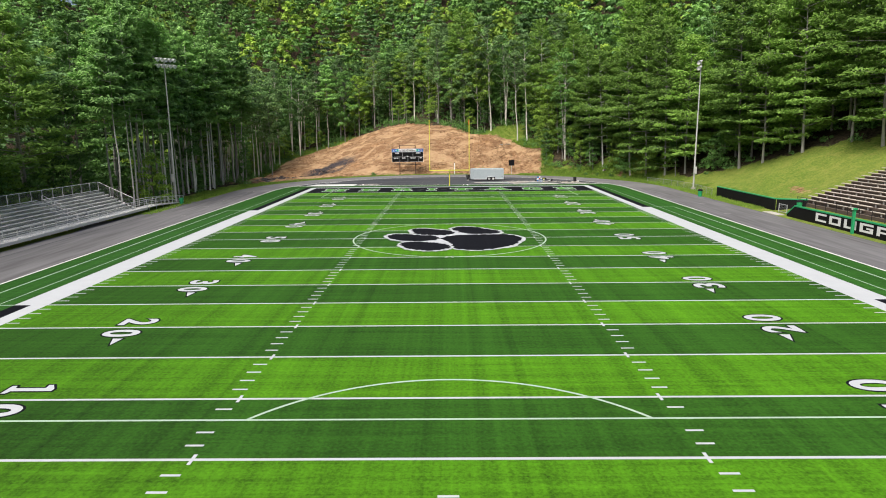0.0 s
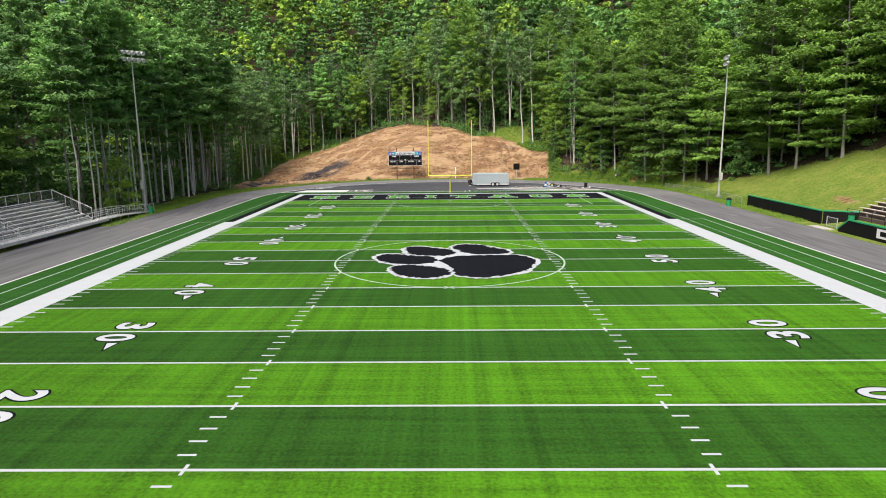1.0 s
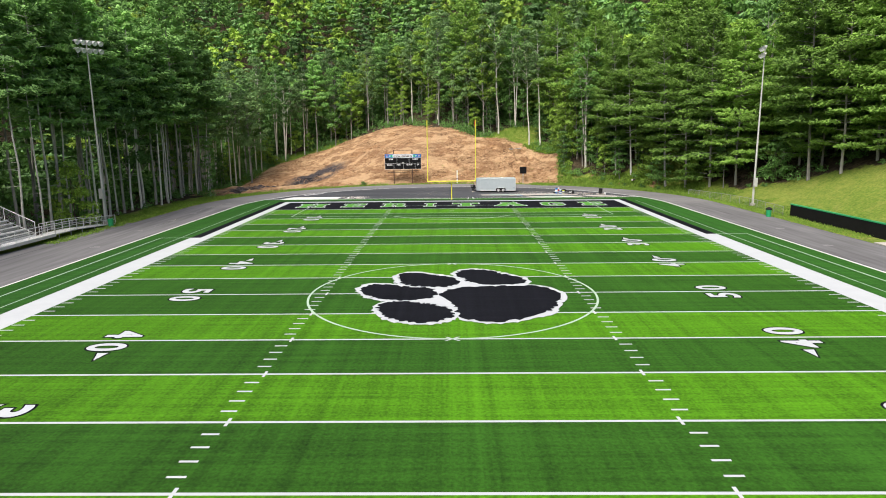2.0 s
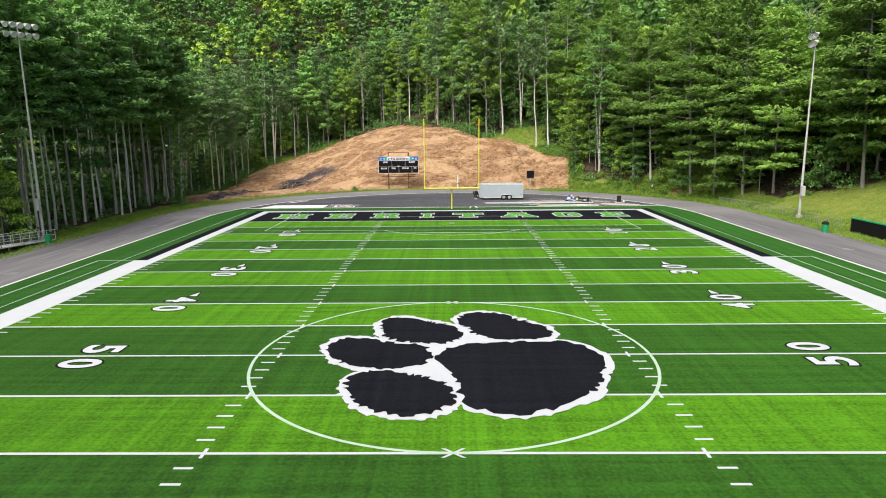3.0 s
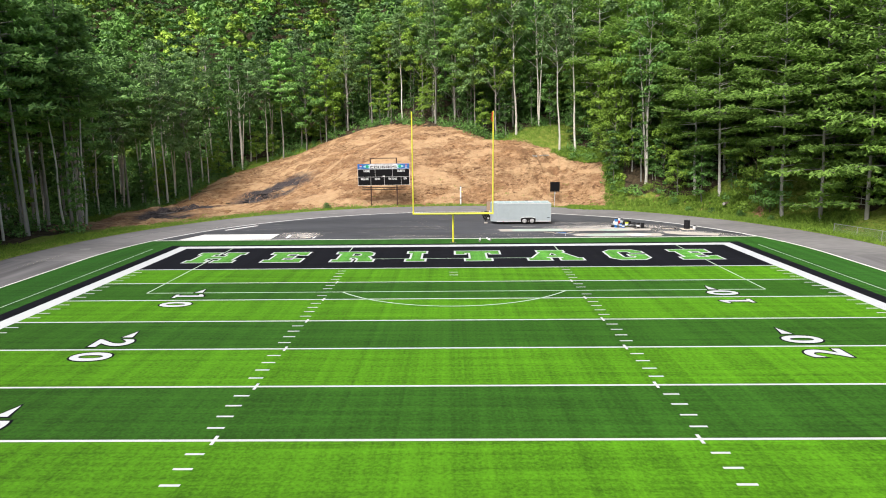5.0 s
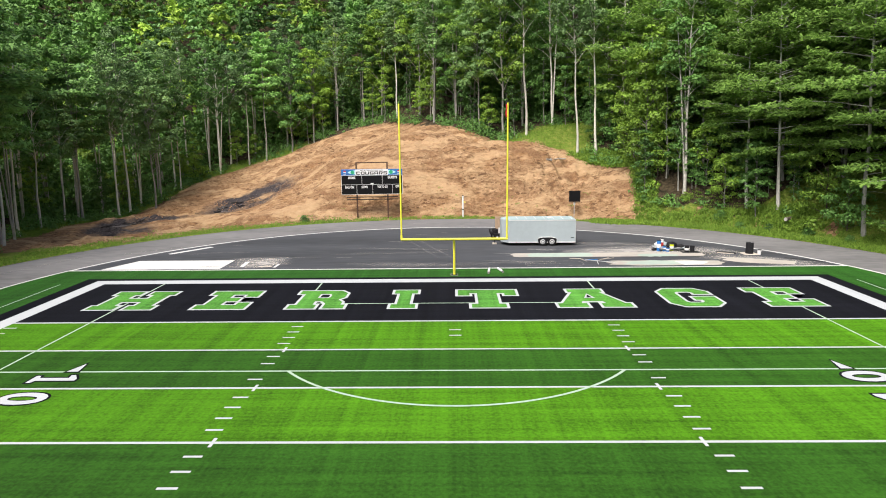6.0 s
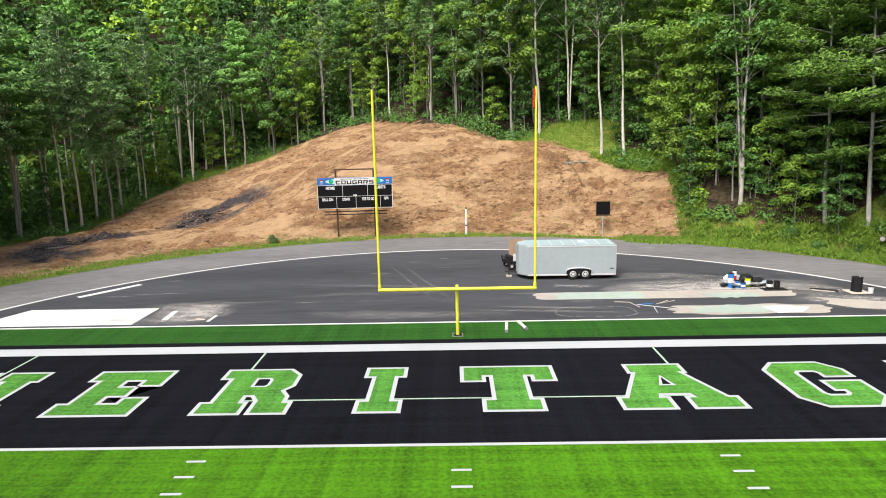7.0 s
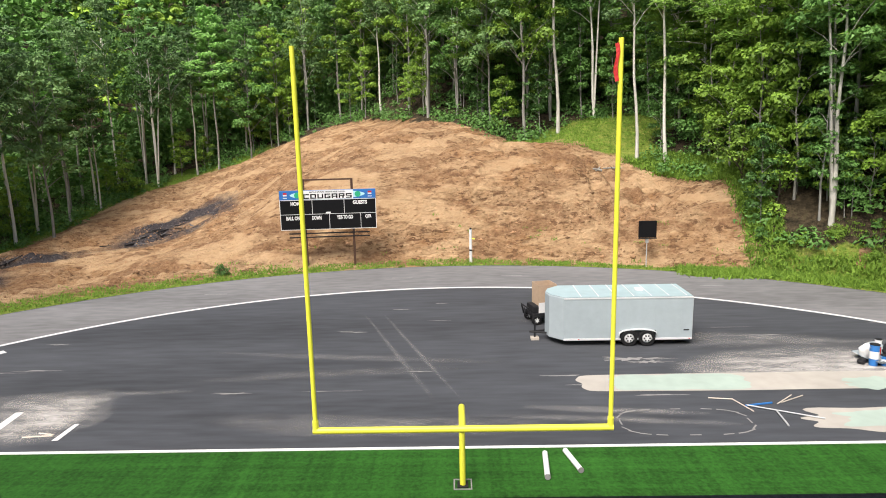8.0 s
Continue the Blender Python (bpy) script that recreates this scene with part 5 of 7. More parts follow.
def scoreboard():
    sb = thing("scoreboard", "black scoreboard with blue and white header on brown steel posts", "scoreboard", (-9.8, 88.3, 0.0), 5.0)
    gz = float(ground_z(-9.72, 88.6))
    for x in (-1.85, 1.85):
        part("post", box(bmesh.new(), x - 0.09, 0.12, gz - 0.6, x + 0.09, 0.30, 6.82, 0.01), M_RUST, sb)
    part("top_rail", box(bmesh.new(), -1.94, 0.13, 6.74, 1.94, 0.27, 6.86, 0.01), M_RUST, sb)
    for z in (2.32, 2.62):
        part("lower_rail", box(bmesh.new(), -3.1, 0.06, z, 3.1, 0.12, z + 0.10, 0.01), M_DARK, sb)
    part("cabinet", box(bmesh.new(), -3.66, -0.10, 3.0, 3.66, 0.12, 5.30, 0.02), M_PANEL, sb)
    head = part("header_panel", box(bmesh.new(), -3.66, -0.10, 5.31, 3.66, 0.12, 6.02, 0.02), M_BLUE, sb, "blue header panel")
    bm = bmesh.new()
    bmesh.ops.create_circle(bm, cap_ends=True, radius=1, segments=40, matrix=Matrix.Translation((0, -0.104, 5.66)) @ Matrix.Rotation(radians(90), 4, "X") @ Matrix.Diagonal((2.85, 0.345, 1, 1)))
    part("header_oval", bm, M_LBLUE, head, "pale blue oval behind the team name")
    part("name_plate", box(bmesh.new(), -1.95, -0.107, 5.335, 1.95, -0.103, 6.0), M_PAINTW, head, "white plate behind the team name")
    for i, ch in enumerate("COUGARS"):
        me = block_letter(ch, 0.45, 0.36)
        me.materials.append(M_PANEL)
        link("lettering", me, None, head).matrix_local = pose(-1.62 + 0.54 * i, -0.112, 5.56, 90, 0, 0)
    words("MOUNTAIN HERITAGE HIGH", 2.7, 0.11, 0.0, 5.88, head, M_PANEL, -0.112)
    for s in (-1, 1):
        bm = bmesh.new()
        bmesh.ops.create_circle(bm, cap_ends=True, radius=0.23, segments=9, matrix=Matrix.Translation((s * 2.3, -0.112, 5.66)) @ Matrix.Rotation(radians(90), 4, "X"))
        part("header_badge", bm, M_SGREEN, head, "green round badge")
        for mt, z0, z1 in ((M_RED, 0.02, 0.15), (M_PAINTW, -0.10, 0.0)):
            bm = bmesh.new()
            box(bm, s * 3.22 - 0.14, -0.108, 5.72 + z0, s * 3.22 + 0.14, -0.104, 5.72 + z1)
            part("sponsor_mark", bm, mt, head)
        part("sponsor_mark", box(bmesh.new(), s * 3.22 - 0.16, -0.108, 5.44, s * 3.22 + 0.16, -0.104, 5.49), M_PAINTW, head)
    for x0, z0, x1, z1 in ((-3.64, 4.17, 3.64, 4.20), (-1.22, 4.2, -1.19, 5.3), (1.22, 4.2, 1.25, 5.3), (-1.85, 3.0, -1.82, 4.17), (0.05, 3.0, 0.08, 4.17), (2.45, 3.0, 2.48, 4.17), (-3.66, 2.985, 3.66, 3.02), (-3.66, 5.27, 3.66, 5.31), (-3.67, 3.0, -3.63, 5.3), (3.63, 3.0, 3.67, 5.3)):
        part("divider", box(bmesh.new(), x0, -0.112, z0, x1, -0.102, z1), M_PAINTW, sb)
    part("clock_mark", box(bmesh.new(), -0.18, -0.114, 4.22, 0.18, -0.104, 4.34), M_PAINTW, sb)
    for body, w, x, z in (("HOME", 0.9, -2.4, 5.02), ("GUESTS", 1.15, 2.45, 5.02), ("BALL ON", 1.1, -2.7, 3.90), ("DOWN", 0.75, -0.9, 3.90), ("YDS TO GO", 1.3, 1.25, 3.90), ("QTR", 0.5, 3.05, 3.90)):
        words(body, w * 0.95, 0.30, x, z, sb, M_PAINTW, -0.108, 0.045)


scoreboard()


def board_on_pole():
    b = thing("sign_board", "small black panel on a thin grey pole by the dirt bank", "sign", (14.35, 87.0, 0.1))
    part("pole", tube(bmesh.new(), [(0, 0.05, -0.3), (0, 0.05, 2.2)], 0.04, 8), M_GALV, b)
    part("panel", box(bmesh.new(), -0.66, -0.1, 1.95, 0.66, 0.08, 3.22, 0.03), M_PANEL, b)
    part("frame", box(bmesh.new(), -0.68, -0.105, 1.86, 0.68, -0.02, 1.93, 0.01), M_DARK, b)
    part("collar", box(bmesh.new(), -0.1, -0.03, 1.55, 0.1, 0.13, 1.9, 0.01), M_GALV, b)


board_on_pole()
pv = thing("standpipe", "white plastic standpipe with dark cap beside the grass", "pipe", (1.15, 89.0, 0.2))
part("pipe", tube(bmesh.new(), [(0, 0, -0.4), (0, 0, 2.42)], 0.11, 12), M_PAINTW, pv, smooth=True)
part("cap", tube(bmesh.new(), [(0, 0, 2.42), (0, 0, 2.55)], 0.08, 10), M_DARK, pv)
part("band", tube(bmesh.new(), [(0, 0, 0.72), (0, 0, 0.84)], 0.118, 12), M_DARK, pv)
part("spout", tube(bmesh.new(), [(0.08, -0.03, 1.72), (0.32, -0.08, 1.66)], 0.05, 8), M_YELLOW, pv)


# ---------------------------------------------------------------- trailer
def wheel(parent, x, y, r=0.36, w=0.24):
    bm = bmesh.new()
    prof = [(r * 0.62, -w / 2), (r * 0.93, -w / 2), (r, -w * 0.32), (r, w * 0.32), (r * 0.93, w / 2), (r * 0.62, w / 2)]
    n = 28
    rings = [[bm.verts.new((x + p * math.cos(6.2832 * k / n), y + q, r + p * math.sin(6.2832 * k / n))) for k in range(n)] for p, q in prof]
    for a, b in zip(rings, rings[1:]):
        for k in range(n):
            bm.faces.new((a[k], a[(k + 1) % n], b[(k + 1) % n], b[k]))
    bmesh.ops.recalc_face_normals(bm, faces=bm.faces)
    tyre = part("wheel", bm, M_RUBBER, parent, "black tyre on a pale steel rim")
    bm = bmesh.new()
    bmesh.ops.create_cone(bm, cap_ends=True, segments=24, radius1=r * 0.63, radius2=r * 0.5, depth=0.08, matrix=Matrix.Translation((x, y - w / 2 + 0.05, r)) @ Matrix.Rotation(radians(90), 4, "X"))
    part("rim", bm, M_PAINTW, tyre)
    # dark discs on the uncut rim stand for the shade in its holes
    bm = bmesh.new()
    for k in range(6):
        a = 6.2832 * k / 6
        bmesh.ops.create_cone(bm, cap_ends=True, segments=8, radius1=0.04, radius2=0.04, depth=0.03, matrix=Matrix.Translation((x + 0.13 * math.cos(a), y - w / 2 + 0.0, r + 0.13 * math.sin(a))) @ Matrix.Rotation(radians(90), 4, "X"))
    part("rim_hole", bm, M_DARK, tyre)


def trailer():
    t = thing("enclosed_trailer", "silver grey enclosed cargo trailer with twin axles on the asphalt", "trailer", (8.0, 68.98, -0.034), -0.6)
    # box body with a pointed front to the left
    outline = [(-3.02, 0), (3.02, 0), (3.02, 2.35), (-3.02, 2.35), (-3.62, 1.75), (-3.75, 1.175), (-3.62, 0.6)]
    z0, z1 = 0.30, 2.40
    bm = bmesh.new()
    lo, hi = [bm.verts.new((x, y, z0)) for x, y in outline], [bm.verts.new((x, y, z1)) for x, y in outline]
    n = len(outline)
    for i in range(n):
        bm.faces.new((lo[i], lo[(i + 1) % n], hi[(i + 1) % n], hi[i]))
    bm.faces.new(lo[::-1])
    bm.faces.new(hi)
    bmesh.ops.bevel(bm, geom=[e for e in bm.edges if abs(e.verts[0].co.z - e.verts[1].co.z) < 0.01 and e.verts[0].co.z > 2], offset=0.05, segments=2, affect="EDGES")
    body = part("body", bm, M_TRAILER, t)
    bm = bmesh.new()
    f = bm.faces.new([bm.verts.new((x * 0.985 - 0.0, 0.03 + y * 0.975, z1 + 0.012)) for x, y in outline])
    r = bmesh.ops.extrude_face_region(bm, geom=[f])
    for v in r["geom"]:
        if isinstance(v, bmesh.types.BMVert):
            v.co.z -= 0.03
    bmesh.ops.recalc_face_normals(bm, faces=bm.faces)
    roof = part("roof", bm, M_ROOF, t, "pale mint metal roof")
    for i in range(7):
        x = -2.2 + 0.82 * i
        part("roof_rib", box(bmesh.new(), x - 0.02, 0.06, z1 + 0.012, x + 0.02, 2.29, z1 + 0.028), M_ALU, roof)
    part("roof_vent", box(bmesh.new(), 0.6, 1.0, z1 + 0.012, 0.95, 1.35, z1 + 0.1, 0.02), M_PAINTW, roof)
    for x in (-1.25, 0.0, 1.25, 2.5):
        part("panel_seam", box(bmesh.new(), x - 0.012, -0.008, z0 + 0.12, x + 0.012, 0.01, z1 - 0.08), M_TRAILER, body)
    part("lower_trim", box(bmesh.new(), -3.02, -0.018, z0 - 0.02, 3.02, 0.02, z0 + 0.08, 0.006), M_ALU, t)
    part("upper_trim", box(bmesh.new(), -3.02, -0.018, z1 - 0.10, 3.02, 0.02, z1 - 0.03, 0.006), M_ALU, t)
    for x in (0.06, 0.90):
        wheel(t, x, 0.0, 0.39)
    bm = bmesh.new()  # fender over both wheels
    arch = []
    for k in range(15):
        a = math.pi * k / 14
        x = 0.48 - 0.90 * math.cos(a)
        z = 0.40 + 0.40 * math.sin(a) ** 0.45
        arch.append((bm.verts.new((x, -0.10, z)), bm.verts.new((x, 0.06, z + 0.01)), bm.verts.new((x, -0.10, z + 0.035)), bm.verts.new((x, 0.06, z + 0.045))))
    for a, b in zip(arch, arch[1:]):
        for i, j in ((0, 1), (1, 3), (3, 2), (2, 0)):
            bm.faces.new((a[i], a[j], b[j], b[i]))
    bmesh.ops.recalc_face_normals(bm, faces=bm.faces)
    part("fender", bm, M_ALU, t)
    # dark sheet on the closed body stands for the shaded wheel recess
    part("wheel_well", box(bmesh.new(), -0.36, -0.012, 0.26, 1.32, 0.0, 0.74), M_DARK, t)
    part("chassis", box(bmesh.new(), -2.3, 0.15, 0.30, 2.9, 2.2, 0.43), M_DARK, t)
    for y in (0.75, 1.6):
        part("tongue_bar", tube(bmesh.new(), [(-2.9, y, 0.38), (-4.5, 1.175, 0.38)], 0.05, 6), M_DARK, t)
    jack = part("jack", tube(bmesh.new(), [(-4.25, 1.12, 0.12), (-4.25, 1.12, 0.95)], 0.045, 8), M_DARK, t)
    part("jack_foot", box(bmesh.new(), -4.45, 0.92, 0.0, -4.05, 1.3, 0.12, 0.01), M_PLANK, jack, "wooden block under the jack")
    part("badge", box(bmesh.new(), 2.62, -0.012, 0.72, 2.88, 0.0, 0.78), M_DARK, body)
    for x in (-2.3, 2.9):
        part("marker_lamp", box(bmesh.new(), x - 0.04, -0.02, z0 + 0.01, x + 0.04, 0.0, z0 + 0.05), M_RED, body)
    part("door_frame", box(bmesh.new(), 3.02, 0.05, z0, 3.05, 2.3, z1 - 0.05, 0.01), M_ALU, t)


trailer()


def loader():
    l = thing("utility_cart", "dark utility cart carrying an open cardboard box beside the trailer", "cart", (4.5, 73.1, -0.034), 15)
    part("bed", box(bmesh.new(), -0.7, -0.6, 0.42, 0.7, 0.6, 0.62, 0.03), M_DARK, l)
    for x in (-0.5, 0.5):
        for y in (-0.55, 0.55):
            wheel(l, x, y, 0.26, 0.18)
    part("front_guard", tube(bmesh.new(), [(-0.8, -0.5, 0.4), (-0.95, -0.5, 0.95), (-0.95, 0.5, 0.95), (-0.8, 0.5, 0.4)], 0.04, 8), M_DARK, l)
    part("engine_box", box(bmesh.new(), -0.65, -0.5, 0.62, -0.15, 0.5, 1.0, 0.05), M_DARK, l)
    for y in (-0.35, 0.0, 0.35):
        part("grille_bar", tube(bmesh.new(), [(-0.9, y, 0.45), (-1.0, y, 0.9)], 0.025, 6), M_DARK, l)
    c = thing("cardboard_box", "open brown cardboard box with pale sides on the cart", "box", (4.65, 73.15, 0.59), 15)
    for nm, b in (("side", (-0.5, -0.5, 0, -0.48, 0.5, 1.5)), ("side", (0.48, -0.5, 0, 0.5, 0.5, 1.5)), ("end", (-0.48, -0.5, 0, 0.48, -0.48, 1.5)), ("end", (-0.48, 0.48, 0, 0.48, 0.5, 1.5)), ("bottom", (-0.48, -0.48, 0, 0.48, 0.48, 0.02))):
        part(nm, box(bmesh.new(), *b), M_CARD, c)
    part("wrapping", box(bmesh.new(), -0.52, -0.52, 0.0, 0.52, -0.501, 0.55), M_PAINTW, c, "pale plastic wrapping")


loader()


# ---------------------------------------------------------------- floodlight poles
def light_pole(x, y, arm_deg, lamps, box_z):
    gz = float(ground_z(x, y))
    p = thing("floodlight_pole", "tall tapered grey steel pole with two rows of floodlights", "light pole", (x, y, gz), 0, "floodlight poles round the field")
    part("shaft", tube(bmesh.new(), [(0, 0, -0.5), (0, 0, 10), (0, 0, 20.7 - gz)], [0.15, 0.105, 0.065], 12), M_POLE, p, smooth=True)
    part("base", tube(bmesh.new(), [(0, 0, -0.4), (0, 0, 0.35)], 0.34, 12), M_CONC, p, "round concrete base")
    part("control_box", box(bmesh.new(), -0.22, -0.48, box_z, 0.22, -0.17, box_z + 1.15, 0.02), M_POLE, p)
    ca, sa = math.cos(radians(arm_deg)), math.sin(radians(arm_deg))
    half = 0.62 * (lamps - 1) / 2
    for tier, z in enumerate((20.55 - gz, 19.7 - gz)):
        arm = part("crossarm", tube(bmesh.new(), [(-ca * (half + 0.2), -sa * (half + 0.2), z), (ca * (half + 0.2), sa * (half + 0.2), z)], 0.05, 8), M_POLE, p)
        for k in range(lamps):
            o = -half + 0.62 * k
            toward = Vector((-x, -y * 0.4, 0)).normalized()
            d = (toward + Vector((0, 0, -0.55))).normalized()
            c = Vector((ca * o, sa * o, z - 0.05)) + toward * 0.25
            turn = d.to_track_quat("Z", "Y").to_matrix().to_4x4()
            bm = bmesh.new()
            prof = [(0.09, -0.30), (0.15, -0.12), (0.28, 0.18), (0.30, 0.24)]
            rings = [[bm.verts.new(Matrix.Translation(c) @ turn @ Vector((r * math.cos(6.2832 * j / 14), r * math.sin(6.2832 * j / 14), h))) for j in range(14)] for r, h in prof]
            for a, b in zip(rings, rings[1:]):
                for j in range(14):
                    bm.faces.new((a[j], a[(j + 1) % 14], b[(j + 1) % 14], b[j]))
            bm.faces.new(rings[0][::-1])
            lamp = part("floodlight", bm, M_ALU, arm, "silver bowl floodlight", smooth=True)
            bm = bmesh.new()
            bmesh.ops.create_circle(bm, cap_ends=True, radius=0.28, segments=14, matrix=Matrix.Translation(c) @ turn @ Matrix.Translation((0, 0, 0.19)))
            part("lens", bm, M_GLASS, arm)


light_pole(-40.6, 33.0, 52, 5, 3.1)
light_pole(40.5, 45.2, 75, 4, 2.6)


# ---------------------------------------------------------------- fences
def mesh_fill(bm, a, b, z0, z1, spacing=0.16, wire=0.012):
    """Crossing wires of a chain-link panel between two ground points."""
    a, b = Vector((*a, 0)), Vector((*b, 0))
    L = (b - a).length
    d = (b - a).normalized()
    h = z1 - z0
    t = -h
    while t < L:
        for s in (0, 1):
            u0, u1 = (t, t + h) if s == 0 else (t + h, t)
            w0, w1 = z0, z1
            p, q = [u0, w0], [u1, w1]
            pts = []
            for e, o in ((p, q), (q, p)):
                u = min(max(e[0], 0), L)
                k = (u - e[0]) / (o[0] - e[0])
                pts.append((u, e[1] + k * (o[1] - e[1])))
            if abs(pts[0][0] - pts[1][0]) > 0.02:
                c0, c1 = [a + d * u + Vector((0, 0, w)) for u, w in pts]
                up = Vector((0, 0, wire))
                bm.faces.new([bm.verts.new(v) for v in (c0, c1, c1 + up, c0 + up)])
        t += spacing
    return bm


def rail_fence(name, label, pts, z0s, h, gap, material, mesh=True, rails=(1.0,), group="", top_mat=None):
    """Posts, rails and wire along a line of ground points (x, y), at heights z0s."""
    f = thing(name, label, "fence", (0, 0, 0), 0, group)
    for (p, q), (za, zb) in zip(zip(pts, pts[1:]), zip(z0s, z0s[1:])):
        n = max(1, round(math.dist(p, q) / gap))
        for i in range(n + 1):
            k = i / n
            x, y, z = p[0] + k * (q[0] - p[0]), p[1] + k * (q[1] - p[1]), za + k * (zb - za)
            part("post", tube(bmesh.new(), [(x, y, z - 0.05), (x, y, z + h)], 0.032, 6), material, f)
        for r in rails:
            part("rail", tube(bmesh.new(), [(*p, za + h * r), (*q, zb + h * r)], 0.028, 6), top_mat or material, f)
        if mesh:
            bm = bmesh.new()
            mesh_fill(bm, p, q, 0, h)
            d2 = math.dist(p, q)
            for v in bm.verts:
                k = math.hypot(v.co.x - p[0], v.co.y - p[1]) / d2
                v.co.z = v.co.z * 0.96 + 0.03 + za + k * (zb - za)
            part("wire_mesh", bm, M_MESH, f, "grey chain-link wire")
    return f


fence_pts = [(39.9, 36.2), (40.2, 45.5), (39.6, 53.0), (37.6, 60.5)]
rail_fence("chain_link_fence", "low weathered chain-link fence on the grass verge", fence_pts, [float(ground_z(x, y)) for x, y in fence_pts], 1.05, 2.4, M_MESH)


# ---------------------------------------------------------------- aluminium bleachers
BY0, BY1 = -24.0, 21.0


def bleachers():
    b = thing("bleachers", "silver aluminium bleachers with bench rows and a front walkway", "bleachers", (0, 0, 0))
    part("walkway", box(bmesh.new(), -40.95, BY0, 0.56, -39.72, BY1 + 1.2, 0.62), M_ALU, b)
    part("fascia", box(bmesh.new(), -39.74, BY0, 0.36, -39.68, BY1 + 1.2, 0.66, 0.01), M_ALU, b)
    part("toe_board", box(bmesh.new(), -40.98, BY0, 0.62, -40.93, BY1, 0.80), M_ALU, b)
    for i in range(8):
        x, z = -41.0 - 0.54 * i, 0.62 + 0.29 * i
        part("footboard", box(bmesh.new(), x - 0.30, BY0, z, x, BY1, z + 0.045), M_ALU, b)
        part("riser", box(bmesh.new(), x - 0.56, BY0, z + 0.07, x - 0.53, BY1, z + 0.27), M_GALV, b)
        for y0, y1 in ((BY0, -4.4), (-3.2, 8.4), (9.6, BY1)):
            part("seat_plank", box(bmesh.new(), x - 0.50, y0, z + 0.40, x - 0.24, y1, z + 0.45, 0.008), M_ALU, b)
            for y in np.arange(y0 + 0.4, y1, 3.6):
                part("seat_bracket", box(bmesh.new(), x - 0.42, y - 0.03, z + 0.04, x - 0.34, y + 0.03, z + 0.40), M_GALV, b)
    for y in np.arange(BY0 + 0.5, BY1, 3.0):
        part("frame_leg", box(bmesh.new(), -45.2, y - 0.05, -0.06, -45.1, y + 0.05, 2.8), M_GALV, b)
        part("frame_leg", box(bmesh.new(), -41.0, y - 0.05, -0.06, -40.9, y + 0.05, 0.6), M_GALV, b)
        bm = bmesh.new()
        tube(bm, [(-40.95, y, 0.5), (-45.15, y, 2.75)], 0.05, 6)
        part("stringer", bm, M_GALV, b)
        part("cross_brace", tube(bmesh.new(), [(-41.0, y, 0.0), (-45.1, y, 1.9)], 0.03, 6), M_GALV, b)
    # hooped handrails down the aisles
    for ya in (9.0, -3.8):
        for i in (0.3, 2.8, 5.3):
            x, z = -41.0 - 0.54 * i, 0.62 + 0.29 * i
            x2, z2 = x - 0.95, z + 0.51
            part("aisle_handrail", tube(bmesh.new(), [(x, ya, z), (x, ya, z + 0.85), (x - 0.12, ya, z + 0.95), (x2, ya, z2 + 0.95), (x2 - 0.1, ya, z2 + 0.85), (x2 - 0.1, ya, z2)], 0.028, 8), M_ALU, b)
            part("aisle_handrail", tube(bmesh.new(), [(x, ya, z + 0.5), (x2, ya, z2 + 0.5)], 0.022, 6), M_ALU, b)


bleachers()
rail_fence("bleacher_guardrail", "silver tube guardrail with wire along the front walkway", [(-39.78, BY0), (-39.78, BY1 + 1.2)], [0.62, 0.62], 1.05, 1.9, M_ALU, True, (1.0, 0.55))
rail_fence("bleacher_back_fence", "chain-link guard fence behind the top bleacher row", [(-45.3, BY0), (-45.3, BY1)], [2.85, 2.85], 1.25, 1.9, M_ALU, True, (1.0, 0.04))
rail_fence("bleacher_end_fence", "sloping chain-link guard fence at the bleacher end", [(-45.3, BY1 + 0.05), (-40.95, BY1 + 0.05)], [2.85, 0.75], 1.25, 1.5, M_ALU, True, (1.0, 0.04))
ramp = thing("ramp", "aluminium access ramp with railings leading to the bleachers", "ramp")
bm = bmesh.new()
for (ya, za), (yb, zb) in (((22.2, 0.6), (26.0, 0.56)), ((26.0, 0.56), (33.6, 0.05))):
    v = [bm.verts.new(c) for c in ((-41.4, ya, za), (-39.8, ya, za), (-39.8, yb, zb), (-41.4, yb, zb), (-41.4, ya, za - 0.09), (-39.8, ya, za - 0.09), (-39.8, yb, zb - 0.09), (-41.4, yb, zb - 0.09))]
    for q in ((0, 1, 2, 3), (4, 7, 6, 5), (0, 4, 5, 1), (1, 5, 6, 2), (2, 6, 7, 3), (3, 7, 4, 0)):
        bm.faces.new([v[i] for i in q])
part("deck", bm, M_ALU, ramp)
for y, z in ((23, 0.5), (25, 0.48), (27, 0.4), (29.4, 0.24)):
    for x in (-41.3, -39.9):
        part("leg", tube(bmesh.new(), [(x, y, -0.06), (x, y, z)], 0.04, 6), M_GALV, ramp)
for x in (-39.8, -41.4):
    rail_fence("ramp_railing", "silver tube railing along the access ramp", [(x, 22.3), (x, 26.0), (x, 33.6)], [0.6, 0.56, 0.05], 1.0, 1.25, M_ALU, x > -40, (1.0, 0.5), "ramp railings")


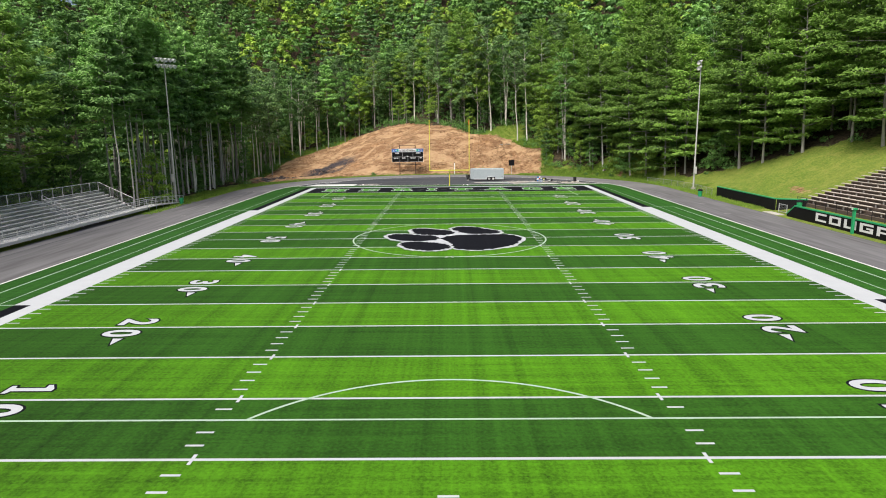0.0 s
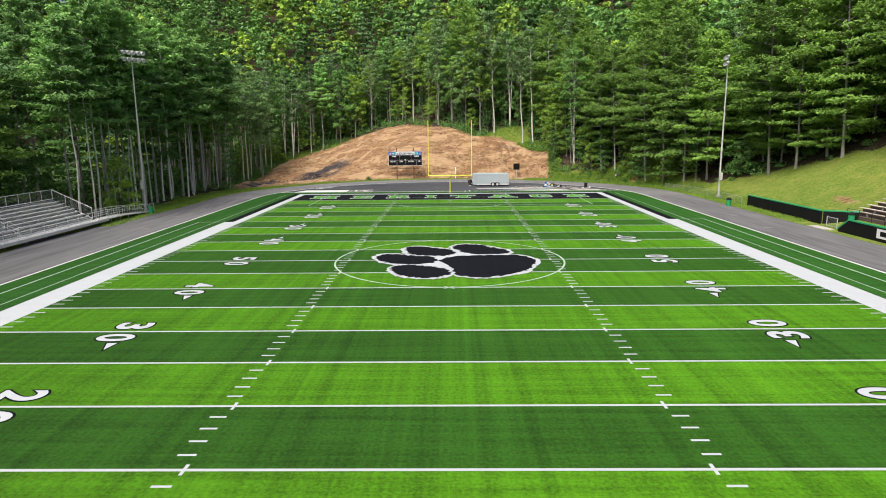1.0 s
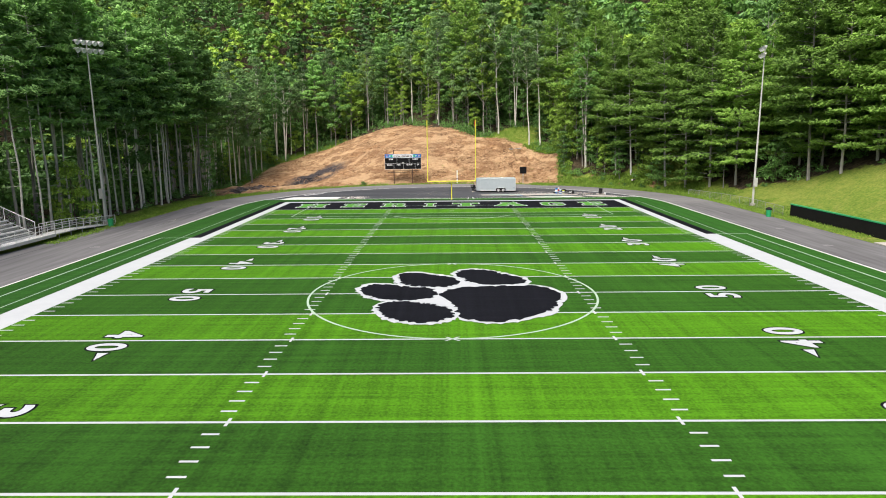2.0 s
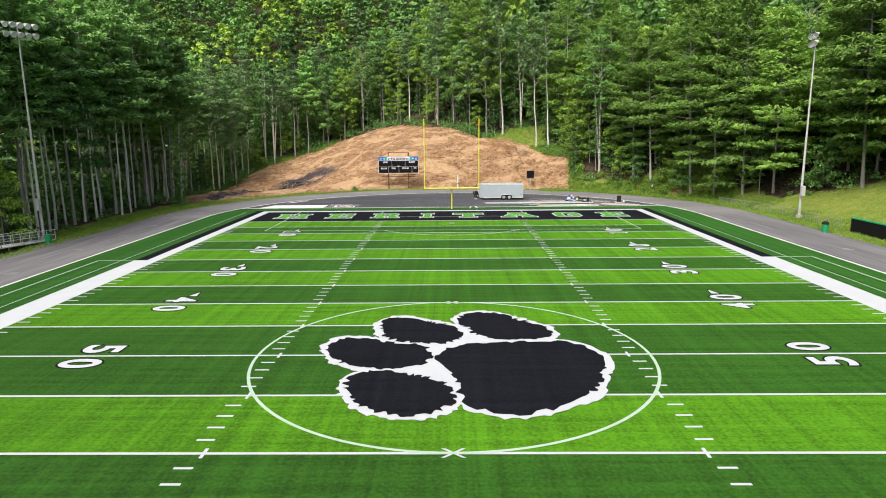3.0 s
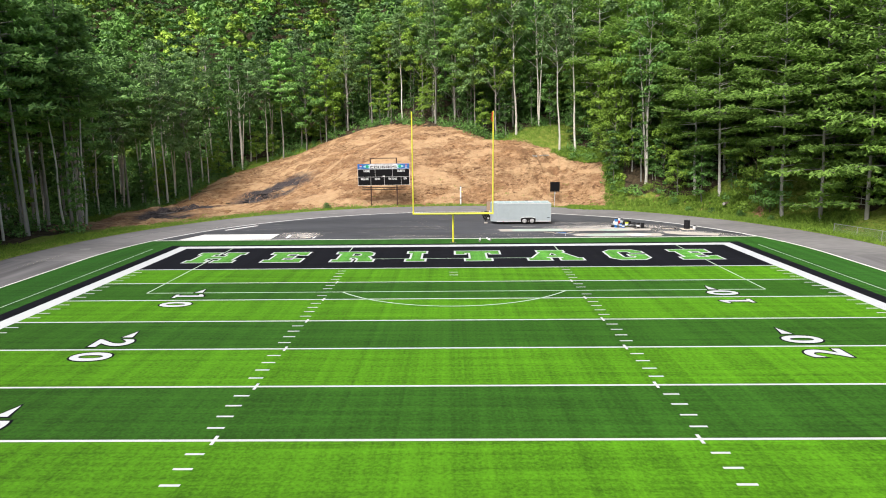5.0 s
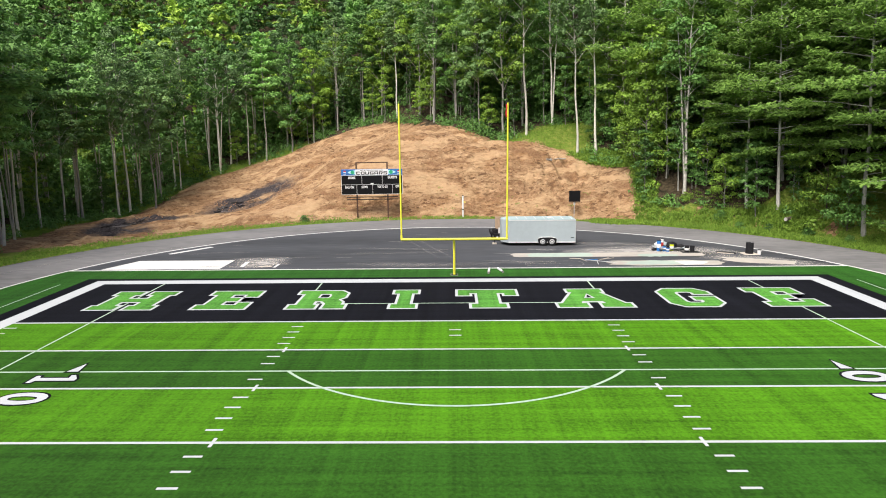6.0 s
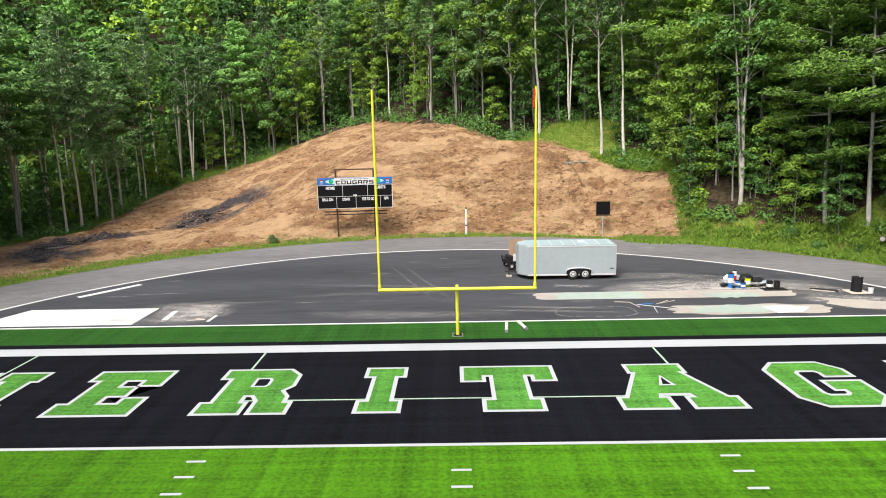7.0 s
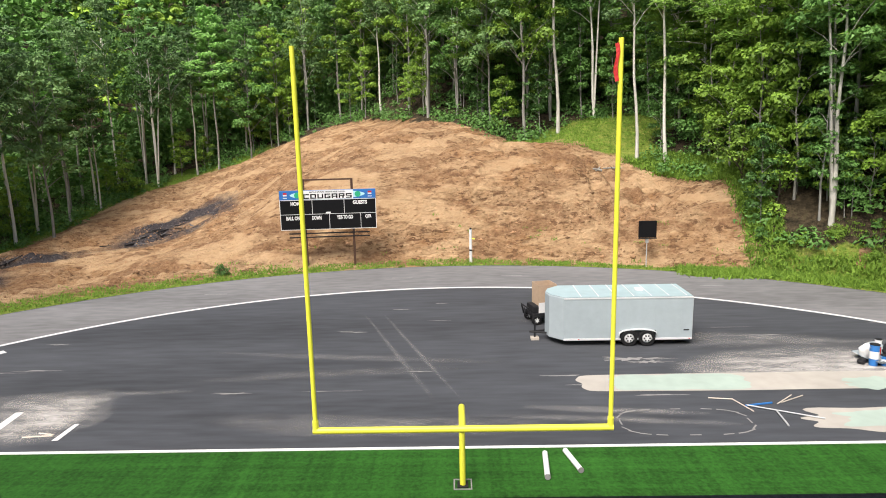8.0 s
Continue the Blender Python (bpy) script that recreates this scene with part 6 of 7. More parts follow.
def trash_can(x, y, z, label, dark_top=True):
    c = thing("trash_can", label, "trash can", (x, y, z), 0, "green trash cans")
    bm = tube(bmesh.new(), [(0, 0, 0), (0, 0, 0.06), (0, 0, 0.85), (0, 0, 0.90)], [0.25, 0.27, 0.31, 0.33], 20)
    part("drum", bm, M_GREENP, c, smooth=False)
    for h in (0.3, 0.6):
        part("hoop", tube(bmesh.new(), [(0, 0, h), (0, 0, h + 0.03)], 0.31, 20), M_GREENP, c)
    if dark_top:
        part("liner", tube(bmesh.new(), [(0, 0, 0.84), (0, 0, 0.95), (0, 0, 1.08), (0, 0, 1.14)], [0.335, 0.335, 0.26, 0.10], 20), M_RUBBER, c, "black liner and lid")


trash_can(37.75, 35.3, -0.03 if outside(37.75, 35.3) < 0 else float(ground_z(37.75, 35.3)), "green metal trash can with black lid on the verge")
trash_can(-39.25, 31.6, float(ground_z(-39.25, 31.6)), "green trash can beside the bleacher ramp", False)


# ---------------------------------------------------------------- painted walls and hillside benches
def wall_run(name, label, loop_pts, z0, z1, th=0.2):
    w = thing(name, label, "wall", kind="structure")
    for (ax, ay), (bx, by) in zip(loop_pts, loop_pts[1:]):
        d = Vector((bx - ax, by - ay)).normalized()
        nrm = Vector((-d.y, d.x)) * th / 2
        for nm, za, zb, grow_, mt in (("wall_body", z0, z1, 0, M_BLKPAINT), ("coping", z1 + 0.002, z1 + 0.13, 0.04, M_GREENP)):
            bm = bmesh.new()
            k = nrm * (1 + grow_ * 2 / th)
            e = d * (th / 2 + grow_)
            c = [(ax - e.x + k.x, ay - e.y + k.y), (bx + e.x + k.x, by + e.y + k.y), (bx + e.x - k.x, by + e.y - k.y), (ax - e.x - k.x, ay - e.y - k.y)]
            lo, hi = [bm.verts.new((*p, za)) for p in c], [bm.verts.new((*p, zb)) for p in c]
            for i in range(4):
                bm.faces.new((lo[i], lo[(i + 1) % 4], hi[(i + 1) % 4], hi[i]))
            bm.faces.new(lo)
            bm.faces.new(hi)
            bmesh.ops.recalc_face_normals(bm, faces=bm.faces)
            part(nm, bm, mt, w, "bright green painted coping" if nm == "coping" else "")
    return w


wall_run("wall_1", "black painted block wall with bright green coping", [(40.2, 34.9), (40.2, 18.2)], -0.3, 1.42)
wall_run("wall_2", "short black return wall with green coping", [(40.45, 18.0), (43.2, 16.6)], -0.3, 1.42)
w3 = wall_run("wall_3", "black painted block wall lettered in white with green coping", [(39.4, 11.9), (39.4, -26)], -0.3, 1.24)
bm = bmesh.new()
v = [bm.verts.new(p) for p in ((39.28, 12.02, 1.36), (39.28, 13.6, 0.28), (39.28, 13.6, 0.12), (39.28, 12.02, 1.2), (39.52, 12.02, 1.36), (39.52, 13.6, 0.28), (39.52, 13.6, 0.12), (39.52, 12.02, 1.2))]
for q in ((0, 1, 2, 3), (7, 6, 5, 4), (0, 4, 5, 1), (1, 5, 6, 2), (2, 6, 7, 3), (3, 7, 4, 0)):
    bm.faces.new([v[i] for i in q])
part("sloped_coping", bm, M_GREENP, w3)
bm = bmesh.new()
v = [bm.verts.new((x, y, z)) for x in (39.31, 39.49) for y, z in ((12.0, 1.2), (13.55, 0.14), (13.55, -0.2), (12.0, -0.2))]
for q in ((0, 1, 2, 3), (7, 6, 5, 4), (0, 4, 5, 1), (1, 5, 6, 2), (2, 6, 7, 3), (3, 7, 4, 0)):
    bm.faces.new([v[i] for i in q])
part("wall_end", bm, M_BLKPAINT, w3)
for i, ch in enumerate("COUGARS"):
    me = block_letter(ch, 1.95, 0.86)
    me.materials.append(M_PAINTW)
    ob = link("wall_letter", me, None, w3, "white painted letter " + ch)
    ob.matrix_local = pose(39.288, 6.75 - 2.45 * i, 0.68, 90, 0, -90)
gp = thing("marker_post", "bright green painted steel post before the wall", "post", (38.95, 0.9, float(ground_z(38.95, 0.9))))
part("shaft", box(bmesh.new(), -0.12, -0.12, -0.2, 0.12, 0.12, 2.3, 0.02), M_GREENP, gp)
part("cap", box(bmesh.new(), -0.2, -0.2, 2.3, 0.2, 0.2, 2.48, 0.03), M_GREENP, gp)
part("lamp", box(bmesh.new(), -0.15, -0.1, 2.32, -0.21, 0.1, 2.46, 0.01), M_PAINTW, gp)
gate = thing("gate_frame", "small grey chain-link gate between the walls", "gate", (39.9, 15.6, float(ground_z(39.9, 15.6))))
for s in (-1, 1):
    part("gate_post", tube(bmesh.new(), [(0, s * 0.9, -0.1), (0, s * 0.9, 1.1)], 0.04, 8), M_GALV, gate)
for z in (0.15, 1.05):
    part("gate_rail", tube(bmesh.new(), [(0, -0.9, z), (0, 0.9, z)], 0.03, 8), M_GALV, gate)
part("wire_mesh", mesh_fill(bmesh.new(), (0, -0.9), (0, 0.9), 0.15, 1.05), M_MESH, gate)
tagged(slab("path", [(38.3, 14.2), (39.4, 14.2), (39.4, 17.2), (38.3, 17.2)], -0.2, 0.03, M_CONC), "small concrete landing at the gate", "path", kind="structure")
trash_can(41.6, 15.2, float(ground_z(41.6, 15.2)) + 0.25, "dark green trash can above the wall")


def hill_benches():
    for i in range(13):
        x = 43.6 + 0.78 * i
        z = 1.05 + 0.305 * i
        r = thing("bench_row", "weathered plank bench row on the grassy hillside", "bench", (x, 0, z), 0, "hillside bench rows")
        for y0, y1 in ((-30, -6.6), (-5.4, 5.4), (6.6, 18.2)):
            part("seat_plank", box(bmesh.new(), -0.16, y0, 0.40, 0.16, y1, 0.46, 0.01), M_PLANK, r)
            for y in np.arange(y0 + 0.5, y1, 2.9):
                part("bench_leg", box(bmesh.new(), -0.06, y - 0.07, -0.3, 0.06, y + 0.07, 0.40), M_CONC, r)
        part("riser_board", box(bmesh.new(), 0.28, -30, -0.35, 0.33, 18.2, 0.30), M_PLANK_D, r)
        part("tread", box(bmesh.new(), -0.44, -30, -0.42, 0.28, 18.2, 0.0), M_PLANK_D, r)


hill_benches()
rail_fence("bench_guardrail", "thin dark guardrail before the hillside benches", [(42.4, 17.2), (42.4, -26)], [0.85, 0.85], 0.95, 2.0, M_DARK, False, (1.0, 0.5))

# ---------------------------------------------------------------- work site on the apron
def blotch(cx, cy, hx, hy, seed, rag=0.10, n=60, square=4.0, skew=0.0):
    """A ragged patch, between an oval and a rectangle."""
    r = random.Random(seed)
    ws = [(r.randint(3, 16), r.uniform(0, 6.28), r.uniform(0.2, 1) * rag) for _ in range(7)]
    out = []
    for i in range(n):
        t = 2 * math.pi * i / n
        k = (abs(math.cos(t)) ** square + abs(math.sin(t)) ** square) ** (-1 / square)
        w = 1 + sum(m * math.sin(f * t + p) for f, p, m in ws) / 2.5
        out.append((cx + hx * k * w * math.cos(t) + skew * math.sin(t) * k, cy + hy * k * (2 * w - 1 if hy < 2 else w) * math.sin(t)))
    return out


def patch(name, loop, z, material, label, cat="paint patch"):
    ob = part(name, fill_shape([loop], z), material, None)
    return tagged(ob, label, cat, kind="structure")


A0 = -0.030


def dust(cx, cy, hx, hy, strength, seed, turn=0.0):
    """A film of dust as a small grid, its cover falling off towards the rim."""
    n = 22
    u, v = np.meshgrid(np.linspace(-1, 1, n), np.linspace(-1, 1, n))
    c, s_ = math.cos(radians(turn)), math.sin(radians(turn))
    x, y = cx + hx * u * c - hy * v * s_, cy + hx * u * s_ + hy * v * c
    i = np.arange(n * n).reshape(n, n)
    me = np_mesh("dust_film", np.stack([x, y, np.full_like(x, A0 + 0.0045 + 0.0006 * (seed % 7))], -1).reshape(-1, 3), np.stack([i[:-1, :-1], i[:-1, 1:], i[1:, 1:], i[1:, :-1]], -1).reshape(-1, 4))
    fall = np.clip(1 - np.sqrt(u * u + v * v) * (1 + 0.25 * wave(u * 3, v * 3, 1.0, seed)), 0, 1) ** 0.7 * strength
    me.attributes.new("cover", "FLOAT", "POINT").data.foreach_set("value", fall.astype(np.float32).ravel())
    tagged(link("dust_film", me, M_FILM), "pale dust film lying on the dark asphalt", "dust", kind="structure")


patch("painted_slab", [(-27.4, 59.75), (-18.15, 59.85), (-18.1, 63.15), (-26.0, 63.2)], A0 + 0.008, M_SLABW, "white painted rectangle on the asphalt")
patch("painted_slab", [(-25.1, 66.3), (-24.7, 66.0), (-22.2, 69.4), (-22.6, 69.7)], A0 + 0.008, M_LANE, "faded pale strip on the asphalt")
dust(-15.5, 62.3, 2.4, 2.6, 1.0, 3)
dust(-15.4, 62.2, 1.5, 1.7, 1.0, 5)
dust(-15.3, 62.0, 1.2, 1.2, 1.0, 13)
patch("painted_slab", [(-16.85, 60.6), (-16.5, 60.6), (-16.65, 62.5), (-16.95, 62.5)], A0 + 0.012, M_SLABW, "short white painted bar on the asphalt")
patch("painted_slab", [(-14.12, 60.2), (-13.9, 60.2), (-13.88, 61.45), (-14.06, 61.45)], A0 + 0.012, M_SLABW, "short white painted bar on the asphalt")
dust(16.8, 66.0, 7.5, 2.6, 1.0, 6)
dust(18.5, 66.0, 4.0, 1.8, 1.0, 8)
dust(15.5, 65.8, 6.5, 1.5, 1.0, 14)
dust(21.5, 65.6, 4.0, 1.3, 0.9, 15, -15)
patch("painted_slab", blotch(12.85, 64.5, 7.95, 0.88, 7, 0.03, 120, 16.0), A0 + 0.011, M_SLABB, "beige primer strip on the asphalt")
patch("painted_slab", blotch(8.9, 64.5, 2.7, 0.80, 9, 0.07, 70, 7.0), A0 + 0.016, M_SLABG, "pale mint painted strip on the asphalt")
patch("painted_slab", blotch(16.9, 64.1, 1.6, 0.58, 10, 0.14, 60, 3.0), A0 + 0.016, M_SLABG, "pale mint painted strip on the asphalt")
patch("painted_slab", blotch(16.6, 61.0, 4.4, 0.95, 12, 0.10, 80, 4.0), A0 + 0.011, M_SLABB, "beige primer strip on the asphalt")
patch("painted_slab", blotch(16.4, 61.05, 3.0, 0.72, 13, 0.12, 60, 4.0), A0 + 0.016, M_SLABG, "pale mint painted strip on the asphalt")
patch("painted_slab", [(17.7, 60.1), (19.1, 60.25), (20.0, 61.2), (18.8, 61.65), (17.4, 61.5)], A0 + 0.021, M_SLABW, "white painted corner on the asphalt")
dust(24.0, 61.9, 5.0, 1.8, 1.0, 9, -26)
dust(23.8, 61.6, 3.4, 1.0, 1.0, 11, -28)
patch("painted_slab", [(21.4, 63.3), (23.3, 62.7), (26.8, 61.2), (26.0, 60.0), (22.4, 60.9), (21.3, 61.9), (21.9, 62.5)][::-1], A0 + 0.012, M_SLABB, "white painted wedge on the asphalt")
patch("scuff_mark", blotch(7.8, 67.2, 1.2, 0.14, 17, 0.5), A0 + 0.006, M_DUST, "pale scuffs on the asphalt")
patch("scuff_mark", blotch(8.3, 66.8, 0.7, 0.1, 18, 0.5), A0 + 0.006, M_DUST, "pale scuffs on the asphalt")
rs = random.Random(44)
for k in range(12):
    dust(rs.uniform(-24, 24), rs.uniform(60.5, 74), rs.uniform(3, 8), rs.uniform(0.25, 1.1), rs.uniform(0.15, 0.4), 40 + k, rs.uniform(-8, 8))
for k, (x, y, tn) in enumerate(((-27, 68, 40), (-33, 62, 70), (-34.5, 50, 85), (-34.0, 35, 90))):
    dust(x, y, 4.5, 0.35, 0.35, 60 + k, tn)
for k in range(26):
    a = radians(rs.uniform(20, 165))
    r = rs.uniform(6, 27)
    x, y = r * math.cos(a) * 1.1, 61.5 + (r * 0.62) * math.sin(a)
    if y > 79 or abs(x) > 24:
        continue
    patch("scuff_mark", blotch(x, y, rs.uniform(0.3, 1.3), rs.uniform(0.02, 0.06), 100 + k, 0.5, 24, 2.0), A0 + 0.004, M_DUST, "pale scuffs on the asphalt")
# dashed chalk outline of a drain patch
for k in range(20):
    t = 2 * math.pi * k / 20
    x, y = 7.85 + 2.25 * (abs(math.cos(t)) ** 0.6) * math.copysign(1, math.cos(t)), 61.02 + 1.0 * (abs(math.sin(t)) ** 0.6) * math.copysign(1, math.sin(t))
    d = Vector((-2.4 * math.sin(t), 0.95 * math.cos(t))).normalized() * 0.19
    n = Vector((-d.y, d.x)).normalized() * 0.03
    patch("chalk_dash", [(x - d.x - n.x, y - d.y - n.y), (x + d.x - n.x, y + d.y - n.y), (x + d.x + n.x, y + d.y + n.y), (x - d.x + n.x, y - d.y + n.y)], A0 + 0.006, M_DUST, "short chalk dash on the asphalt")
# dusty wheel tracks
for k, (x, y) in enumerate(((-3.1, 68.8), (-2.1, 69.0))):
    dust(x, y, 6.4, 0.16, 0.24, 70 + k, -70)

for i, (x0, y0, x1, y1) in enumerate(((2.50, 57.35, 2.62, 58.75), (3.55, 57.7, 3.28, 58.9))):
    p = thing("turf_roll", "thin white tube lying on the green turf", "tube", (x0, y0, 0.0), 0, "white tubes on the turf")
    part("tube", tube(bmesh.new(), [(0, 0, 0.085), (x1 - x0, y1 - y0, 0.085)], 0.085, 12), M_PAINTW, p, smooth=True)
    part("end_cap", tube(bmesh.new(), [(-0.02 * (x1 - x0), -0.02, 0.085), (0.01 * (x1 - x0), 0.015, 0.085)], 0.09, 12), M_DUST, p)

sq = thing("squeegee", "long grey floor squeegee with a blue bar lying on the asphalt", "squeegee", (0, 0, A0))
part("handle", tube(bmesh.new(), [(10.5, 62.15, 0.06), (12.7, 61.0, 0.05)], 0.024, 8), M_GALV, sq)
part("blade_bar", box(bmesh.new(), -0.55, -0.025, 0.0, 0.55, 0.025, 0.06, 0.01), M_BUCKB, sq).matrix_local = pose(11.0, 62.25, 0.01, 0, 0, 12)
part("stand", tube(bmesh.new(), [(11.35, 61.7, 0.06), (11.2, 60.55, 0.03)], 0.03, 8), M_GALV, sq)
for i, (a, b) in enumerate((((9.4, 62.9), (10.25, 62.75)), ((10.25, 62.75), (10.55, 61.7)), ((11.9, 62.4), (13.0, 63.0)), ((11.7, 62.3), (12.6, 63.05)))):
    ln = thing("lath", "thin pale wooden lath lying on the asphalt", "lath", (0, 0, A0), 0, "laths on the asphalt")
    part("strip", tube(bmesh.new(), [(*a, 0.025), (*b, 0.025)], 0.025, 4), M_PLANK, ln)
for a, b in (((-15.3, 60.45), (-14.3, 60.55)), ((-14.9, 60.75), (-14.3, 60.62))):
    ln = thing("lath", "thin pale wooden lath lying on the asphalt", "lath", (0, 0, A0), 0, "laths on the asphalt")
    part("strip", tube(bmesh.new(), [(*a, 0.02), (*b, 0.02)], 0.03, 4), M_PLANK, ln)


def bucket(x, y, r, h, m, label, band=None):
    b = thing("bucket", label, "bucket", (x, y, A0), 0, "buckets on the asphalt")
    body = part("body", tube(bmesh.new(), [(0, 0, 0), (0, 0, h * 0.93), (0, 0, h)], [r * 0.86, r, r * 1.05], 18), m, b)
    part("lid", tube(bmesh.new(), [(0, 0, h), (0, 0, h + 0.03)], r * 1.02, 18), M_DARK if m is not M_DARK else M_RUBBER, b)
    if band is not None:
        part("label_band", tube(bmesh.new(), [(0, 0, h * 0.35), (0, 0, h * 0.7)], r * 1.0, 18, False), band, b)
    part("bail", tube(bmesh.new(), [(-r, 0, h * 0.9), (-r * 0.6, -r * 0.7, h * 0.7), (r * 0.6, -r * 0.7, h * 0.7), (r, 0, h * 0.9)], 0.012, 5), M_GALV, b)


def drum(x, y):
    d = thing("steel_drum", "black steel drum standing on a wooden board", "drum", (x, y, A0 + 0.05))
    part("body", tube(bmesh.new(), [(0, 0, 0), (0, 0, 0.9)], 0.30, 24), M_DARK, d)
    for z in (0.0, 0.29, 0.59, 0.86):
        part("hoop", tube(bmesh.new(), [(0, 0, z), (0, 0, z + 0.035)], 0.315, 24), M_DARK, d)
    part("bung", tube(bmesh.new(), [(0.15, 0, 0.9), (0.15, 0, 0.93)], 0.04, 8), M_GALV, d)


drum(24.6, 64.4)
bd = thing("board", "pale wooden board under the drum", "board", (24.6, 64.35, A0))
part("plank", box(bmesh.new(), -0.6, -0.5, 0.0, 0.6, 0.5, 0.05, 0.01), M_PLANK, bd)
bucket(25.25, 64.05, 0.16, 0.4, M_PAINTW, "white plastic bucket beside the drum")
bd = thing("board", "dark board lying flat on the asphalt", "board", (22.9, 64.85, A0), -30)
part("plank", box(bmesh.new(), -0.75, -0.14, 0.0, 0.75, 0.14, 0.09, 0.02), M_DARK, bd)
part("strip", box(bmesh.new(), -0.7, -0.2, 0.0, 0.6, -0.145, 0.05), M_PLANK, bd)
hose = thing("cord", "thin dark cord lying across the asphalt", "cord", (0, 0, A0))
part("cord_line", tube(bmesh.new(), [(26.6, 62.6, 0.02), (27.4, 62.0, 0.02), (28.2, 61.5, 0.02), (28.9, 60.9, 0.02)], 0.02, 6), M_DARK, hose)


def sack(x, y, z, w, d, h, rz, m, label, seed):
    s = thing("paint_bag", label, "bag", (x, y, A0 + z), rz, "supply bags on the asphalt")
    bm = bmesh.new()
    bmesh.ops.create_icosphere(bm, subdivisions=3, radius=1.0)
    for v in bm.verts:
        p = v.co.copy()
        n = noise.noise(p * 2.3 + Vector((seed, 0, 0)))
        k = 1 + 0.22 * n
        sx, sy = (abs(p.x) ** 0.6) * (1 if p.x > 0 else -1), (abs(p.y) ** 0.6) * (1 if p.y > 0 else -1)
        v.co = Vector((sx * w / 2 * k, sy * d / 2 * k, max(0, (p.z * 0.5 + 0.5) * h * k)))
    part("bag_body", bm, m, s, smooth=True)


def tarp(x, y, w, d, rz, m, label, seed):
    """A crumpled sheet: folds everywhere, its rim curled up, with real thickness."""
    t = thing("tarp", label, "tarp", (x, y, A0), rz)
    nu, nv = 26, 14
    u, v = np.meshgrid(np.linspace(-1, 1, nu), np.linspace(-1, 1, nv))
    px, py = u * w / 2 * (1 + 0.10 * wave(u, v, 3.0, seed)), v * d / 2 * (1 + 0.16 * wave(u, v, 2.5, seed + 1))
    rim = np.maximum(np.abs(u) ** 5, np.abs(v) ** 4)
    pz = 0.05 + 0.07 * np.abs(grain(px, py, 0.5, 3, seed)) + rim * (0.16 + 0.22 * np.abs(wave(px, py, 2.6, seed + 2)))
    top = np.stack([px, py, pz], -1).reshape(-1, 3)
    i = np.arange(nu * nv).reshape(nv, nu)
    q = np.stack([i[:-1, :-1], i[:-1, 1:], i[1:, 1:], i[1:, :-1]], -1).reshape(-1, 4)
    ring = np.concatenate([i[0, :], i[1:, -1], i[-1, -2::-1], i[-2:0:-1, 0]])
    nxt = np.roll(ring, -1)
    n = nu * nv
    faces = np.concatenate([q, q[:, ::-1] + n, np.stack([nxt, ring, ring + n, nxt + n], -1)])
    link("sheet", np_mesh("sheet", np.concatenate([top, top - [0, 0, 0.012]]), faces), m, t)


tarp(18.75, 66.55, 2.7, 1.5, 12, M_TRAILER, "crumpled pale grey plastic sheet under the supplies", 31)
sack(17.75, 66.75, 0.06, 0.55, 0.35, 0.62, 10, M_SLABW, "crumpled white plastic bag among the supplies", 1)
sack(18.35, 67.1, 0.08, 0.7, 0.45, 0.5, -15, M_TRAILER, "grey crumpled plastic sheet bundle", 2)
sack(19.0, 66.95, 0.08, 1.0, 0.5, 0.55, 25, M_DARK, "black plastic bag among the supplies", 3)
sack(17.3, 66.25, 0, 0.6, 0.3, 0.22, 40, M_DARK, "dusty grey cloth bundle", 4)
sack(19.75, 66.9, 0.06, 0.7, 0.4, 0.34, 0, M_DARK, "black plastic bag among the supplies", 5)
sack(19.35, 66.15, 0.05, 0.5, 0.35, 0.22, 20, M_DUST, "crumpled pale plastic bag among the supplies", 6)
bucket(18.05, 65.95, 0.17, 0.44, M_BUCKB, "blue and white bucket among the supplies", M_PAINTW)
bucket(18.30, 65.75, 0.15, 0.34, M_BUCKB, "blue and white bucket among the supplies", M_PAINTW)
bucket(17.6, 66.0, 0.19, 0.92, M_BUCKB, "tall blue and white container among the supplies", M_PAINTW)
bucket(18.0, 66.4, 0.13, 1.0, M_PAINTW, "tall white container with red top", M_RED)
bucket(18.8, 66.25, 0.18, 0.55, M_LIME, "lime yellow bucket among the supplies", M_PAINTW)
bucket(19.78, 65.4, 0.19, 0.52, M_DARK, "black bucket with pale label", M_PAINTW)
bucket(20.25, 65.4, 0.19, 0.5, M_DARK, "black bucket beside the supplies")
tray = thing("tray", "flat dark tray holding buckets on the asphalt", "tray", (20.05, 65.3, A0))
part("pan", box(bmesh.new(), -0.75, -0.35, 0.0, 0.75, 0.35, 0.04, 0.01), M_DARK, tray)

# ---------------------------------------------------------------- burnt heaps, logs and clods on the bank
rb = random.Random(12)


def logs(cx, cy, n, sx, sy, name, label, group, mats):
    for k in range(n):
        x, y = cx + rb.gauss(0, sx), cy + rb.gauss(0, sy)
        z = float(ground_z(x, y))
        L, r = rb.uniform(0.6, 2.2), rb.uniform(0.04, 0.12)
        t = thing(name, label, "log", (x, y, z + r * 0.6), rb.uniform(0, 180), group)
        pts = [(-L / 2, 0, rb.uniform(0, 0.1)), (0, rb.uniform(-0.1, 0.1), r), (L / 2, 0, rb.uniform(0, 0.25))]
        part("stem", tube(bmesh.new(), pts, [r, r * 0.9, r * 0.6], 7), rb.choice(mats), t)
        part("stub", tube(bmesh.new(), [pts[1], (pts[1][0] + 0.2, 0.25, r + 0.2)], [r * 0.4, r * 0.2], 5), rb.choice(mats), t)


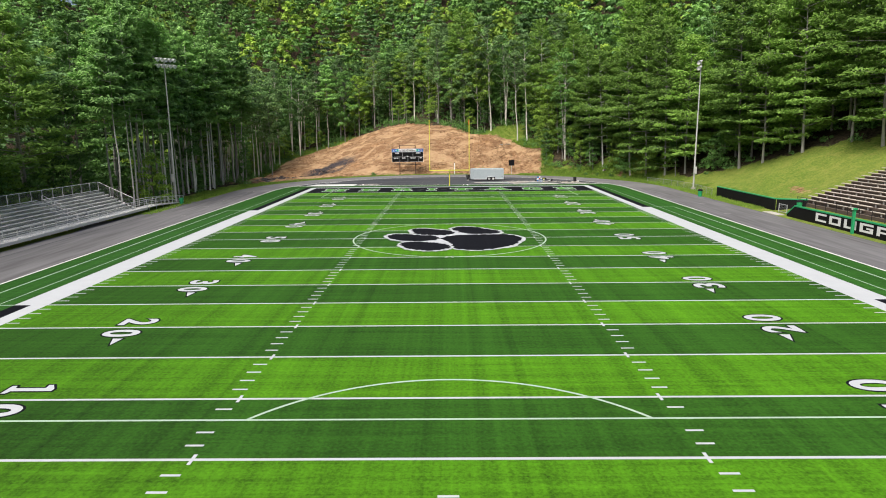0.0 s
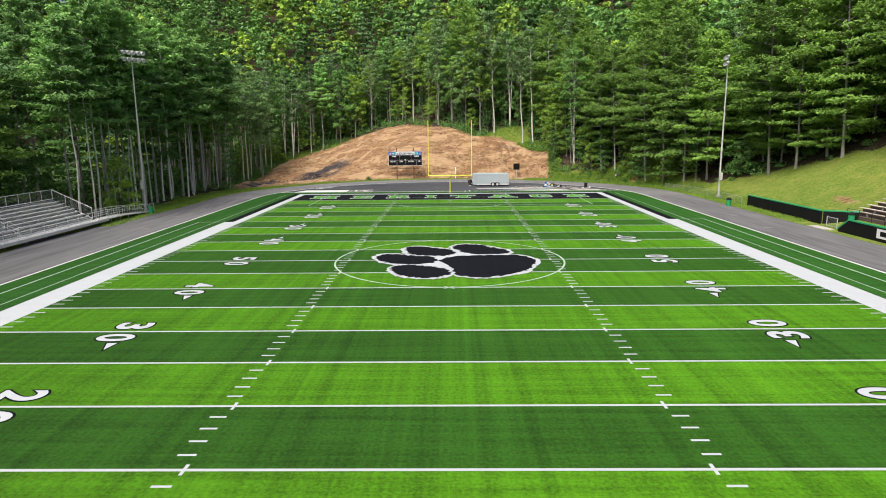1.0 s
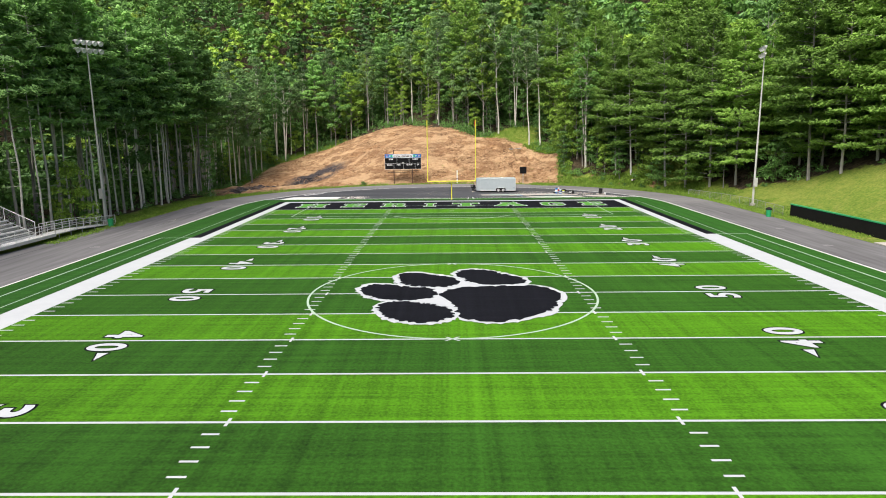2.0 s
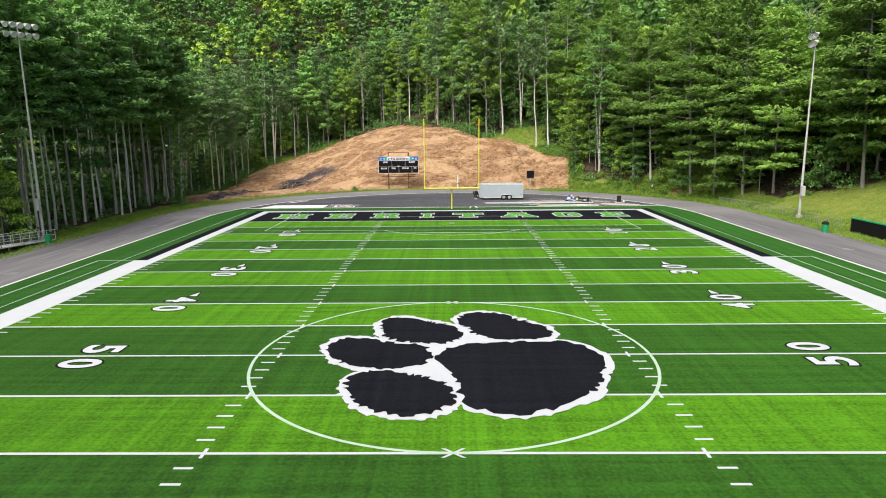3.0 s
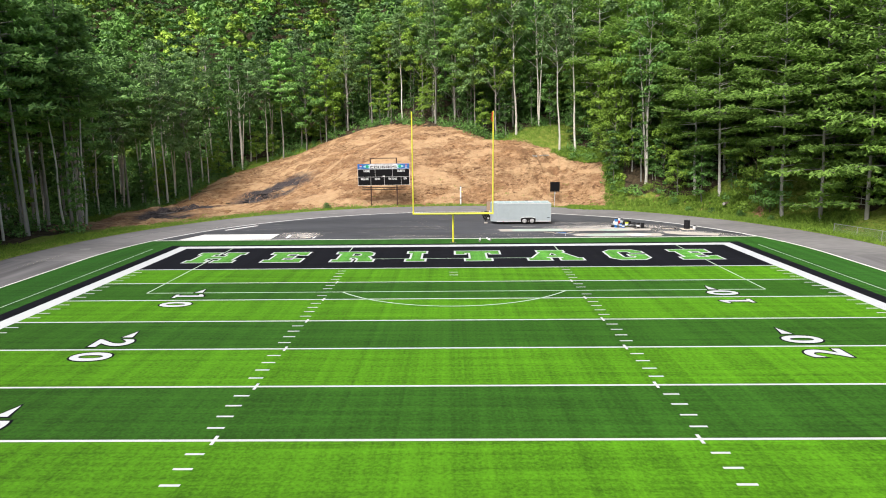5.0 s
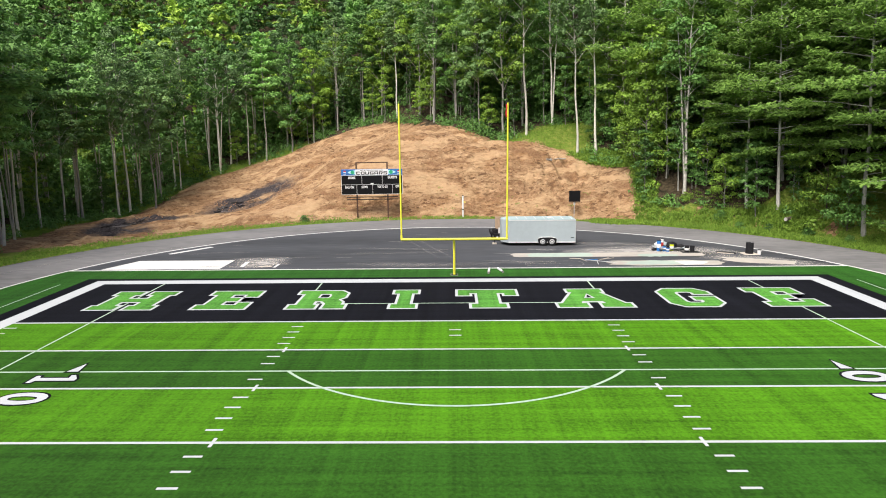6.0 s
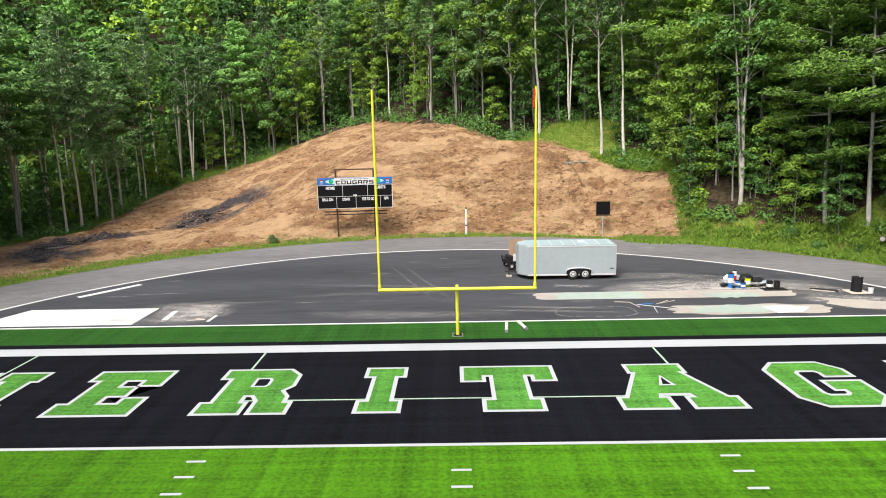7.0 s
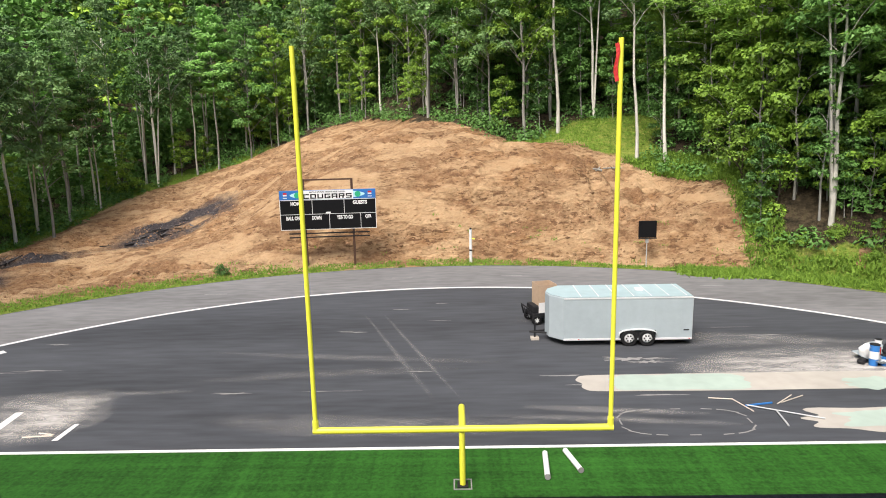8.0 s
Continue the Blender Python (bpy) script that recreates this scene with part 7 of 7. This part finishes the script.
logs(-34.2, 112.2, 34, 2.2, 1.7, "burnt_log", "charred branch in a burnt heap on the bank", "burnt branches on the bank", [M_CHAR, M_CHAR, M_ASH])
logs(-44.5, 98, 22, 1.3, 3.0, "burnt_log", "charred branch in a burnt heap on the bank", "burnt branches on the bank", [M_CHAR, M_CHAR, M_ASH])
logs(13.2, 97.2, 3, 0.5, 0.4, "dead_branch", "weathered dead branch lying on the bare bank", "dead branches", [M_BARK, M_BARK_D])
lg = thing("fallen_log", "short thick weathered log lying at the wood's edge", "log", (33.2, 74.5, float(ground_z(33.2, 74.5)) + 0.25), 35)
part("stem", tube(bmesh.new(), [(-0.9, 0, 0), (0, 0.03, 0.03), (0.9, 0, 0.1)], [0.20, 0.19, 0.16], 12), M_BARK_D, lg)
part("cut_end", tube(bmesh.new(), [(-0.93, 0, 0), (-0.9, 0, 0)], 0.18, 12), M_BARK, lg)

clods = []
rc = np.random.RandomState(77)
cx, cy = rc.uniform(-50, 22, 40000), rc.uniform(80, 150, 40000)
foot = np.exp(-((outside(cx, cy) - 3.4) / 1.8) ** 2) * step(cx, -24, -12)
keep = (in_dirt(cx, cy) > 0.4) & (grain(cx, cy, 6.0, 2, 21) + 0.75 * foot + 0.12 * step(cx, 4, 14) > 0.52 - 0.5 * (rc.rand(40000) < 0.10))
cx, cy = cx[keep][:10000], cy[keep][:10000]
octa_v = np.array([(1, 0, 0), (-1, 0, 0), (0, 1, 0), (0, -1, 0), (0, 0, 1), (0, 0, -1)], float)
octa_f = np.array([(0, 2, 4), (2, 1, 4), (1, 3, 4), (3, 0, 4), (2, 0, 5), (1, 2, 5), (3, 1, 5), (0, 3, 5)])
cv, cf = [], []
for k, (x, y, z) in enumerate(zip(cx, cy, ground_z(cx, cy))):
    s = 0.04 + 0.08 * rc.rand() ** 2 + (0.10 if rc.rand() < 0.03 else 0)
    cv.append(octa_v * rc.uniform(0.6, 1.3, (6, 3)) * s * [1.25, 1.0, 0.85] + [x, y, z + 0.2 * s])
    cf.append(octa_f + 6 * k)
me = np_mesh("soil_clods", np.concatenate(cv), np.concatenate(cf))
tagged(link("soil_clods", me, M_SOIL), "loose orange clods of soil on the bare bank", "soil", kind="stuff")
